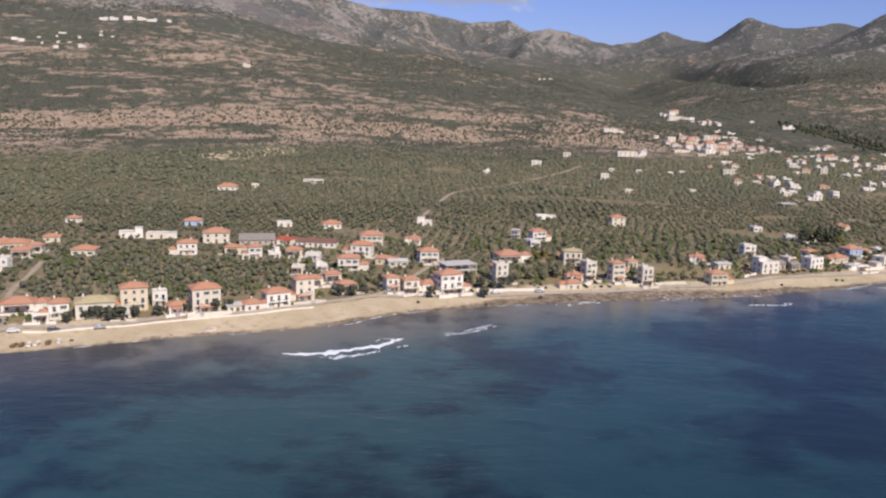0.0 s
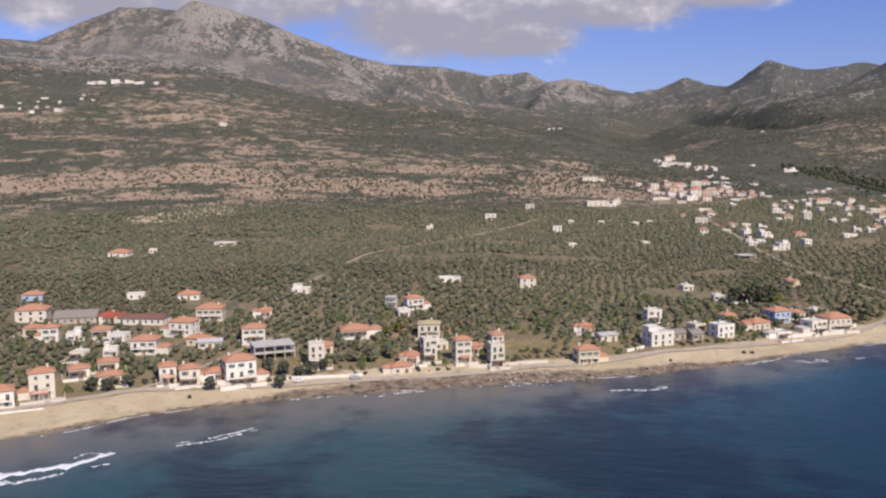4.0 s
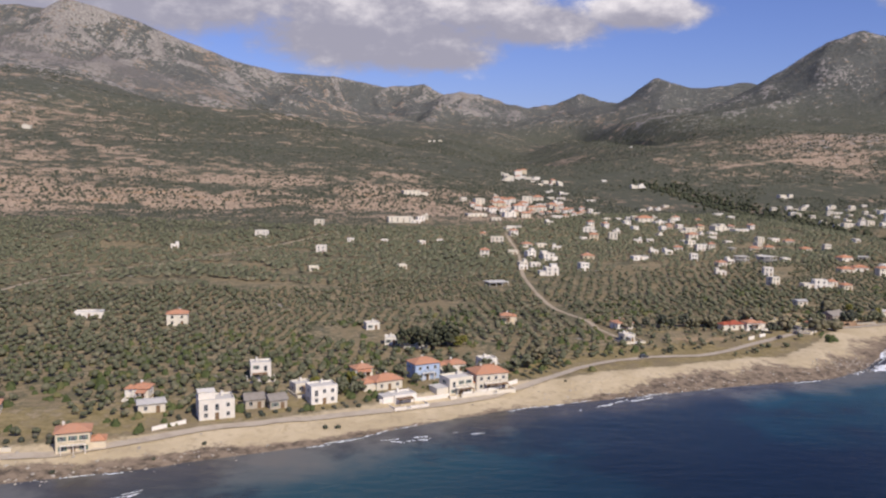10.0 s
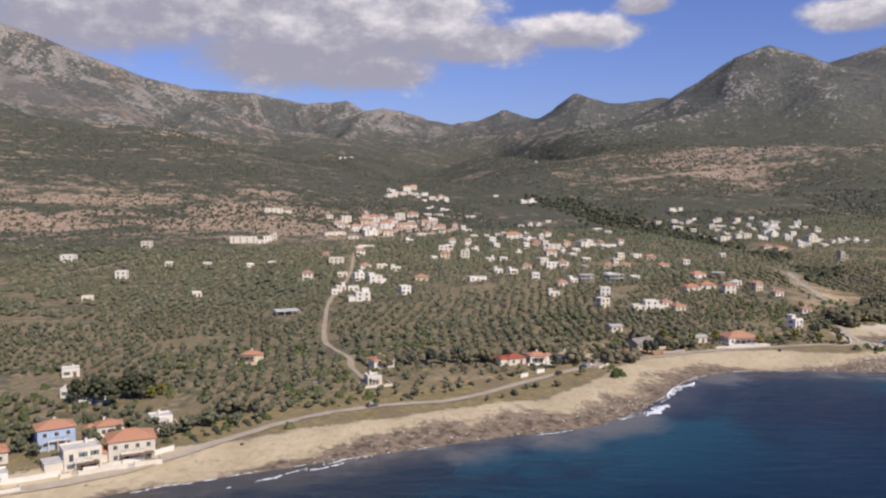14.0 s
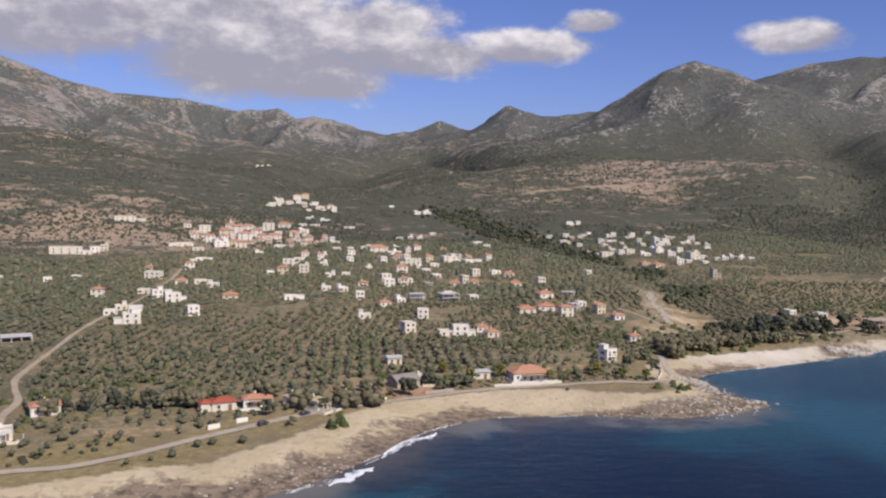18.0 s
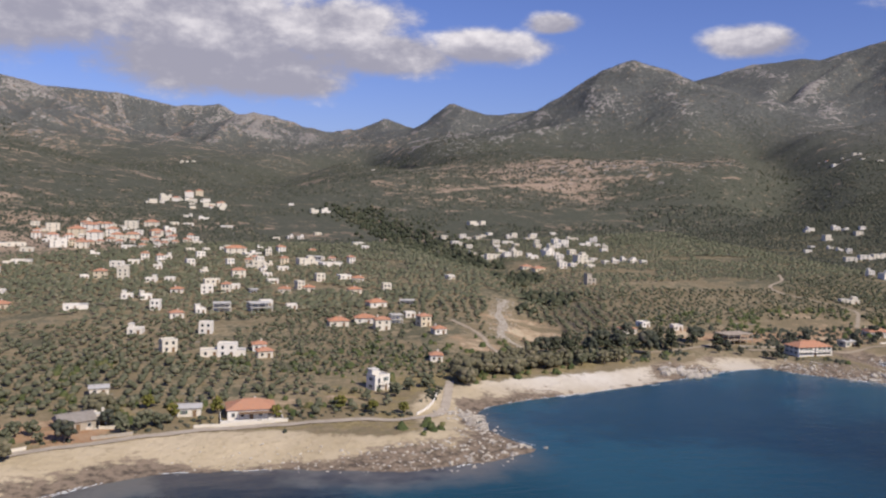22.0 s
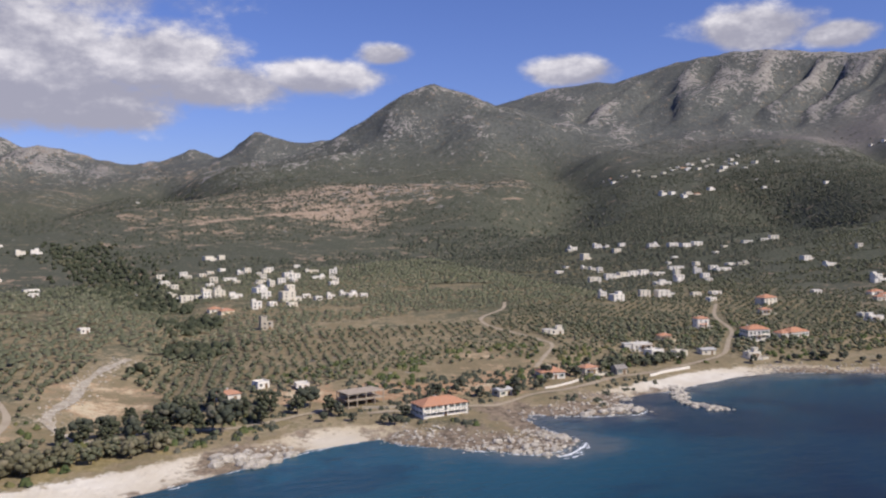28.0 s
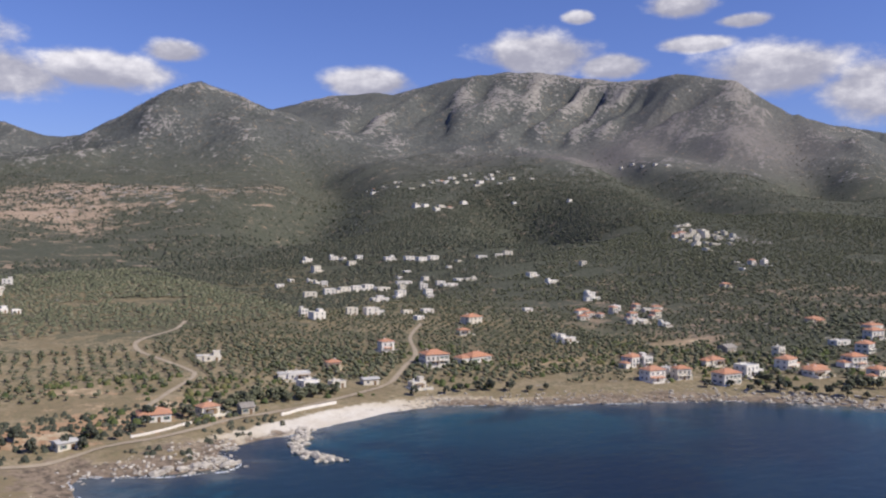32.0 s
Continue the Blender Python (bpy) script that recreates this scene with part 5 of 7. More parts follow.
def build_house(x, y, z, w, h, kind, yaw, near, rng, where):
    roof, category, text = KINDS[kind]
    if category == "house" and "hill" in where:
        category = "village house"
    house = new(category.replace(" ", "_"))
    house.matrix_basis = pose(x, y, z, 0, 0, yaw)
    if kind in "wc" and not near:
        w, h = 1.04 * w, 0.92 * h
    d = min(max(0.74 * w, 5.6), 10.5)
    storey = 2.15 if kind == "H" else 2.8 if near else 2.6
    wall = {"y": "cream", "c": "cream", "r": "cream", "b": "blue", "g": "stone", "t": "stone", "u": "concrete", "s": "cream"}.get(kind, "white")
    if kind == "o":
        wall = rng.choice(["white", "white", "white", "white", "cream", "cream", "ochre"] if near else ["white", "white", "white", "cream", "cream", "ochre"])
        text = text.replace("white", {"white": "white", "cream": "cream", "ochre": "ochre", "pink": "salmon"}[wall])
    if kind == "w" and rng.random() < 0.25:
        wall, text = "cream", text.replace("white", "pale cream")
    tagged(house, text + where, category, "houses of the coast" if "hill" not in where else "houses of the hill villages")
    floors = max(1, min(3, round((h - (1.3 if kind in 'oybrH' else 0.7)) / 2.8)))
    if kind in "sgL":
        floors = 1
    tall = floors * storey + (0.4 if kind in "oyb" else 0.1)
    down = -2.2
    if kind == "u":
        raw = "raw" if x > 600 and w > 15 else "concrete"
        floors = max(1, min(3, round(h / 2.9)))
        for level in range(floors + 1):
            Lumber().box(-w / 2, w / 2, -d / 2, d / 2, level * storey - (0.25 if level else 2.0), level * storey).part("slab", raw, house)
        n = max(3, int(w / 3.6))
        for level in range(floors):
            for k in range(n + 1):
                for y0 in (-d / 2 + 0.15, d / 2 - 0.45):
                    cx = -w / 2 + 0.1 + k * (w - 0.5) / n
                    Lumber().box(cx, cx + 0.3, y0, y0 + 0.3, level * storey, (level + 1) * storey - 0.25).part("column", raw, house)
        Lumber().box(-w / 2 + 0.2, w / 2 - 0.2, d / 2 - 2.2, d / 2 - 2.0, 0, storey * floors - 0.26).part("back_wall", raw, house)
        return house
    if kind == "t":
        Lumber().box(-w * 0.5, -w * 0.02, -d / 2, d / 2, down, tall + 3).box(-w * 0.5, -w * 0.4, -d / 2, d / 2, tall + 3, tall + 3.8).box(-w * 0.12, -w * 0.02, -d / 2, d / 2, tall + 3, tall + 3.6).part("tower_wall", "stone", house)
        Lumber().box(-w * 0.02, w * 0.5, -d / 2 + 0.6, d / 2 - 0.4, down, tall).part("annex_wall", "stone", house)
        add_windows(house, w * 0.9, d, 2, storey, False, rng, False, False)
        return house
    walls = Lumber().box(-w / 2, w / 2, -d / 2, d / 2, down, tall)
    if kind in "wc":
        walls.box(-w / 2, w / 2, -d / 2, -d / 2 + 0.2, tall, tall + 0.55).box(-w / 2, w / 2, d / 2 - 0.2, d / 2, tall, tall + 0.55)
        walls.box(-w / 2, -w / 2 + 0.2, -d / 2 + 0.2, d / 2 - 0.2, tall, tall + 0.55).box(w / 2 - 0.2, w / 2, -d / 2 + 0.2, d / 2 - 0.2, tall, tall + 0.55)
    walls.part("wall", wall, house)
    shuttered = near and rng.random() < 0.5
    if y < 1300:
        add_windows(house, w, d, floors if kind != "L" else 1, storey, near, rng, shuttered, near or y < 900)
    if kind in "wc":
        Lumber().box(-w / 2 + 0.2, w / 2 - 0.2, -d / 2 + 0.2, d / 2 - 0.2, tall, tall + 0.08).part("roof", "concrete", house)
        if rng.random() < 0.35:
            side = rng.choice([-1, 1])
            a = w * rng.uniform(0.3, 0.5)
            x0 = side * (w / 2 - a / 2 - 0.25)
            Lumber().box(x0 - a / 2, x0 + a / 2, -d * 0.1, d / 2 - 0.25, tall + 0.08, tall + 2.2).part("roof_room", wall, house)
            Lumber().box(x0 - a / 2 - 0.2, x0 + a / 2 + 0.2, -d * 0.1 - 0.2, d / 2 - 0.05, tall + 2.2, tall + 2.34).part("roof_slab", wall, house)
        if near:
            part_of("chimney", CHIMNEY, house, at=Matrix.Translation((rng.uniform(-0.3, 0.3) * w, d * 0.3, tall)))
        if w > 8 and rng.random() < 0.6:
            e = rng.uniform(0.35, 0.5) * w
            s = rng.choice([-1, 1])
            Lumber().box(s * w / 2 - (e if s < 0 else 0), s * w / 2 + (e if s > 0 else 0), -d / 2 + 0.8, d / 2 - 1.0, down, 3.1).part("annex", wall, house)
            Lumber().box(s * w / 2 - (e if s < 0 else 0) - 0.15, s * w / 2 + (e if s > 0 else 0) + 0.15, -d / 2 + 0.6, d / 2 - 0.8, 3.1, 3.28).part("annex_roof", "concrete", house)
    else:
        rise = {"s": 0.10, "L": 0.12, "g": 0.26, "y": 0.17}.get(kind, 0.22) * d
        hip_roof(Lumber(), w, d, tall + 0.18, rise, 0.5, kind in "sLg").part("roof", roof, house)
        if kind in "sLg":
            g = Lumber()
            for s in (-1, 1):
                g.hull([(s * (w / 2 - 0.02), -d / 2, tall), (s * (w / 2 - 0.02), d / 2, tall), (s * (w / 2 - 0.02), 0, tall + rise * 0.95), (s * (w / 2 - 0.25), -d / 2, tall), (s * (w / 2 - 0.25), d / 2, tall), (s * (w / 2 - 0.25), 0, tall + rise * 0.95)], [(0, 1, 2), (3, 5, 4), (0, 3, 4, 1), (0, 2, 5, 3), (1, 4, 5, 2)])
            g.part("gable", wall, house)
        if kind in "obyrH":
            part_of("chimney", CHIMNEY, house, at=Matrix.Translation((rng.uniform(-0.32, 0.32) * w, d * 0.2, tall + rise * 0.4)))
        if kind in "or" and near and rng.random() < 0.5:
            e = 0.45 * w
            s = rng.choice([-1, 1])
            annex = Lumber().box(-e / 2, e / 2, -d * 0.36, d * 0.36, down, 2.9).part("annex", wall, house)
            annex.location = (s * (w / 2 + e / 2 - 0.05), -0.3, 0)
            hip = hip_roof(Lumber(), e, d * 0.72, 3.05, 0.16 * d, 0.3).part("annex_roof", roof, house)
            hip.location = annex.location
    if near and kind in "owybcr" and rng.random() < 0.6:
        add_yard(house, w, d, wall if wall != "blue" else "white", roof, rng)
    if near and floors > 1 and kind in "owybcH" and rng.random() < 0.7:
        add_balcony(house, w, d, storey, rng)
    return house


def build_houses():
    rng = random.Random(41)
    px, py = np.array([r[0] for r in HOUSES]), np.array([r[1] for r in HOUSES])
    s, along = shore(px, py)
    ends = [height(px + dx, py + dy) for dx in (-3.5, 3.5) for dy in (-3.5, 3.5)]
    low = np.min(ends, 0) * PLAN
    for k, (x, y, w, h, kind) in enumerate(HOUSES):
        v = -0.307 * x + 0.952 * y - 227
        if s[k] < 2.5:
            continue
        if s[k] < 45 and 470 > x:
            i = int(min(along[k], len(COAST) - 2))
            t = COAST[min(i + 2, len(COAST) - 1)] - COAST[max(i - 1, 0)]
            yaw = math.degrees(math.atan2(t[1], t[0])) + rng.uniform(-4, 4)
        else:
            yaw = 8 + rng.uniform(-16, 14) + (-14 if x > 700 else 0)
        if kind == "H":
            yaw, w, h = 4, 19.5, 6.4
        if x > 950 and v < 400:
            w, h = min(w, 11.0), min(h, 6.0)
        if v > 1100:
            w, h = 0.66 * w, 0.66 * h
        where = " by the road" if s[k] < 45 else " among olives" if v < 400 else " on the hillside"
        build_house(x * PLAN, y * PLAN, float(low[k]), w, h, kind, yaw, v < 150, rng, where)


build_houses()

# ---------- trees and scrub ----------
def ball(level):
    bm = bmesh.new()
    bmesh.ops.create_icosphere(bm, subdivisions=level, radius=1)
    v = np.array([q.co[:] for q in bm.verts])
    f = np.array([[q.index for q in face.verts] for face in bm.faces])
    bm.free()
    return v, f


BALL_1, BALL_2 = ball(1), ball(2)
RING = [(math.cos(2 * math.pi * k / 5), math.sin(2 * math.pi * k / 5), -0.45) for k in range(5)]
CAP = [(0.62 * math.cos(2 * math.pi * k / 3 + 0.3), 0.62 * math.sin(2 * math.pi * k / 3 + 0.3), 0.72) for k in range(3)]
MOUND = (np.array(RING + CAP), np.array([(0, 1, 5), (1, 6, 5), (1, 2, 6), (2, 3, 6), (3, 7, 6), (3, 4, 7), (4, 0, 7), (0, 5, 7), (5, 6, 7)]))
NR = np.random.RandomState(5)


def many_lumps(name, centres, radii, shape, mat, jitter=0.3, squash=0.8):
    """One mesh of many ragged lumps: centres (n, 3), radii (n,)."""
    v, f = shape
    n, m = len(centres), len(v)
    grow = 1 + jitter * NR.uniform(-1, 1, (n, m, 1))
    turn = NR.uniform(0, 2 * np.pi, n)
    c, s = np.cos(turn)[:, None], np.sin(turn)[:, None]
    base = np.stack([v[None, :, 0] * c - v[None, :, 1] * s, v[None, :, 0] * s + v[None, :, 1] * c, np.repeat(v[None, :, 2], n, 0) * squash], 2)
    verts = base * grow * np.asarray(radii)[:, None, None] + np.asarray(centres)[:, None, :]
    faces = (f[None] + (np.arange(n) * m)[:, None, None]).reshape(-1, 3)
    return mesh_object(name, verts.reshape(-1, 3), faces, mat, smooth=mat not in ("rock", "riverbed"))


def crown_mesh(name, mat, lumps, wide, tall, base, shape=BALL_1, jitter=0.32, cone=0.0):
    """A crown of many ragged clumps with gaps, for trees that stand as things of their own."""
    out = []
    for _ in range(lumps):
        a, h = NR.uniform(0, 2 * np.pi), NR.uniform(0, 1)
        r = wide * math.sqrt(NR.uniform(0.05, 1)) * (1 - cone * h) * (0.6 + 0.4 * math.sin(math.pi * (0.2 + 0.7 * h)))
        out.append((r * math.cos(a), r * math.sin(a), base + h * tall))
    sizes = NR.uniform(0.26, 0.46, lumps) * wide * (1 if not cone else 0.75)
    ob = many_lumps(name, np.array(out), sizes, shape, mat, jitter)
    me = ob.data
    bpy.data.objects.remove(ob)
    return me


def trunk_mesh(name, tall, thick, limbs):
    lum_v, lum_f = [], []

    def limb(a, b, ra, rb):
        n = len(lum_v)
        way = (Vector(b) - Vector(a)).normalized()
        side = way.orthogonal().normalized()
        up = way.cross(side)
        for p, r in ((a, ra), (b, rb)):
            for k in range(6):
                q = 2 * math.pi * k / 6
                lum_v.append(tuple(Vector(p) + side * (r * math.cos(q)) + up * (r * math.sin(q))))
        lum_f.extend((n + k, n + (k + 1) % 6, n + 6 + (k + 1) % 6, n + 6 + k) for k in range(6))

    fork = (NR.uniform(-0.15, 0.15), NR.uniform(-0.15, 0.15), tall * 0.45)
    limb((0, 0, -0.4), fork, thick, thick * 0.75)
    for k in range(limbs):
        a = 2 * math.pi * k / limbs + NR.uniform(-0.4, 0.4)
        limb(fork, (math.cos(a) * tall * 0.3, math.sin(a) * tall * 0.3, tall), thick * 0.55, thick * 0.2)
    me = bpy.data.meshes.new(name)
    me.from_pydata(lum_v, [], lum_f)
    me.materials.append(M["bark"])
    return me


TREES = {
    "olive_tree": ([crown_mesh("crown", "olive", 26, 1.9, 2.3, 1.5) for _ in range(4)], trunk_mesh("trunk", 2.4, 0.22, 3), "grey-green olive tree with a gnarled trunk in dry grass"),
    "pine_tree": ([crown_mesh("crown", "pine", 42, 3.4, 6.0, 2.6, cone=0.35) for _ in range(3)], trunk_mesh("trunk", 6.0, 0.3, 4), "tall dark green pine tree with a dense crown"),
    "tamarisk_tree": ([crown_mesh("crown", "tamarisk", 34, 2.6, 2.8, 1.1) for _ in range(3)], trunk_mesh("trunk", 2.2, 0.22, 4), "feathery pale green tamarisk behind the beach"),
    "yellow_tree": ([crown_mesh("crown", "yellow_leaf", 30, 2.3, 3.6, 1.6) for _ in range(2)], trunk_mesh("trunk", 3.0, 0.2, 3), "yellowing broad-leaved tree in autumn colour"),
    "cypress_tree": ([crown_mesh("crown", "pine", 30, 0.95, 8.5, 0.8, cone=0.8) for _ in range(2)], trunk_mesh("trunk", 4.0, 0.16, 2), "slender dark green cypress tree"),
    "garden_tree": ([crown_mesh("crown", "scrub", 24, 1.7, 2.2, 1.3) for _ in range(2)], trunk_mesh("trunk", 2.2, 0.14, 3), "small round dark green garden tree"),
}
RT = random.Random(17)


def plant(kind, x, y, size=1.0, group=""):
    """A tree on the ground at a place of the plan."""
    crowns, trunk, text = TREES[kind]
    z = float(height(np.array([x]), np.array([y]))[0]) * PLAN
    tree = new(kind)
    k = size * RT.uniform(0.85, 1.15)
    tree.matrix_basis = Matrix.LocRotScale((x * PLAN, y * PLAN, z), Euler((0, 0, RT.uniform(0, 6.28))), (k * RT.uniform(0.9, 1.1), k, k * RT.uniform(0.9, 1.12)))
    tagged(tree, text, "tree", group or kind.replace("_", " ") + "s")
    part_of("trunk", trunk, tree)
    part_of("crown", RT.choice(crowns), tree)
    return tree


ROAD = [(-300, 128), (-177.7, 190.3), (-123.5, 224.5), (-103.6, 230.7), (-78.4, 245.1), (-55.8, 254.3), (-33.4, 269.6), (-20.7, 278.4), (7.3, 286.4), (43.7, 297.1), (69.4, 303.8), (92.8, 312.9), (108.5, 316.6), (122.1, 323.5),
        (138, 332.1), (157.6, 339.4), (180.6, 349.9), (203.5, 360.4), (222.8, 373.9), (235.5, 385.4), (246.7, 395.8), (267.1, 406.4), (293.5, 412.6), (318, 430.6), (333.9, 443.2), (346.7, 452.2), (368.6, 463.1), (400.5, 474.4), (441.5, 479.4), (460.3, 479.2), (471.5, 489.8), (477.5, 507), (482.5, 524.2)]
LANES = [[(-124.4, 225.2), (-130.4, 236.2), (-141.5, 262.3), (-147.5, 285.9), (-154.8, 311.5)], [(-2.6, 516.3), (6.9, 560.5), (23.9, 588.7), (45.9, 614.5), (63, 645), (88.5, 688.9), (129, 760.8)],
         [(269, 430), (263, 452), (262, 468), (256, 485), (252.6, 500.8), (251.8, 545.7), (253.4, 599.3), (263.4, 690.2), (267.7, 794.4)], [(-32.1, 439.2), (-13.7, 451.6), (-8.7, 480)], [(538, 582), (547, 577), (560, 570), (576.5, 566), (589.4, 568.9), (607.4, 575.9), (622.7, 585.3)]] + [
        [(622.6, 567.8), (640.8, 563.8), (662.8, 563.3), (687.1, 569.1), (706.5, 572.8), (727.7, 581.5), (749.4, 584.6), (773.3, 591.3), (790.1, 597), (801.7, 601.4)], [(801.7, 601.4), (813.6, 609.2), (832.3, 627.4), (856.7, 651.5), (885, 695), (922.1, 735)],
         [(794.9, 792.9), (779, 766.5), (751.7, 740.1), (742.7, 717.9), (743.1, 695.9), (746, 665.4), (743.6, 649.5), (723.3, 623.9), (711.2, 609.8)], [(510.7, 544.4), (512.7, 555.7), (512.1, 577.9), (514.4, 603.4), (508.6, 630.5)], [(-23.5, 276.3), (-14.8, 293), (-7.1, 319.3), (2.8, 346.9)]]
BED = [(539, 581), (532, 588), (526.5, 600), (526.5, 611), (533.5, 629), (537, 648), (545, 672), (556, 695)]


def scatter_olives():
    """Olive groves in parcels, each with rows of its own lie; returns plan places, the nearest first."""
    out = []
    cell = 74
    for i in range(-8, 26):
        for j in range(-2, 8):
            seed = int(lattice(np.array([float(i)]), np.array([float(j)]), 77)[0] * 1e5)
            r = random.Random(seed)
            angle = radians(r.choice([62, 58, 75, 20, 66]) + r.uniform(-5, 5))
            gap, row = r.uniform(2.7, 3.3), r.uniform(4.3, 5.2)
            thin = r.choice([0.05, 0.08, 0.12, 0.22])
            n = int(cell / gap) + 4
            for a in range(-n, n):
                for b in range(-n, n):
                    dx, dy = a * gap, b * row
                    p, q = dx * math.cos(angle) - dy * math.sin(angle), dx * math.sin(angle) + dy * math.cos(angle)
                    if abs(p) < cell / 2 and abs(q) < cell / 2 and r.random() > thin:
                        slip, sway = r.uniform(-1.3, 1.3), r.uniform(-1.05, 1.05)
                        out.append((i * cell + p + slip * math.cos(angle) - sway * math.sin(angle), j * cell + q + slip * math.sin(angle) + sway * math.cos(angle)))
    u, v = np.array(out).T
    v = v + 227
    x, y = 0.952 * u - 0.307 * v, 0.307 * u + 0.952 * v
    s, _ = shore(x, y)
    far = np.clip((-0.307 * x + 0.952 * y - 227 - 200) / 200, 0, 1)
    far = np.maximum(far, step_up(930, 1010, x))
    x, y = x + far * NR.uniform(-2.9, 2.9, len(x)), y + far * NR.uniform(-2.9, 2.9, len(x))
    s, _ = shore(x, y)
    keep = s > 21 + 9 * value_noise(x / 30, y / 30, 9)
    for line, wide in [(ROAD, 6)] + [(lane, 3.2) for lane in LANES] + [(BED, 7)]:
        d, _, _ = line_distance(x, y, np.array(line, float))
        keep &= d > wide
    keep &= ~((s < 42) & (value_noise(x / 22, y / 22, 21) < 0.24))
    keep &= ~((fbm(x, y, 40, 3, 90) < 0.24))
    vv, uu = -0.307 * x + 0.952 * y - 227, 0.952 * x + 0.307 * y
    keep &= ~((vv > 515 + 30 * np.sin(uu / 90)) & (uu < 600))
    for cx, cy, rx, ry in DIRT[:6] + FIELDS:
        keep &= ((x - cx) / rx) ** 2 + ((y - cy) / ry) ** 2 > 0.75
    keep &= ~((far > 0.2) & (fbm(x * 0.5 + y * 0.2, y, 34, 3, 87) < 0.30))
    keep &= ~(np.exp(-((x - 650) / 60) ** 2 - ((y - 588) / 21) ** 2) > 0.38)
    keep &= ~(np.exp(-((x - 500) / 22) ** 2 - ((y - 590) / 40) ** 2) > 0.5)
    x, y = x[keep], y[keep]
    hx, hy = np.array([h[0] for h in HOUSES]), np.array([h[1] for h in HOUSES])
    hw = np.array([h[2] for h in HOUSES]) / PLAN
    free = np.ones(len(x), bool)
    for a, b, w in zip(hx, hy, hw):
        free &= (x - a) ** 2 + (y - b) ** 2 > (0.62 * w + 1.8) ** 2
    # keep the view of each front open towards the sea
    for a, b, w in zip(hx, hy, hw):
        free &= ~((np.abs((x - a) * 0.952 + (y - b) * 0.307) < 0.45 * w) & ((x - a) * 0.307 - (y - b) * 0.952 > 0) & ((x - a) * 0.307 - (y - b) * 0.952 < 7.5))
    return x[free], y[free]


def build_groves():
    x, y = scatter_olives()
    s, _ = shore(x, y)
    v = -0.307 * x + 0.952 * y - 227
    order = np.argsort(s + 40 * value_noise(x / 60, y / 60, 4))
    x, y, v = x[order], y[order], v[order]
    for k in range(0, 290):
        plant("olive_tree", float(x[k]), float(y[k]), RT.uniform(0.85, 1.2), "olive trees of the shore groves")
    x, y, v = x[290:], y[290:], v[290:]
    z = height(x, y)
    near = v < 260
    for name, pick, lumps, shape in (("olive_grove", near, 2, BALL_1), ("far_olive_grove", ~near & (x < 880), 1, MOUND), ("hillside_grove", ~near & (x >= 880), 1, MOUND)):
        px, py, pz = x[pick] * PLAN, y[pick] * PLAN, z[pick] * PLAN
        n = len(px)
        size = (NR.uniform(1.05, 1.75, n) if lumps > 1 else NR.uniform(1.35, 2.1, n)) * (0.8 + 0.4 * value_noise(px / 90, py / 90, 12)) * (1 - 0.15 * step_up(660, 700, px) * (1 - step_up(900, 960, px)))
        c, r = [], []
        for k in range(lumps):
            off = NR.uniform(-0.5, 0.5, (n, 2)) * size[:, None] if lumps > 1 else np.zeros((n, 2))
            c.append(np.stack([px + off[:, 0], py + off[:, 1], pz + size * (0.95 + NR.uniform(-0.1, 0.3, n))], 1))
            r.append(size * (NR.uniform(0.55, 0.85, n) if lumps > 1 else 1.0))
        grove = many_lumps(name, np.concatenate(c), np.concatenate(r), shape, "scrub" if name == "hillside_grove" else "olive", 0.34, 0.85 if lumps > 1 else 0.58)
        tagged(grove, "rows of grey-green olive trees on dry soil", "olive grove", kind="stuff")


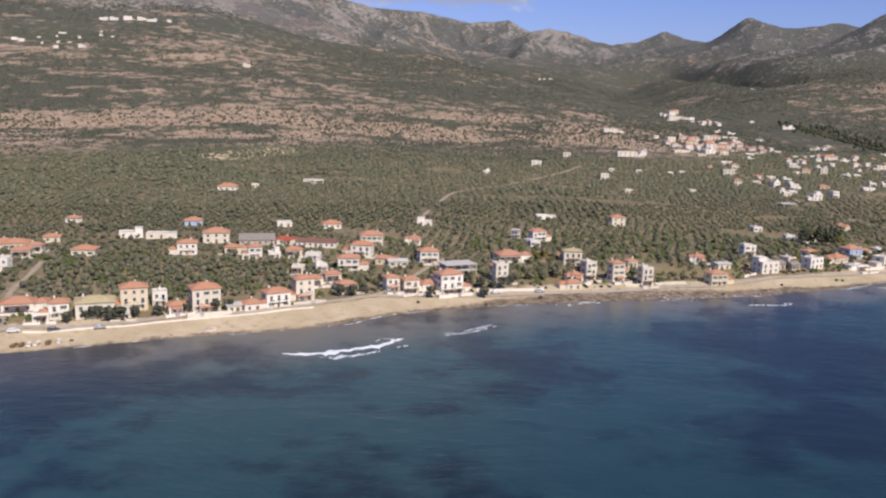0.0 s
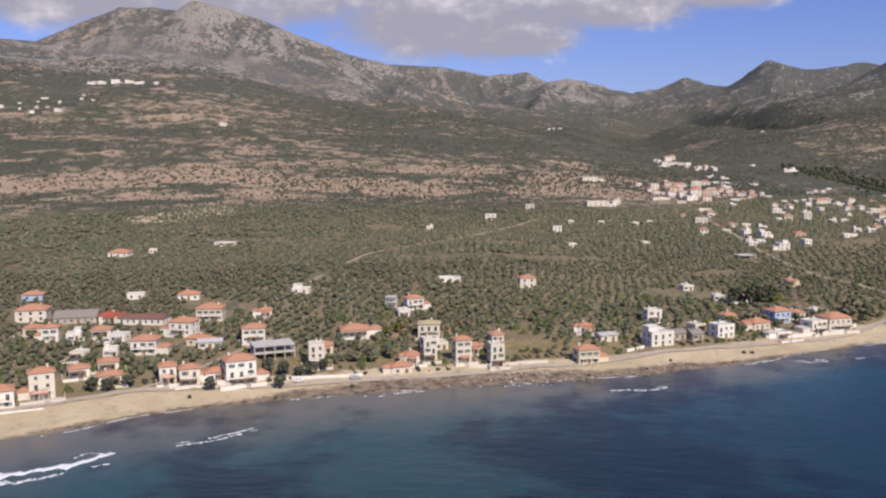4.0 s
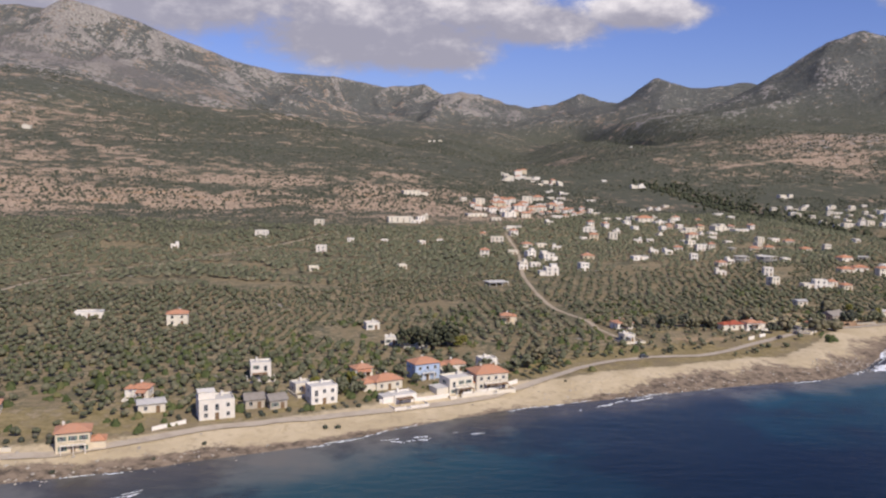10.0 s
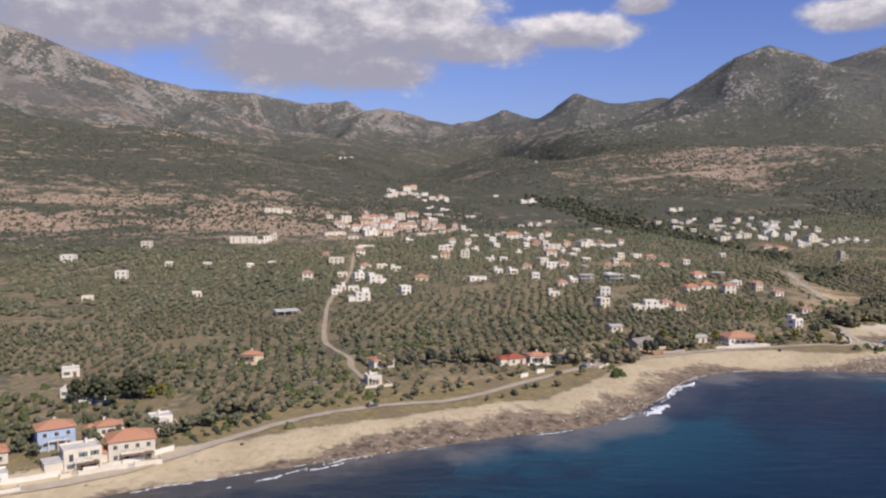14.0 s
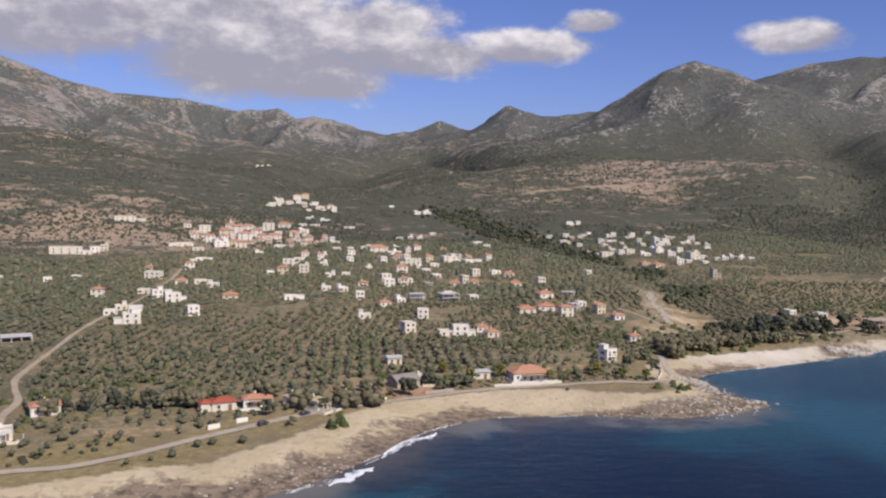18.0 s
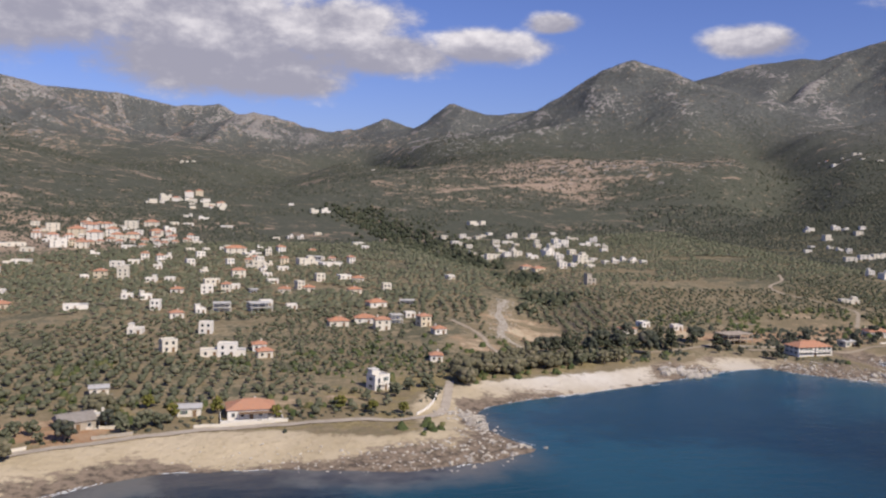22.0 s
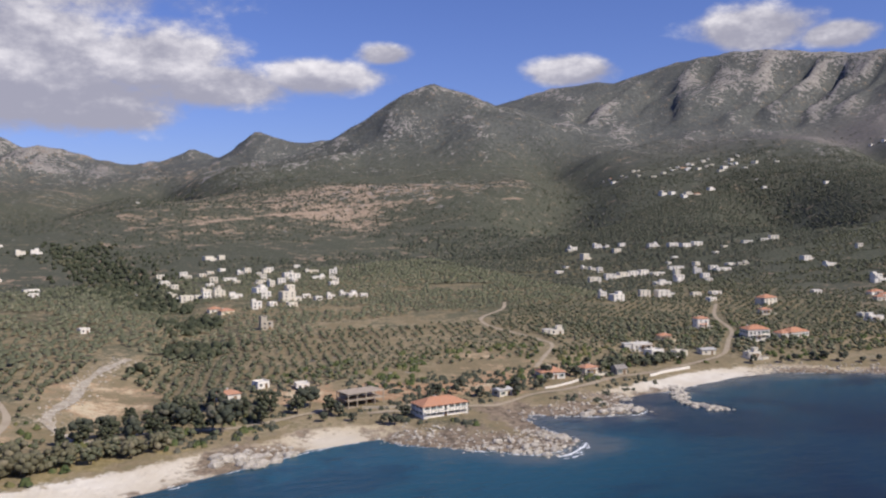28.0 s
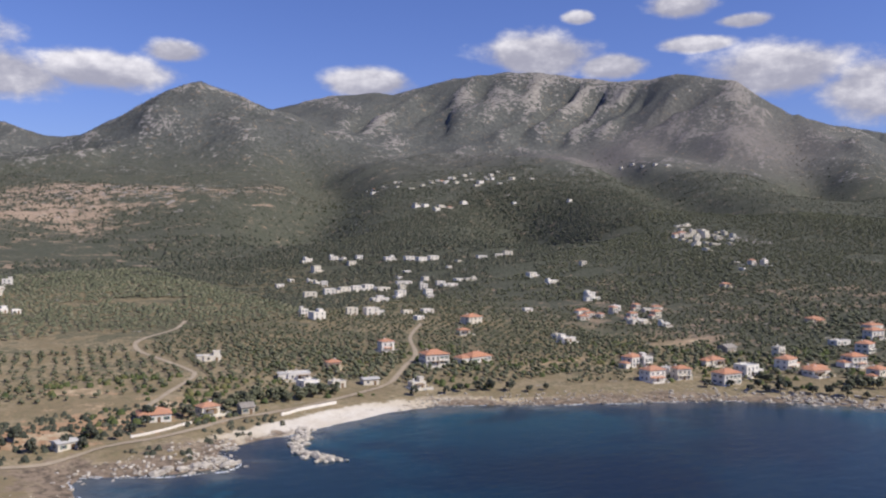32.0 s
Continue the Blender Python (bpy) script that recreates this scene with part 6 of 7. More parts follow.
def build_scrub():
    """Evergreen scrub on the slopes, thick in the gullies."""
    n = 220000
    u, v = NR.uniform(-650, 2300, n), 480 + 1500 * NR.uniform(0, 1, n) ** 1.7
    x, y = 0.952 * u - 0.307 * (v + 227), 0.307 * u + 0.952 * (v + 227)
    keep = fbm(x, y, 120, 3, 81) + 0.35 * (fbm(x, y, 26, 2, 83) - 0.5) > 0.40
    d, _, _ = line_distance(x, y, np.array(SCAR, float))
    keep &= d > 9
    for cx, cy, rx, ry in DIRT:
        ex, ey = 0.952 * (x - cx) + 0.307 * (y - cy), -0.307 * (x - cx) + 0.952 * (y - cy)
        keep &= ((ex / rx) ** 2 + (ey / ry) ** 2 > 0.5) | (NR.uniform(0, 1, n) < 0.75)
    x, y = x[keep][:76000], y[keep][:76000]
    ub, vb = NR.uniform(-500, 720, 9000), NR.normal(640, 70, 9000)
    x, y = np.r_[x, 0.952 * ub - 0.307 * (vb + 227)], np.r_[y, 0.307 * ub + 0.952 * (vb + 227)]
    n = 30000
    ur, vr = NR.uniform(1150, 2400, n), NR.uniform(-60, 560, n)
    xr, yr = 0.952 * ur - 0.307 * (vr + 227), 0.307 * ur + 0.952 * (vr + 227)
    sr, _ = shore(xr, yr)
    ok = (sr > 45) & (xr > 960) & (fbm(xr, yr, 70, 3, 85) > 0.56 - 0.18 * step_up(1300, 1500, ur))
    for h in HOUSES:
        if h[0] > 930:
            ok &= (xr - h[0]) ** 2 + (yr - h[1]) ** 2 > (0.6 * h[2] / PLAN + 2.5) ** 2
    x, y = np.r_[x, xr[ok]], np.r_[y, yr[ok]]
    z = height(x, y)
    far = np.clip(np.hypot(x, y) / 1400, 0.6, 1.25) * (1 - 0.35 * step_up(900, 1150, x))
    v = -0.307 * x + 0.952 * y - 227
    size = (0.6 + 1.7 * NR.uniform(0, 1, len(x)) ** 1.8) * far * (1 + 0.5 * np.exp(-((v - 655) / 80) ** 2))
    scrub = many_lumps("scrub", PLAN * np.stack([x, y, z], 1) + np.stack([0 * x, 0 * x, size * 0.35], 1), size, MOUND, "scrub", 0.36, 0.85)
    tagged(scrub, "dark evergreen scrub scattered over the slopes", "scrub", kind="stuff")
    # woods in the gully
    line = cubic([(*p, 0) for p in GULLY], 4)
    pick = line[NR.randint(0, len(line), 1700)]
    broad = 8 + 13 * step_up(820, 1050, pick[:, 1])
    x, y = pick[:, 0] + NR.normal(0, 1, 1700) * broad, pick[:, 1] + NR.normal(0, 1, 1700) * broad
    d, _, _ = line_distance(x, y, np.array(BED, float))
    keep = (d > 9) & (y > 600) & ((y > 900) | (value_noise(x / 25, y / 25, 8) > 0.60 - 0.16 * step_up(700, 900, y)))
    x, y = x[keep], y[keep]
    for g in GORGES:
        line = cubic([(*p, 0) for p in g], 6)
        pick = line[NR.randint(0, len(line), 300)]
        x, y = np.r_[x, pick[:, 0] + NR.normal(0, 26, 300)], np.r_[y, pick[:, 1] + NR.normal(0, 26, 300)]
    z = height(x, y)
    size = NR.uniform(1.0, 3.2, len(x)) * (1 - 0.35 * step_up(900, 1100, x))
    wood = many_lumps("gully_wood", PLAN * np.stack([x, y, z], 1) + np.stack([0 * x, 0 * x, size * 0.7], 1), size, BALL_1, "gully", 0.34, 0.95)
    tagged(wood, "dark band of trees following the dry stream", "wood", kind="stuff")
    # low bushes along the road and the beach edge
    line = cubic([(*p, 0) for p in ROAD], 3)
    n = 1500
    pick = line[NR.randint(20, len(line), n)]
    side = NR.choice([-1, 1], n, p=[0.02, 0.98]) * NR.uniform(3.4, 11, n)
    x, y = pick[:, 0] - 0.4 * side, pick[:, 1] + 0.9 * side
    keep = (value_noise(x / 9, y / 9, 14) > 0.52)
    for h in HOUSES:
        keep &= (x - h[0]) ** 2 + (y - h[1]) ** 2 > (0.6 * h[2] / PLAN + 1) ** 2
    x, y = x[keep], y[keep]
    z = height(x, y)
    size = NR.uniform(0.35, 1.15, len(x))
    bushes = many_lumps("roadside_bushes", PLAN * np.stack([x, y, z], 1) + np.stack([0 * x, 0 * x, size * 0.3], 1), size, BALL_1, "scrub", 0.36, 0.75)
    tagged(bushes, "low dark bushes and dry tufts along the shore road", "bushes", kind="stuff")


build_groves()
build_scrub()


def build_gardens():
    """Green garden bushes round the shore houses and on the headland field."""
    n = 15000
    u = NR.uniform(-220, 1250, n)
    v = NR.uniform(-60, 190, n) + 227
    x, y = 0.952 * u - 0.307 * v, 0.307 * u + 0.952 * v
    s, _ = shore(x, y)
    thick = 0.52 - 0.16 * np.exp(-((u - 110) / 190) ** 2) - 0.10 * np.exp(-((u - 1160) / 120) ** 2) + 0.12 * np.exp(-((x - 525) / 45) ** 2 - ((y - 560) / 50) ** 2)
    keep = (s > 17) & (s < 120) & (fbm(x, y, 26, 3, 55) > thick)
    for line, wide in [(ROAD, 4)] + [(lane, 2.6) for lane in LANES] + [(BED, 5)]:
        d, _, _ = line_distance(x, y, np.array(line, float))
        keep &= d > wide
    for h in HOUSES:
        a, b, w = h[0], h[1], h[2] / PLAN
        keep &= (x - a) ** 2 + (y - b) ** 2 > (0.62 * w + 1) ** 2
        f = (x - a) * 0.307 - (y - b) * 0.952
        keep &= ~((np.abs((x - a) * 0.952 + (y - b) * 0.307) < 0.4 * w) & (f > 0) & (f < 6))
    x, y = x[keep], y[keep]
    z = height(x, y)
    size = NR.uniform(0.6, 1.9, len(x))
    c = PLAN * np.stack([x, y, z], 1) + np.stack([0 * x, 0 * x, size * 0.45], 1)
    bushes = many_lumps("garden_bushes", np.concatenate([c, c + NR.uniform(-0.7, 0.7, c.shape) * size[:, None]]), np.r_[size, size * 0.7], MOUND, "garden", 0.36, 0.85)
    tagged(bushes, "green bushes and shrubs round the shore houses", "bushes", kind="stuff")


build_gardens()


def build_headland_bushes():
    """Low dark bushes on the bare field and the rocks of the headland."""
    n = 2600
    x, y = NR.uniform(560, 745, n), NR.uniform(525, 615, n)
    s, _ = shore(x, y)
    keep = (s > 6) & (fbm(x, y, 15, 3, 71) > 0.54 + 0.10 * (s < 14))
    for line, wide in [(lane, 2.4) for lane in LANES] + [(BED, 5)]:
        d, _, _ = line_distance(x, y, np.array(line, float))
        keep &= d > wide
    for h in HOUSES:
        keep &= (x - h[0]) ** 2 + (y - h[1]) ** 2 > (0.62 * h[2] / PLAN + 1) ** 2
    x, y = x[keep], y[keep]
    size = NR.uniform(0.4, 1.5, len(x))
    c = PLAN * np.stack([x, y, height(x, y)], 1) + np.stack([0 * x, 0 * x, size * 0.35], 1)
    bushes = many_lumps("headland_bushes", c, size, MOUND, "scrub", 0.36, 0.85)
    tagged(bushes, "low dark bushes on the bare headland field", "bushes", kind="stuff")


build_headland_bushes()

PINES = [(191.5, 414.5), (194.7, 421), (198.6, 420.2), (201.6, 419.3), (195.6, 412.1), (187.6, 418.9), (184.7, 416.6), (189.6, 423.4), (197.7, 426.2), (203.5, 421.7)]
GROVE = [(543.1, 585), (541.8, 567.1), (550.7, 581.7), (549.6, 563.5), (555.4, 570.1), (557.4, 563.1), (563.7, 569.2), (536.2, 569.3), (568.5, 563.6), (579.3, 572.7), (593.4, 580.1), (600.7, 574.7), (576.5, 588.7), (591.8, 588.3), (544.1, 574.3), (559.6, 578.8),
         (567.5, 576.7), (584.5, 581.4), (535.5, 582.8), (550.2, 592.7), (565.1, 590.3), (606.5, 581.3), (530.5, 576.9), (587.5, 568.2), (574.3, 561.6), (610.6, 571.8)]
TAMARISKS = [(487.6, 519.6), (491.7, 529.2), (496.4, 532.3), (502.6, 533.3), (506.7, 532.4), (516.7, 540.9), (521.7, 540.8), (525.5, 542.3), (548.4, 547.7), (555.4, 550.2), (501.5, 541.9), (485.7, 525), (519.6, 549.3), (510.7, 538.4), (493.9, 538.8), (499, 548.3), (507.5, 545.2),
             (531.5, 546.5), (540.4, 550.6), (488.8, 535.4), (491.9, 545.8), (513.8, 548)]
for k, (x, y) in enumerate(PINES):
    plant("pine_tree", x, y, 0.95)
for k, (x, y) in enumerate(GROVE):
    plant("pine_tree" if k % 3 else "garden_tree", x, y, 0.85 if k % 3 else 2.3)
for x, y in TAMARISKS:
    plant("tamarisk_tree", x, y, 1.4)
for x, y in [(206.6, 423.3), (204.6, 419.3), (408.6, 490), (424.1, 484.3), (442.3, 489.5), (459.7, 486.5), (451.1, 486.4), (389.6, 496.9), (397.4, 486.2), (40.7, 346.7), (44.6, 351.2), (160.1, 364.8), (169.8, 369.2)]:
    plant("yellow_tree", x, y, 0.8)
for x, y in [(66.3, 363.1), (69.2, 359.5), (71.1, 358.7), (73, 361.6), (60.4, 362.3), (51.5, 368.9), (13.7, 386.7), (258.4, 1013.7), (261.3, 1019.7), (266.3, 1016), (270.6, 1013.4), (275.6, 1006.4), (255.4, 1002.4), (263.3, 1009.2), (268.7, 1005.7),
             (1113.3, 665.3), (1111.6, 654.4), (1101.9, 636.1), (1110, 624), (1106.5, 614.2), (1116.8, 612.2), (1107.7, 599.1), (1135.8, 700.3), (1164.1, 748.3), (1105.9, 688.1), (1078.4, 613), (1155.3, 677), (1094.7, 648), (1120.9, 646.9), (1091.4, 628.8), (1128.1, 667.2)]:
    plant("cypress_tree", x, y, 1.0)
for x, y in [(-104.8, 235.1), (-101.9, 236.2), (-98.5, 236), (-95.6, 237.1), (-109.2, 232), (-92.1, 240.1), (-86.2, 243), (-70.4, 250.4), (-66.5, 252.2), (-78.3, 247.5), (-3, 281.8), (15.8, 287.3), (23.3, 296.7), (19.7, 295.8), (14.8, 295.8), (10.2, 295.6), (26.2, 301.2), (-30.3, 275.3), (-26.5, 279.9), (-34.2, 274.4)] + [
             (623.5, 556.3), (626.6, 553.6), (615.3, 560.9), (676.1, 574.1), (679.7, 570.1), (702.7, 585.5), (667.7, 574.4), (641.1, 566.6), (820.6, 581.9), (827, 580.6), (833.7, 577.3), (838.4, 575.1), (844.4, 570.1), (807.3, 585.7), (850.3, 565.1), (857.7, 562.6), (691, 574.9), (696.8, 580.6), (660.9, 581), (665.5, 587.2), (649.1, 576.6), (653.2, 580.8), (684.8, 579.5), (706.1, 593.3), (712.9, 598.9), (718.8, 590.6), (743.2, 603.1), (735.9, 608.8), (612.4, 567.2), (606.3, 563.1), (632.5, 559.3), (928.9, 514.5), (932.8, 509.5), (937.6, 506), (941.4, 501), (945.2, 496), (949, 490.9), (935.1, 514.6), (942.7, 505.6), (952, 485), (955.8, 479), (927.5, 522.8), (919.1, 528.3)]:
    plant("garden_tree", x, y, RT.uniform(0.9, 1.5))

for x, y in [(294, 457), (299, 458), (304, 458), (310, 458), (290, 457), (283, 456), (274, 454), (278, 455), (317, 458), (331, 468), (378, 492), (382, 481), (347, 454), (354, 456), (362, 458), (341, 456), (332, 449), (230, 403), (236, 403), (374, 469)]:
    plant("garden_tree" if RT.random() < 0.6 else "tamarisk_tree", x, y, RT.uniform(1.1, 1.7))

# ---------- roads, walls, rocks, surf ----------
def ribbon(name, line, wide, mat, lift=0.12, step=2.5, label="", category="road", edge=0.0):
    """A strip laid over the ground along a line of the plan."""
    p = cubic([(*q, 0) for q in line], step)[:, :2]
    t = np.gradient(p, axis=0)
    t /= np.linalg.norm(t, axis=1)[:, None] + 1e-9
    side = np.stack([-t[:, 1], t[:, 0]], 1)
    k = np.linspace(-0.5, 0.5, 5)
    w = wide / PLAN * (1 + edge * (value_noise(p[:, 0] / 9, p[:, 1] / 9, 3) - 0.5))
    g = p[:, None] + side[:, None] * (k[None, :, None] * w[:, None, None])
    z = height(g[..., 0], g[..., 1]) * PLAN
    mid = z.mean(1, keepdims=True)
    z = np.maximum(z, 0.65 * z + 0.35 * mid) + lift
    v = np.concatenate([g * PLAN, z[..., None]], 2).reshape(-1, 3)
    n = len(p)
    i = (np.arange(n - 1)[:, None] * 5 + np.arange(4)[None]).ravel()
    ob = mesh_object(name, v, np.stack([i, i + 5, i + 6, i + 1], 1), mat, smooth=True)
    return tagged(ob, label, category, kind="structure")


ribbon("road", ROAD, 3.3, "asphalt", 0.22, label="narrow worn asphalt road along the shore")
for lane in LANES:
    ribbon("track", lane, 2.5, "track", 0.2, label="pale dirt lane between the groves", category="track", edge=0.5)
ribbon("riverbed", BED, 4.2, "riverbed", 0.25, label="pale dry stream bed of gravel and boulders", category="stream bed", edge=1.0)

line = cubic([(*q, 0) for q in BED], 1.0)
p = line[NR.randint(0, len(line), 420)] + np.c_[NR.normal(0, 2.6, (420, 2)), np.zeros(420)]
stones = many_lumps("stream_boulders", PLAN * np.c_[p[:, :2], height(p[:, 0], p[:, 1])] + (0, 0, 0.2), 0.25 + 0.75 * NR.uniform(0, 1, 420) ** 2, MOUND, "riverbed", 0.4, 0.6)
tagged(stones, "pale rounded boulders of the dry stream", "boulders", kind="stuff")


def build_wall(line, tall, thick, mat, text):
    p = cubic([(*q, 0) for q in line], 2.0)[:, :2]
    z = height(p[:, 0], p[:, 1]) * PLAN
    t = np.gradient(p, axis=0)
    t /= np.linalg.norm(t, axis=1)[:, None] + 1e-9
    side = np.stack([-t[:, 1], t[:, 0]], 1) * thick / 2 / PLAN
    a, b = (p + side) * PLAN, (p - side) * PLAN
    ring = np.stack([np.c_[a, z - 0.4], np.c_[a, z + tall], np.c_[b, z + tall], np.c_[b, z - 0.4]], 1)
    n = len(p)
    i = np.arange(n - 1)[:, None] * 4
    f = np.concatenate([np.concatenate([i + k, i + 4 + k, i + 4 + (k + 1) % 4, i + (k + 1) % 4], 1) for k in range(4)])
    f = np.concatenate([f, [[0, 1, 2, 3]], [[4 * n - 1, 4 * n - 2, 4 * n - 3, 4 * n - 4]]])
    return tagged(mesh_object("garden_wall", ring.reshape(-1, 3), f, mat), text, "wall", "walls along the shore road")


WHITE_WALL, STONE_WALL = "low white-painted wall along the shore road", "low rubble stone wall beside the road"
for line, tall, mat in (([(-117.8, 223.2), (-100.3, 230.6), (-77.2, 242), (-56.8, 251.8), (-41.2, 260.9)], 0.5, "white"), ([(-14.8, 280.9), (-3, 284.2), (4.8, 287.1)], 0.9, "white"), ([(13.2, 292.4), (26.2, 295.1), (38.8, 298.6)], 1.0, "white"),
                        ([(71.2, 308.3), (85, 312.8), (96.6, 316.6)], 1.1, "cream"), ([(124.2, 329.2), (131, 334.8)], 1.1, "white"), ([(178.7, 354), (188.4, 357), (198.4, 361.6)], 1.3, "white"), ([(202.5, 363.2), (210.3, 367.6), (219.8, 375.1)], 1.4, "white"),
                        ([(317.1, 435.9), (320, 437.8)], 1.5, "white"), ([(323.9, 441.8), (326.8, 443.3)], 1.4, "white"), ([(345.8, 456.7), (357.6, 460.5), (366.6, 464.7)], 0.9, "cream"), ([(403.2, 477.5), (415, 478.9), (427.3, 481.1)], 1.0, "cream"),
                        ([(463.3, 484.3), (469.6, 495.2), (474.5, 508.7)], 0.9, "white"), ([(694.8, 575), (704.7, 578.3), (717, 583.7)], 0.9, "white"), ([(747.2, 580.3), (759.6, 583.9), (773, 586.8)], 1.2, "white"), ([(379.5, 471.7), (389, 473.8)], 1.0, "stone"), ([(622.6, 573.8), (634.7, 569.8), (646.3, 569.9)], 0.9, "stone")):
    build_wall(line, tall, 0.35, mat, WHITE_WALL if mat != "stone" else STONE_WALL)


def rock_field(name, spots, text):
    """Boulders and ledges along the water; spots: x, y, spread, count, size in plan units and metres."""
    c, r = [], []
    for x, y, spread, count, size in spots:
        px, py = x + NR.normal(0, spread, count), y + NR.normal(0, spread * 0.7, count)
        s, _ = shore(px, py)
        ok = (s < 14) & (s > -4)
        px, py = px[ok], py[ok]
        z = np.maximum(height(px, py) * PLAN, -0.3)
        q = size * NR.uniform(0.4, 1.3, len(px))
        c.append(np.stack([px * PLAN, py * PLAN, z + 0.1 * q], 1))
        r.append(q)
    return tagged(many_lumps(name, np.concatenate(c), np.concatenate(r), BALL_1, "rock", 0.42, 0.55), text, "rocks", kind="stuff")


HEADLANDS = [(469.9, 455.5, 11, 200, 0.6), (480, 490, 5, 80, 0.8), (482, 476.1, 4, 50, 0.7), (449.7, 450.5, 12, 160, 0.45), (419.1, 453.3, 12, 120, 0.4), (585.5, 543.9, 5, 50, 0.8),
             (640.8, 526.1, 9, 230, 0.55), (656.6, 513.7, 7, 260, 0.65), (665.8, 528.2, 5, 120, 0.6), (628.5, 541.2, 6, 100, 0.7), (695.9, 547.3, 12, 220, 0.75), (713.1, 545.1, 7, 140, 0.8), (719.3, 560.7, 4, 50, 0.7)]
rock_field("headland_rocks", HEADLANDS, "rough grey-brown boulders along the headlands")


def boulder(x, y, size):
    """A single large boulder."""
    z = max(float(height(np.array([x]), np.array([y]))[0]) * PLAN, -0.2)
    ob = many_lumps("boulder", np.array([[0, 0, size * 0.12]]), [size], BALL_2, "rock", 0.16, NR.uniform(0.5, 0.8))
    ob.matrix_basis = Matrix.LocRotScale((x * PLAN, y * PLAN, z), Euler((NR.uniform(-0.2, 0.2), NR.uniform(-0.2, 0.2), 0)), (NR.uniform(0.9, 1.6), 1, 1))
    return tagged(ob, "large weathered boulder at the water's edge", "boulder", "boulders of the headlands")


for x, y, spread, count, size in [(570.2, 539.1, 4, 9, 2.4), (577.2, 537.2, 4, 12, 2.2), (583.2, 541.2, 3, 8, 1.8), (480.8, 489.2, 3, 14, 1.5), (481.8, 480.4, 2.5, 8, 1.4), (654.6, 512.6, 6, 18, 1.4), (641.6, 522.6, 7, 16, 1.4), (666.6, 521.7, 3, 10, 1.4), (712.7, 542.5, 6, 16, 1.6), (698.5, 542.5, 7, 14, 1.5), (718.7, 557.7, 2.5, 6, 1.3), (483.9, 457.8, 4, 10, 1.0)]:
    for _ in range(count):
        px, py = x + NR.normal(0, spread), y + NR.normal(0, spread * 0.6)
        gap = float(shore(np.array([px]), np.array([py]))[0][0])
        if -2.5 < gap < 9:
            boulder(px, py, size * NR.uniform(0.6, 1.25))
rock_field("shore_ledges", [(90.9, 301.8, 14, 220, 0.6), (130, 312, 14, 120, 0.5), (300.4, 387, 22, 260, 0.45), (344.7, 406.5, 10, 160, 0.5), (250, 370.3, 16, 120, 0.4), (840.1, 557.8, 14, 200, 0.8), (869.7, 539.9, 14, 200, 0.7), (904.1, 520.2, 14, 220, 0.9), (933.6, 490.5, 12, 260, 1.3), (953.3, 462.9, 12, 240, 1.4), (810.5, 577.6, 6, 90, 0.7)], "dark wet rock ledges at the water's edge")


def build_reef():
    line = cubic([(749, 568.3, 0), (745, 560.2, 0), (737, 550.1, 0), (735, 541, 0), (736, 533.2, 0), (741, 526.1, 0)], 1.0)
    p = line[NR.randint(0, len(line), 90)] + np.c_[NR.normal(0, 1.4, (90, 2)), np.zeros(90)]
    size = NR.uniform(0.7, 2.0, 90)
    reef = many_lumps("reef", np.c_[p[:, :2] * PLAN, 0.15 * size], size, BALL_1, "rock", 0.4, 0.6)
    tagged(reef, "narrow spit of dark rocks breaking the water off the beach", "reef")


build_reef()


def surf(name, line, wide, seed, gap=0.5, text="thin broken line of white surf at the shore", strands=2, mat="foam"):
    """Foam: ragged strands on the water, broken by a noise along the line."""
    p = cubic([(*q, 0) for q in line], 0.6)[:, :2]
    t = np.gradient(p, axis=0)
    t /= np.linalg.norm(t, axis=1)[:, None] + 1e-9
    side = np.stack([t[:, 1], -t[:, 0]], 1)
    run = np.cumsum(np.r_[0, np.linalg.norm(np.diff(p, axis=0), axis=1)])
    ends = np.clip(np.minimum(run, run[-1] - run) / (0.25 * run[-1] + 1e-9), 0, 1) ** 0.7
    verts, faces, count = [], [], 0
    for strand in range(strands):
        q = seed + 50 * strand
        a = (fbm(run, run * 0 + q, 16, 3, q) - gap) * 5
        b = (fbm(run, run * 0 + 2 * q, 3.5, 2, q + 3) - (0.36 if mat == "foam" else 0.1)) * 5
        w = np.clip(a, 0, 1) * np.clip(b, 0, 1) * ends * wide * (0.35 + 0.9 * fbm(run, run * 0, 1.8, 2, q + 5)) / PLAN
        shift = ((fbm(run, run * 0 + 3, 11, 3, q + 9) - 0.5) * 3.0 * wide + strand * wide * 1.3) / PLAN
        k = np.linspace(0, 1, 4)
        ragged = np.stack([fbm(run, run * 0 + 7 * j, 1.2, 2, q + 20 + j) for j in range(4)], 1) - 0.5
        off = shift[:, None] + (k[None] + 0.8 * ragged) * w[:, None]
        g = p[:, None] + side[:, None] * off[..., None]
        z = 0.10 + 0.16 * np.sin(np.pi * k)[None] * (w[:, None] > 0.02) + 0.01 * strand + 0 * off
        i = (np.arange(len(p) - 1)[:, None] * 4 + np.arange(3)[None]).ravel()
        i = i[(w[i // 4] > 0.05) & (w[np.minimum(i // 4 + 1, len(w) - 1)] > 0.05)] + count
        verts.append(np.concatenate([g * PLAN, z[..., None]], 2).reshape(-1, 3))
        faces.append(np.stack([i, i + 4, i + 5, i + 1], 1)[:, ::-1])
        count += 4 * len(p)
    ob = mesh_object(name, np.concatenate(verts), np.concatenate(faces), mat, smooth=True)
    return tagged(ob, text, "surf", kind="stuff")


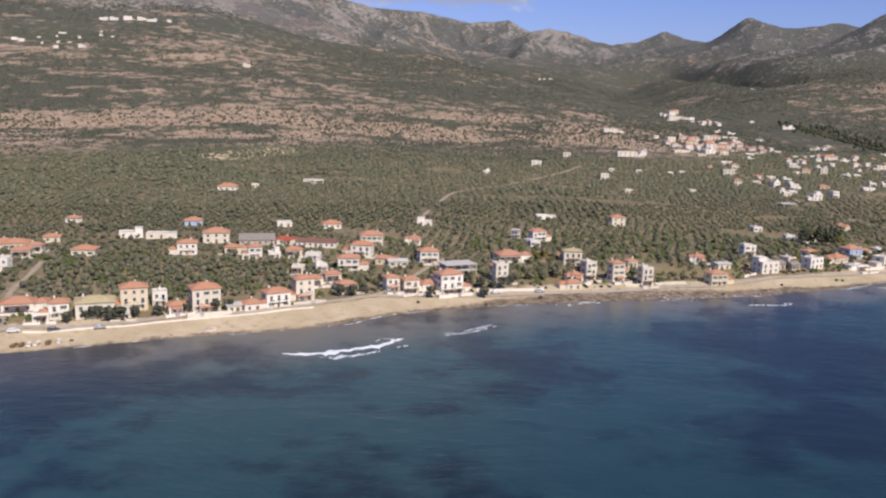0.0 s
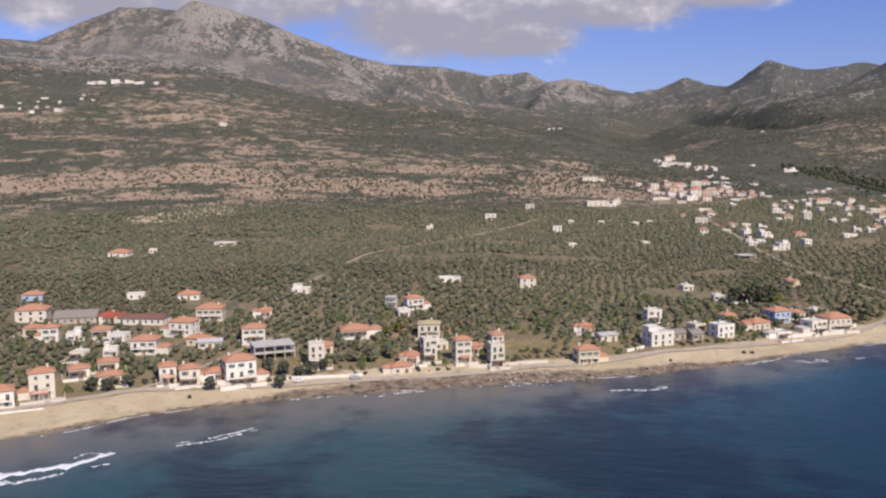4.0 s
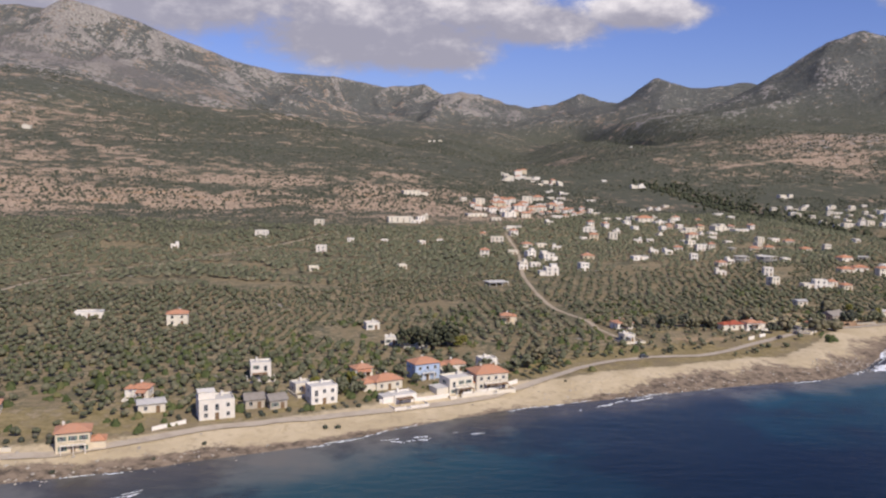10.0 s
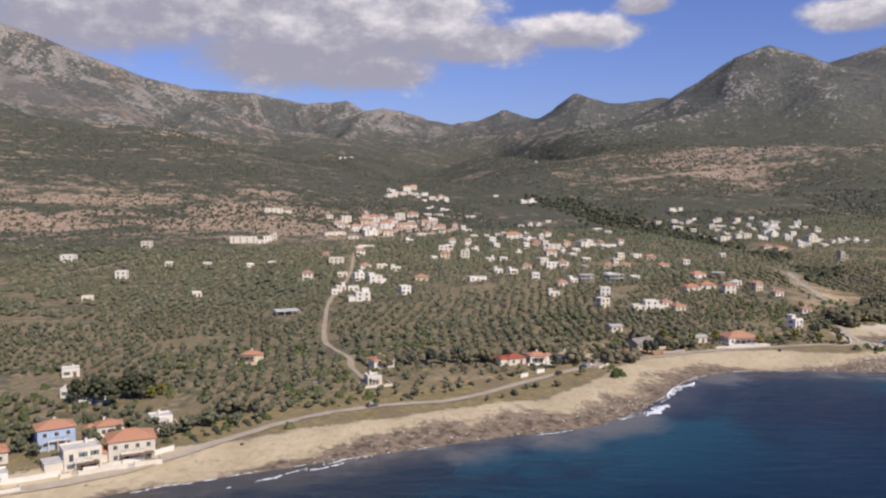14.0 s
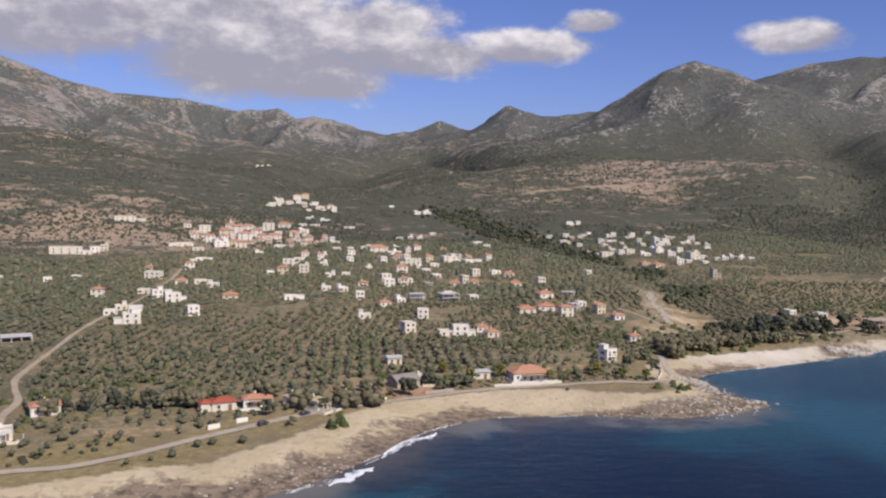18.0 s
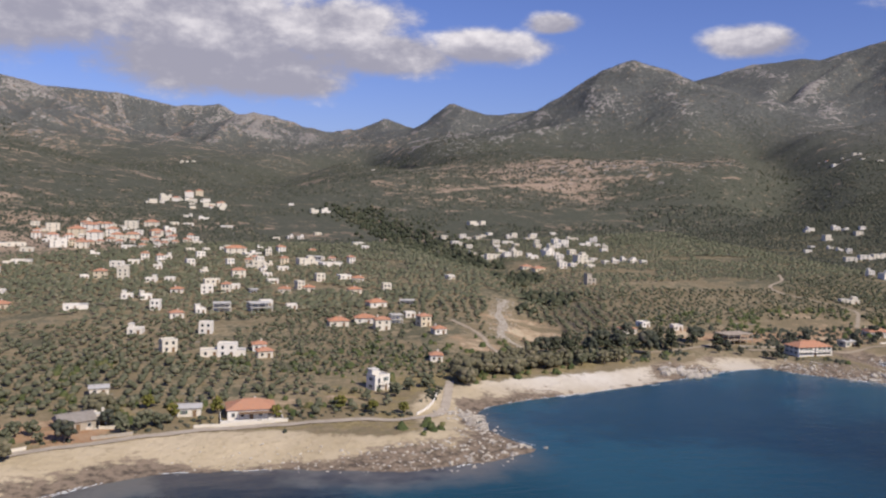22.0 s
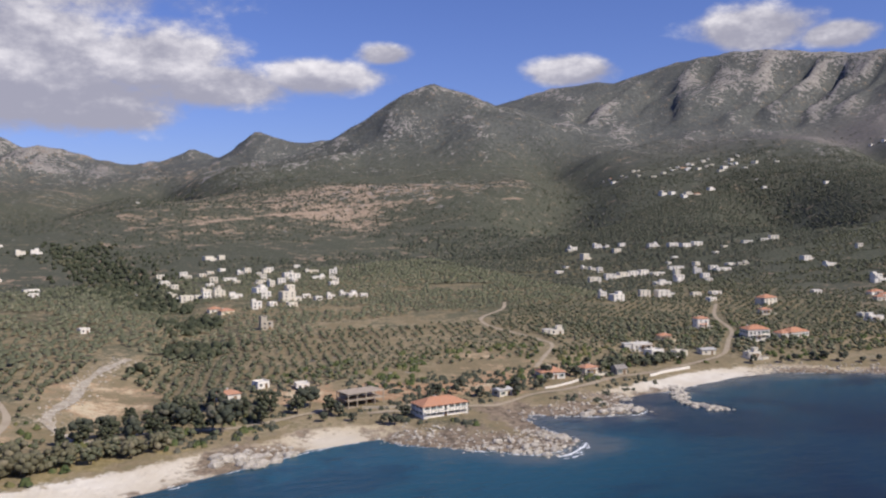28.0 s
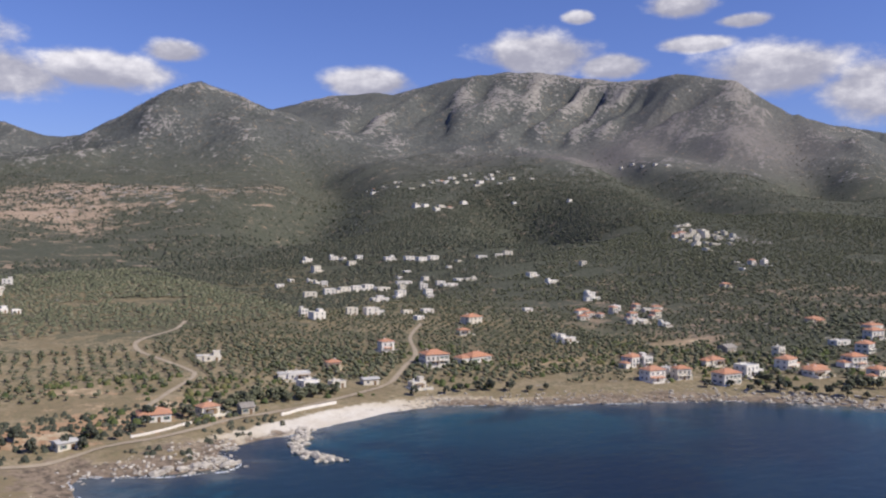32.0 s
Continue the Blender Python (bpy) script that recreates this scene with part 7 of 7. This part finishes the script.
surf("surf_line", [tuple(q) for q in COAST[4:24]], 0.9, 3, 0.52)
surf("surf_line", [tuple(q) for q in COAST[24:46]], 1.1, 8, 0.46)
surf("surf_line", [tuple(q) for q in COAST[46:52]], 1.2, 12, 0.46)
for k, (line, wide) in enumerate((([(-43.8, 218.3), (-29.2, 224.1), (-8.8, 233.9)], 4.4), ([(0.9, 241.8), (9.3, 247.1), (17.8, 254.9)], 1.4), ([(112.5, 293.7), (124.3, 295.6), (136.1, 301.9)], 1.2), ([(175.7, 329.7), (191.6, 334), (206.4, 337.9)], 1.3), ([(233.6, 356.1), (247, 363.4), (261, 371.4)], 1.5),
                                  ([(345.9, 400.3), (351.7, 405.2), (357.8, 412.3)], 4.2), ([(359.8, 421), (366.6, 430.8), (377.4, 439.8)], 2.2), ([(655.6, 504.5), (664.6, 507.6), (672.6, 513.3)], 1.6), ([(40.8, 283.8), (50.4, 286.6), (61.7, 290.1)], 1.3))):
    if k in (0, 5, 6, 7):
        surf("breaking_wave", line, wide, 30 + k, 0.12, "white breaking wave on the shallow ledge", 1, "breaker")
    surf("spent_foam", line, wide * 1.2, 70 + k, 0.42, "lacy spent foam behind a breaking wave")

# ---------- cars and boats ----------
M["car_dark"] = material("dark_car_paint", worn((0.035, 0.04, 0.05), (0.06, 0.055, 0.05)), 0.3, spec=0.5)
M["car_white"] = material("white_car_paint", worn((0.70, 0.70, 0.70), (0.5, 0.48, 0.45)), 0.3, spec=0.5)
M["car_grey"] = material("silver_car_paint", worn((0.36, 0.37, 0.38), (0.26, 0.26, 0.26)), 0.3, spec=0.5)
M["rubber"] = material("tyre_rubber", (0.03, 0.03, 0.03), 0.9)
M["lamp"] = material("car_lamp_glass", (0.6, 0.55, 0.5), 0.2)


def lathe(name, profile, mat, sides=14):
    """A wheel-like body turned about the y axis; profile of (radius, y)."""
    v = [(r * math.cos(2 * math.pi * k / sides), y, r * math.sin(2 * math.pi * k / sides)) for r, y in profile for k in range(sides)]
    f = [(j * sides + k, j * sides + (k + 1) % sides, (j + 1) * sides + (k + 1) % sides, (j + 1) * sides + k) for j in range(len(profile) - 1) for k in range(sides)]
    f += [tuple(range(sides)), tuple(range(len(v) - 1, len(v) - 1 - sides, -1))]
    me = bpy.data.meshes.new(name)
    me.from_pydata(v, [], f)
    me.materials.append(M[mat])
    return me


TYRE = lathe("tyre", [(0.22, -0.1), (0.31, -0.1), (0.33, -0.05), (0.33, 0.05), (0.31, 0.1), (0.22, 0.1)], "rubber")
RIM = lathe("rim", [(0.06, -0.11), (0.21, -0.105), (0.21, 0.105), (0.06, 0.11)], "car_grey")


def loft(name, sections, mat):
    """A body through rings of (x, half width low, half width high, z low, z high)."""
    v, f = [], []
    for x, a, b, z0, z1 in sections:
        m = (z0 + z1) / 2
        v += [(x, -a, z0), (x, a, z0), (x, a * 1.04, m), (x, b, z1), (x, -b, z1), (x, -a * 1.04, m)]
    for k in range(len(sections) - 1):
        for j in range(6):
            f.append((k * 6 + j, k * 6 + (j + 1) % 6, k * 6 + 6 + (j + 1) % 6, k * 6 + 6 + j))
    f += [tuple(range(5, -1, -1)), tuple(range(len(v) - 6, len(v)))]
    me = bpy.data.meshes.new(name)
    me.from_pydata(v, [], f)
    me.materials.append(M[mat])
    return me


CAR_BODIES = {c: loft("body", [(-2.05, 0.72, 0.66, 0.38, 0.78), (-1.95, 0.80, 0.74, 0.26, 0.90), (-1.2, 0.84, 0.78, 0.24, 0.95), (0.9, 0.84, 0.78, 0.24, 0.92), (1.75, 0.80, 0.70, 0.26, 0.76), (2.05, 0.66, 0.58, 0.36, 0.62)], c) for c in ("car_dark", "car_white", "car_grey")}
CAR_CABINS = {c: loft("cabin", [(-1.75, 0.72, 0.60, 0.90, 0.98), (-1.25, 0.72, 0.58, 0.90, 1.38), (-0.2, 0.72, 0.58, 0.90, 1.44), (0.35, 0.72, 0.58, 0.90, 1.38), (1.05, 0.70, 0.60, 0.86, 0.92)], c) for c in ("car_dark", "car_white", "car_grey")}
CAR_GLASS = loft("glass", [(-1.6, 0.70, 0.62, 0.97, 1.06), (-1.22, 0.735, 0.615, 0.97, 1.30), (0.34, 0.735, 0.615, 0.97, 1.30), (0.86, 0.71, 0.63, 0.96, 1.04)], "pane")


def car(x, y, yaw, paint, text):
    z = float(height(np.array([x]), np.array([y]))[0]) * PLAN + 0.24
    ob = new("car")
    ob.matrix_basis = pose(x * PLAN, y * PLAN, z, 0, 0, yaw)
    tagged(ob, text, "car", "parked cars")
    body = part_of("body", CAR_BODIES[paint], ob)
    part_of("cabin", CAR_CABINS[paint], body)
    part_of("glass", CAR_GLASS, body)
    for dx in (-1.25, 1.25):
        for dy in (-0.76, 0.76):
            wheel = part_of("wheel", RIM, ob, at=Matrix.Translation((dx, dy, 0.31)))
            part_of("tyre", TYRE, wheel)
    for dy in (-0.5, 0.5):
        part_of("headlight", Lumber().box(1.93, 2.04, dy - 0.16, dy + 0.16, 0.52, 0.66).mesh("headlight", "lamp"), ob)
        part_of("tail_light", Lumber().box(-2.06, -1.98, dy - 0.14, dy + 0.14, 0.66, 0.82).mesh("tail_light", "red_tiles"), ob)


for x, y, yaw, paint, text in ((268, 406.8, 15, "car_dark", "dark car driving on the shore road"), (330.9, 439.6, 46, "car_dark", "dark car parked by the white garden walls"), (342, 449.1, 42, "car_dark", "dark car parked on the road verge"),
                               (20.6, 291.7, 16, "car_white", "white car parked under trees by the road"), (36.9, 296.2, 18, "car_grey", "silver car parked beside the shore road"), (-98.9, 230.7, 25, "car_grey", "silver car parked along the promenade"),
                               (-110.6, 226.5, 25, "car_dark", "dark car parked along the promenade"), (205.4, 370, 30, "car_dark", "dark car parked on the shore road"), (213.9, 376.4, 38, "car_dark", "dark car parked by the white wall"), (-120.2, 222.8, 25, "car_white", "white car parked along the promenade")):
    car(x, y, yaw, paint, text)


HULL = loft("hull", [(-2.2, 0.55, 0.70, 0.15, 0.75), (-1.0, 0.62, 0.88, 0.02, 0.72), (0.6, 0.58, 0.86, 0.02, 0.76), (1.7, 0.28, 0.52, 0.12, 0.86), (2.3, 0.03, 0.06, 0.45, 0.95)], "white")
DARK_HULL = loft("hull", [(-2.0, 0.5, 0.64, 0.15, 0.7), (-1.0, 0.56, 0.8, 0.02, 0.68), (0.6, 0.54, 0.78, 0.02, 0.7), (1.6, 0.26, 0.48, 0.12, 0.78), (2.1, 0.03, 0.06, 0.42, 0.86)], "wood")
THWART = Lumber().box(-0.12, 0.12, -0.7, 0.7, 0.74, 0.79).mesh("thwart", "wood")
GUNWALE = Lumber().box(-2.1, 1.2, -0.9, -0.8, 0.73, 0.82).mesh("gunwale", "wood")


def boat(x, y, yaw, dark, text):
    z = max(float(height(np.array([x]), np.array([y]))[0]) * PLAN, 0.1)
    ob = new("rowing_boat")
    ob.matrix_basis = pose(x * PLAN, y * PLAN, z - 0.05, 0, 0, yaw)
    tagged(ob, text, "boat", "boats drawn up on the beach")
    part_of("hull", DARK_HULL if dark else HULL, ob)
    for dx in (-1.1, 0.2):
        part_of("thwart", THWART, ob, at=Matrix.Translation((dx, 0, 0.02)))
    part_of("gunwale", GUNWALE, ob)
    part_of("gunwale", GUNWALE, ob, at=Matrix.Translation((0, 1.7, 0)))


for k, (x, y) in enumerate(((-116.4, 215.7), (-114.8, 216.5), (-113.1, 217.2), (-111.2, 218), (-108.6, 219.2), (-106.3, 220.5))):
    boat(x, y, 95 + 7 * (k % 3), k in (0, 1, 4), "dark wooden boat drawn up on the sand" if k in (0, 1, 4) else "white rowing boat drawn up on the sand")
boat(-68.4, 237.1, 30, False, "white rowing boat lying alone on the sand")
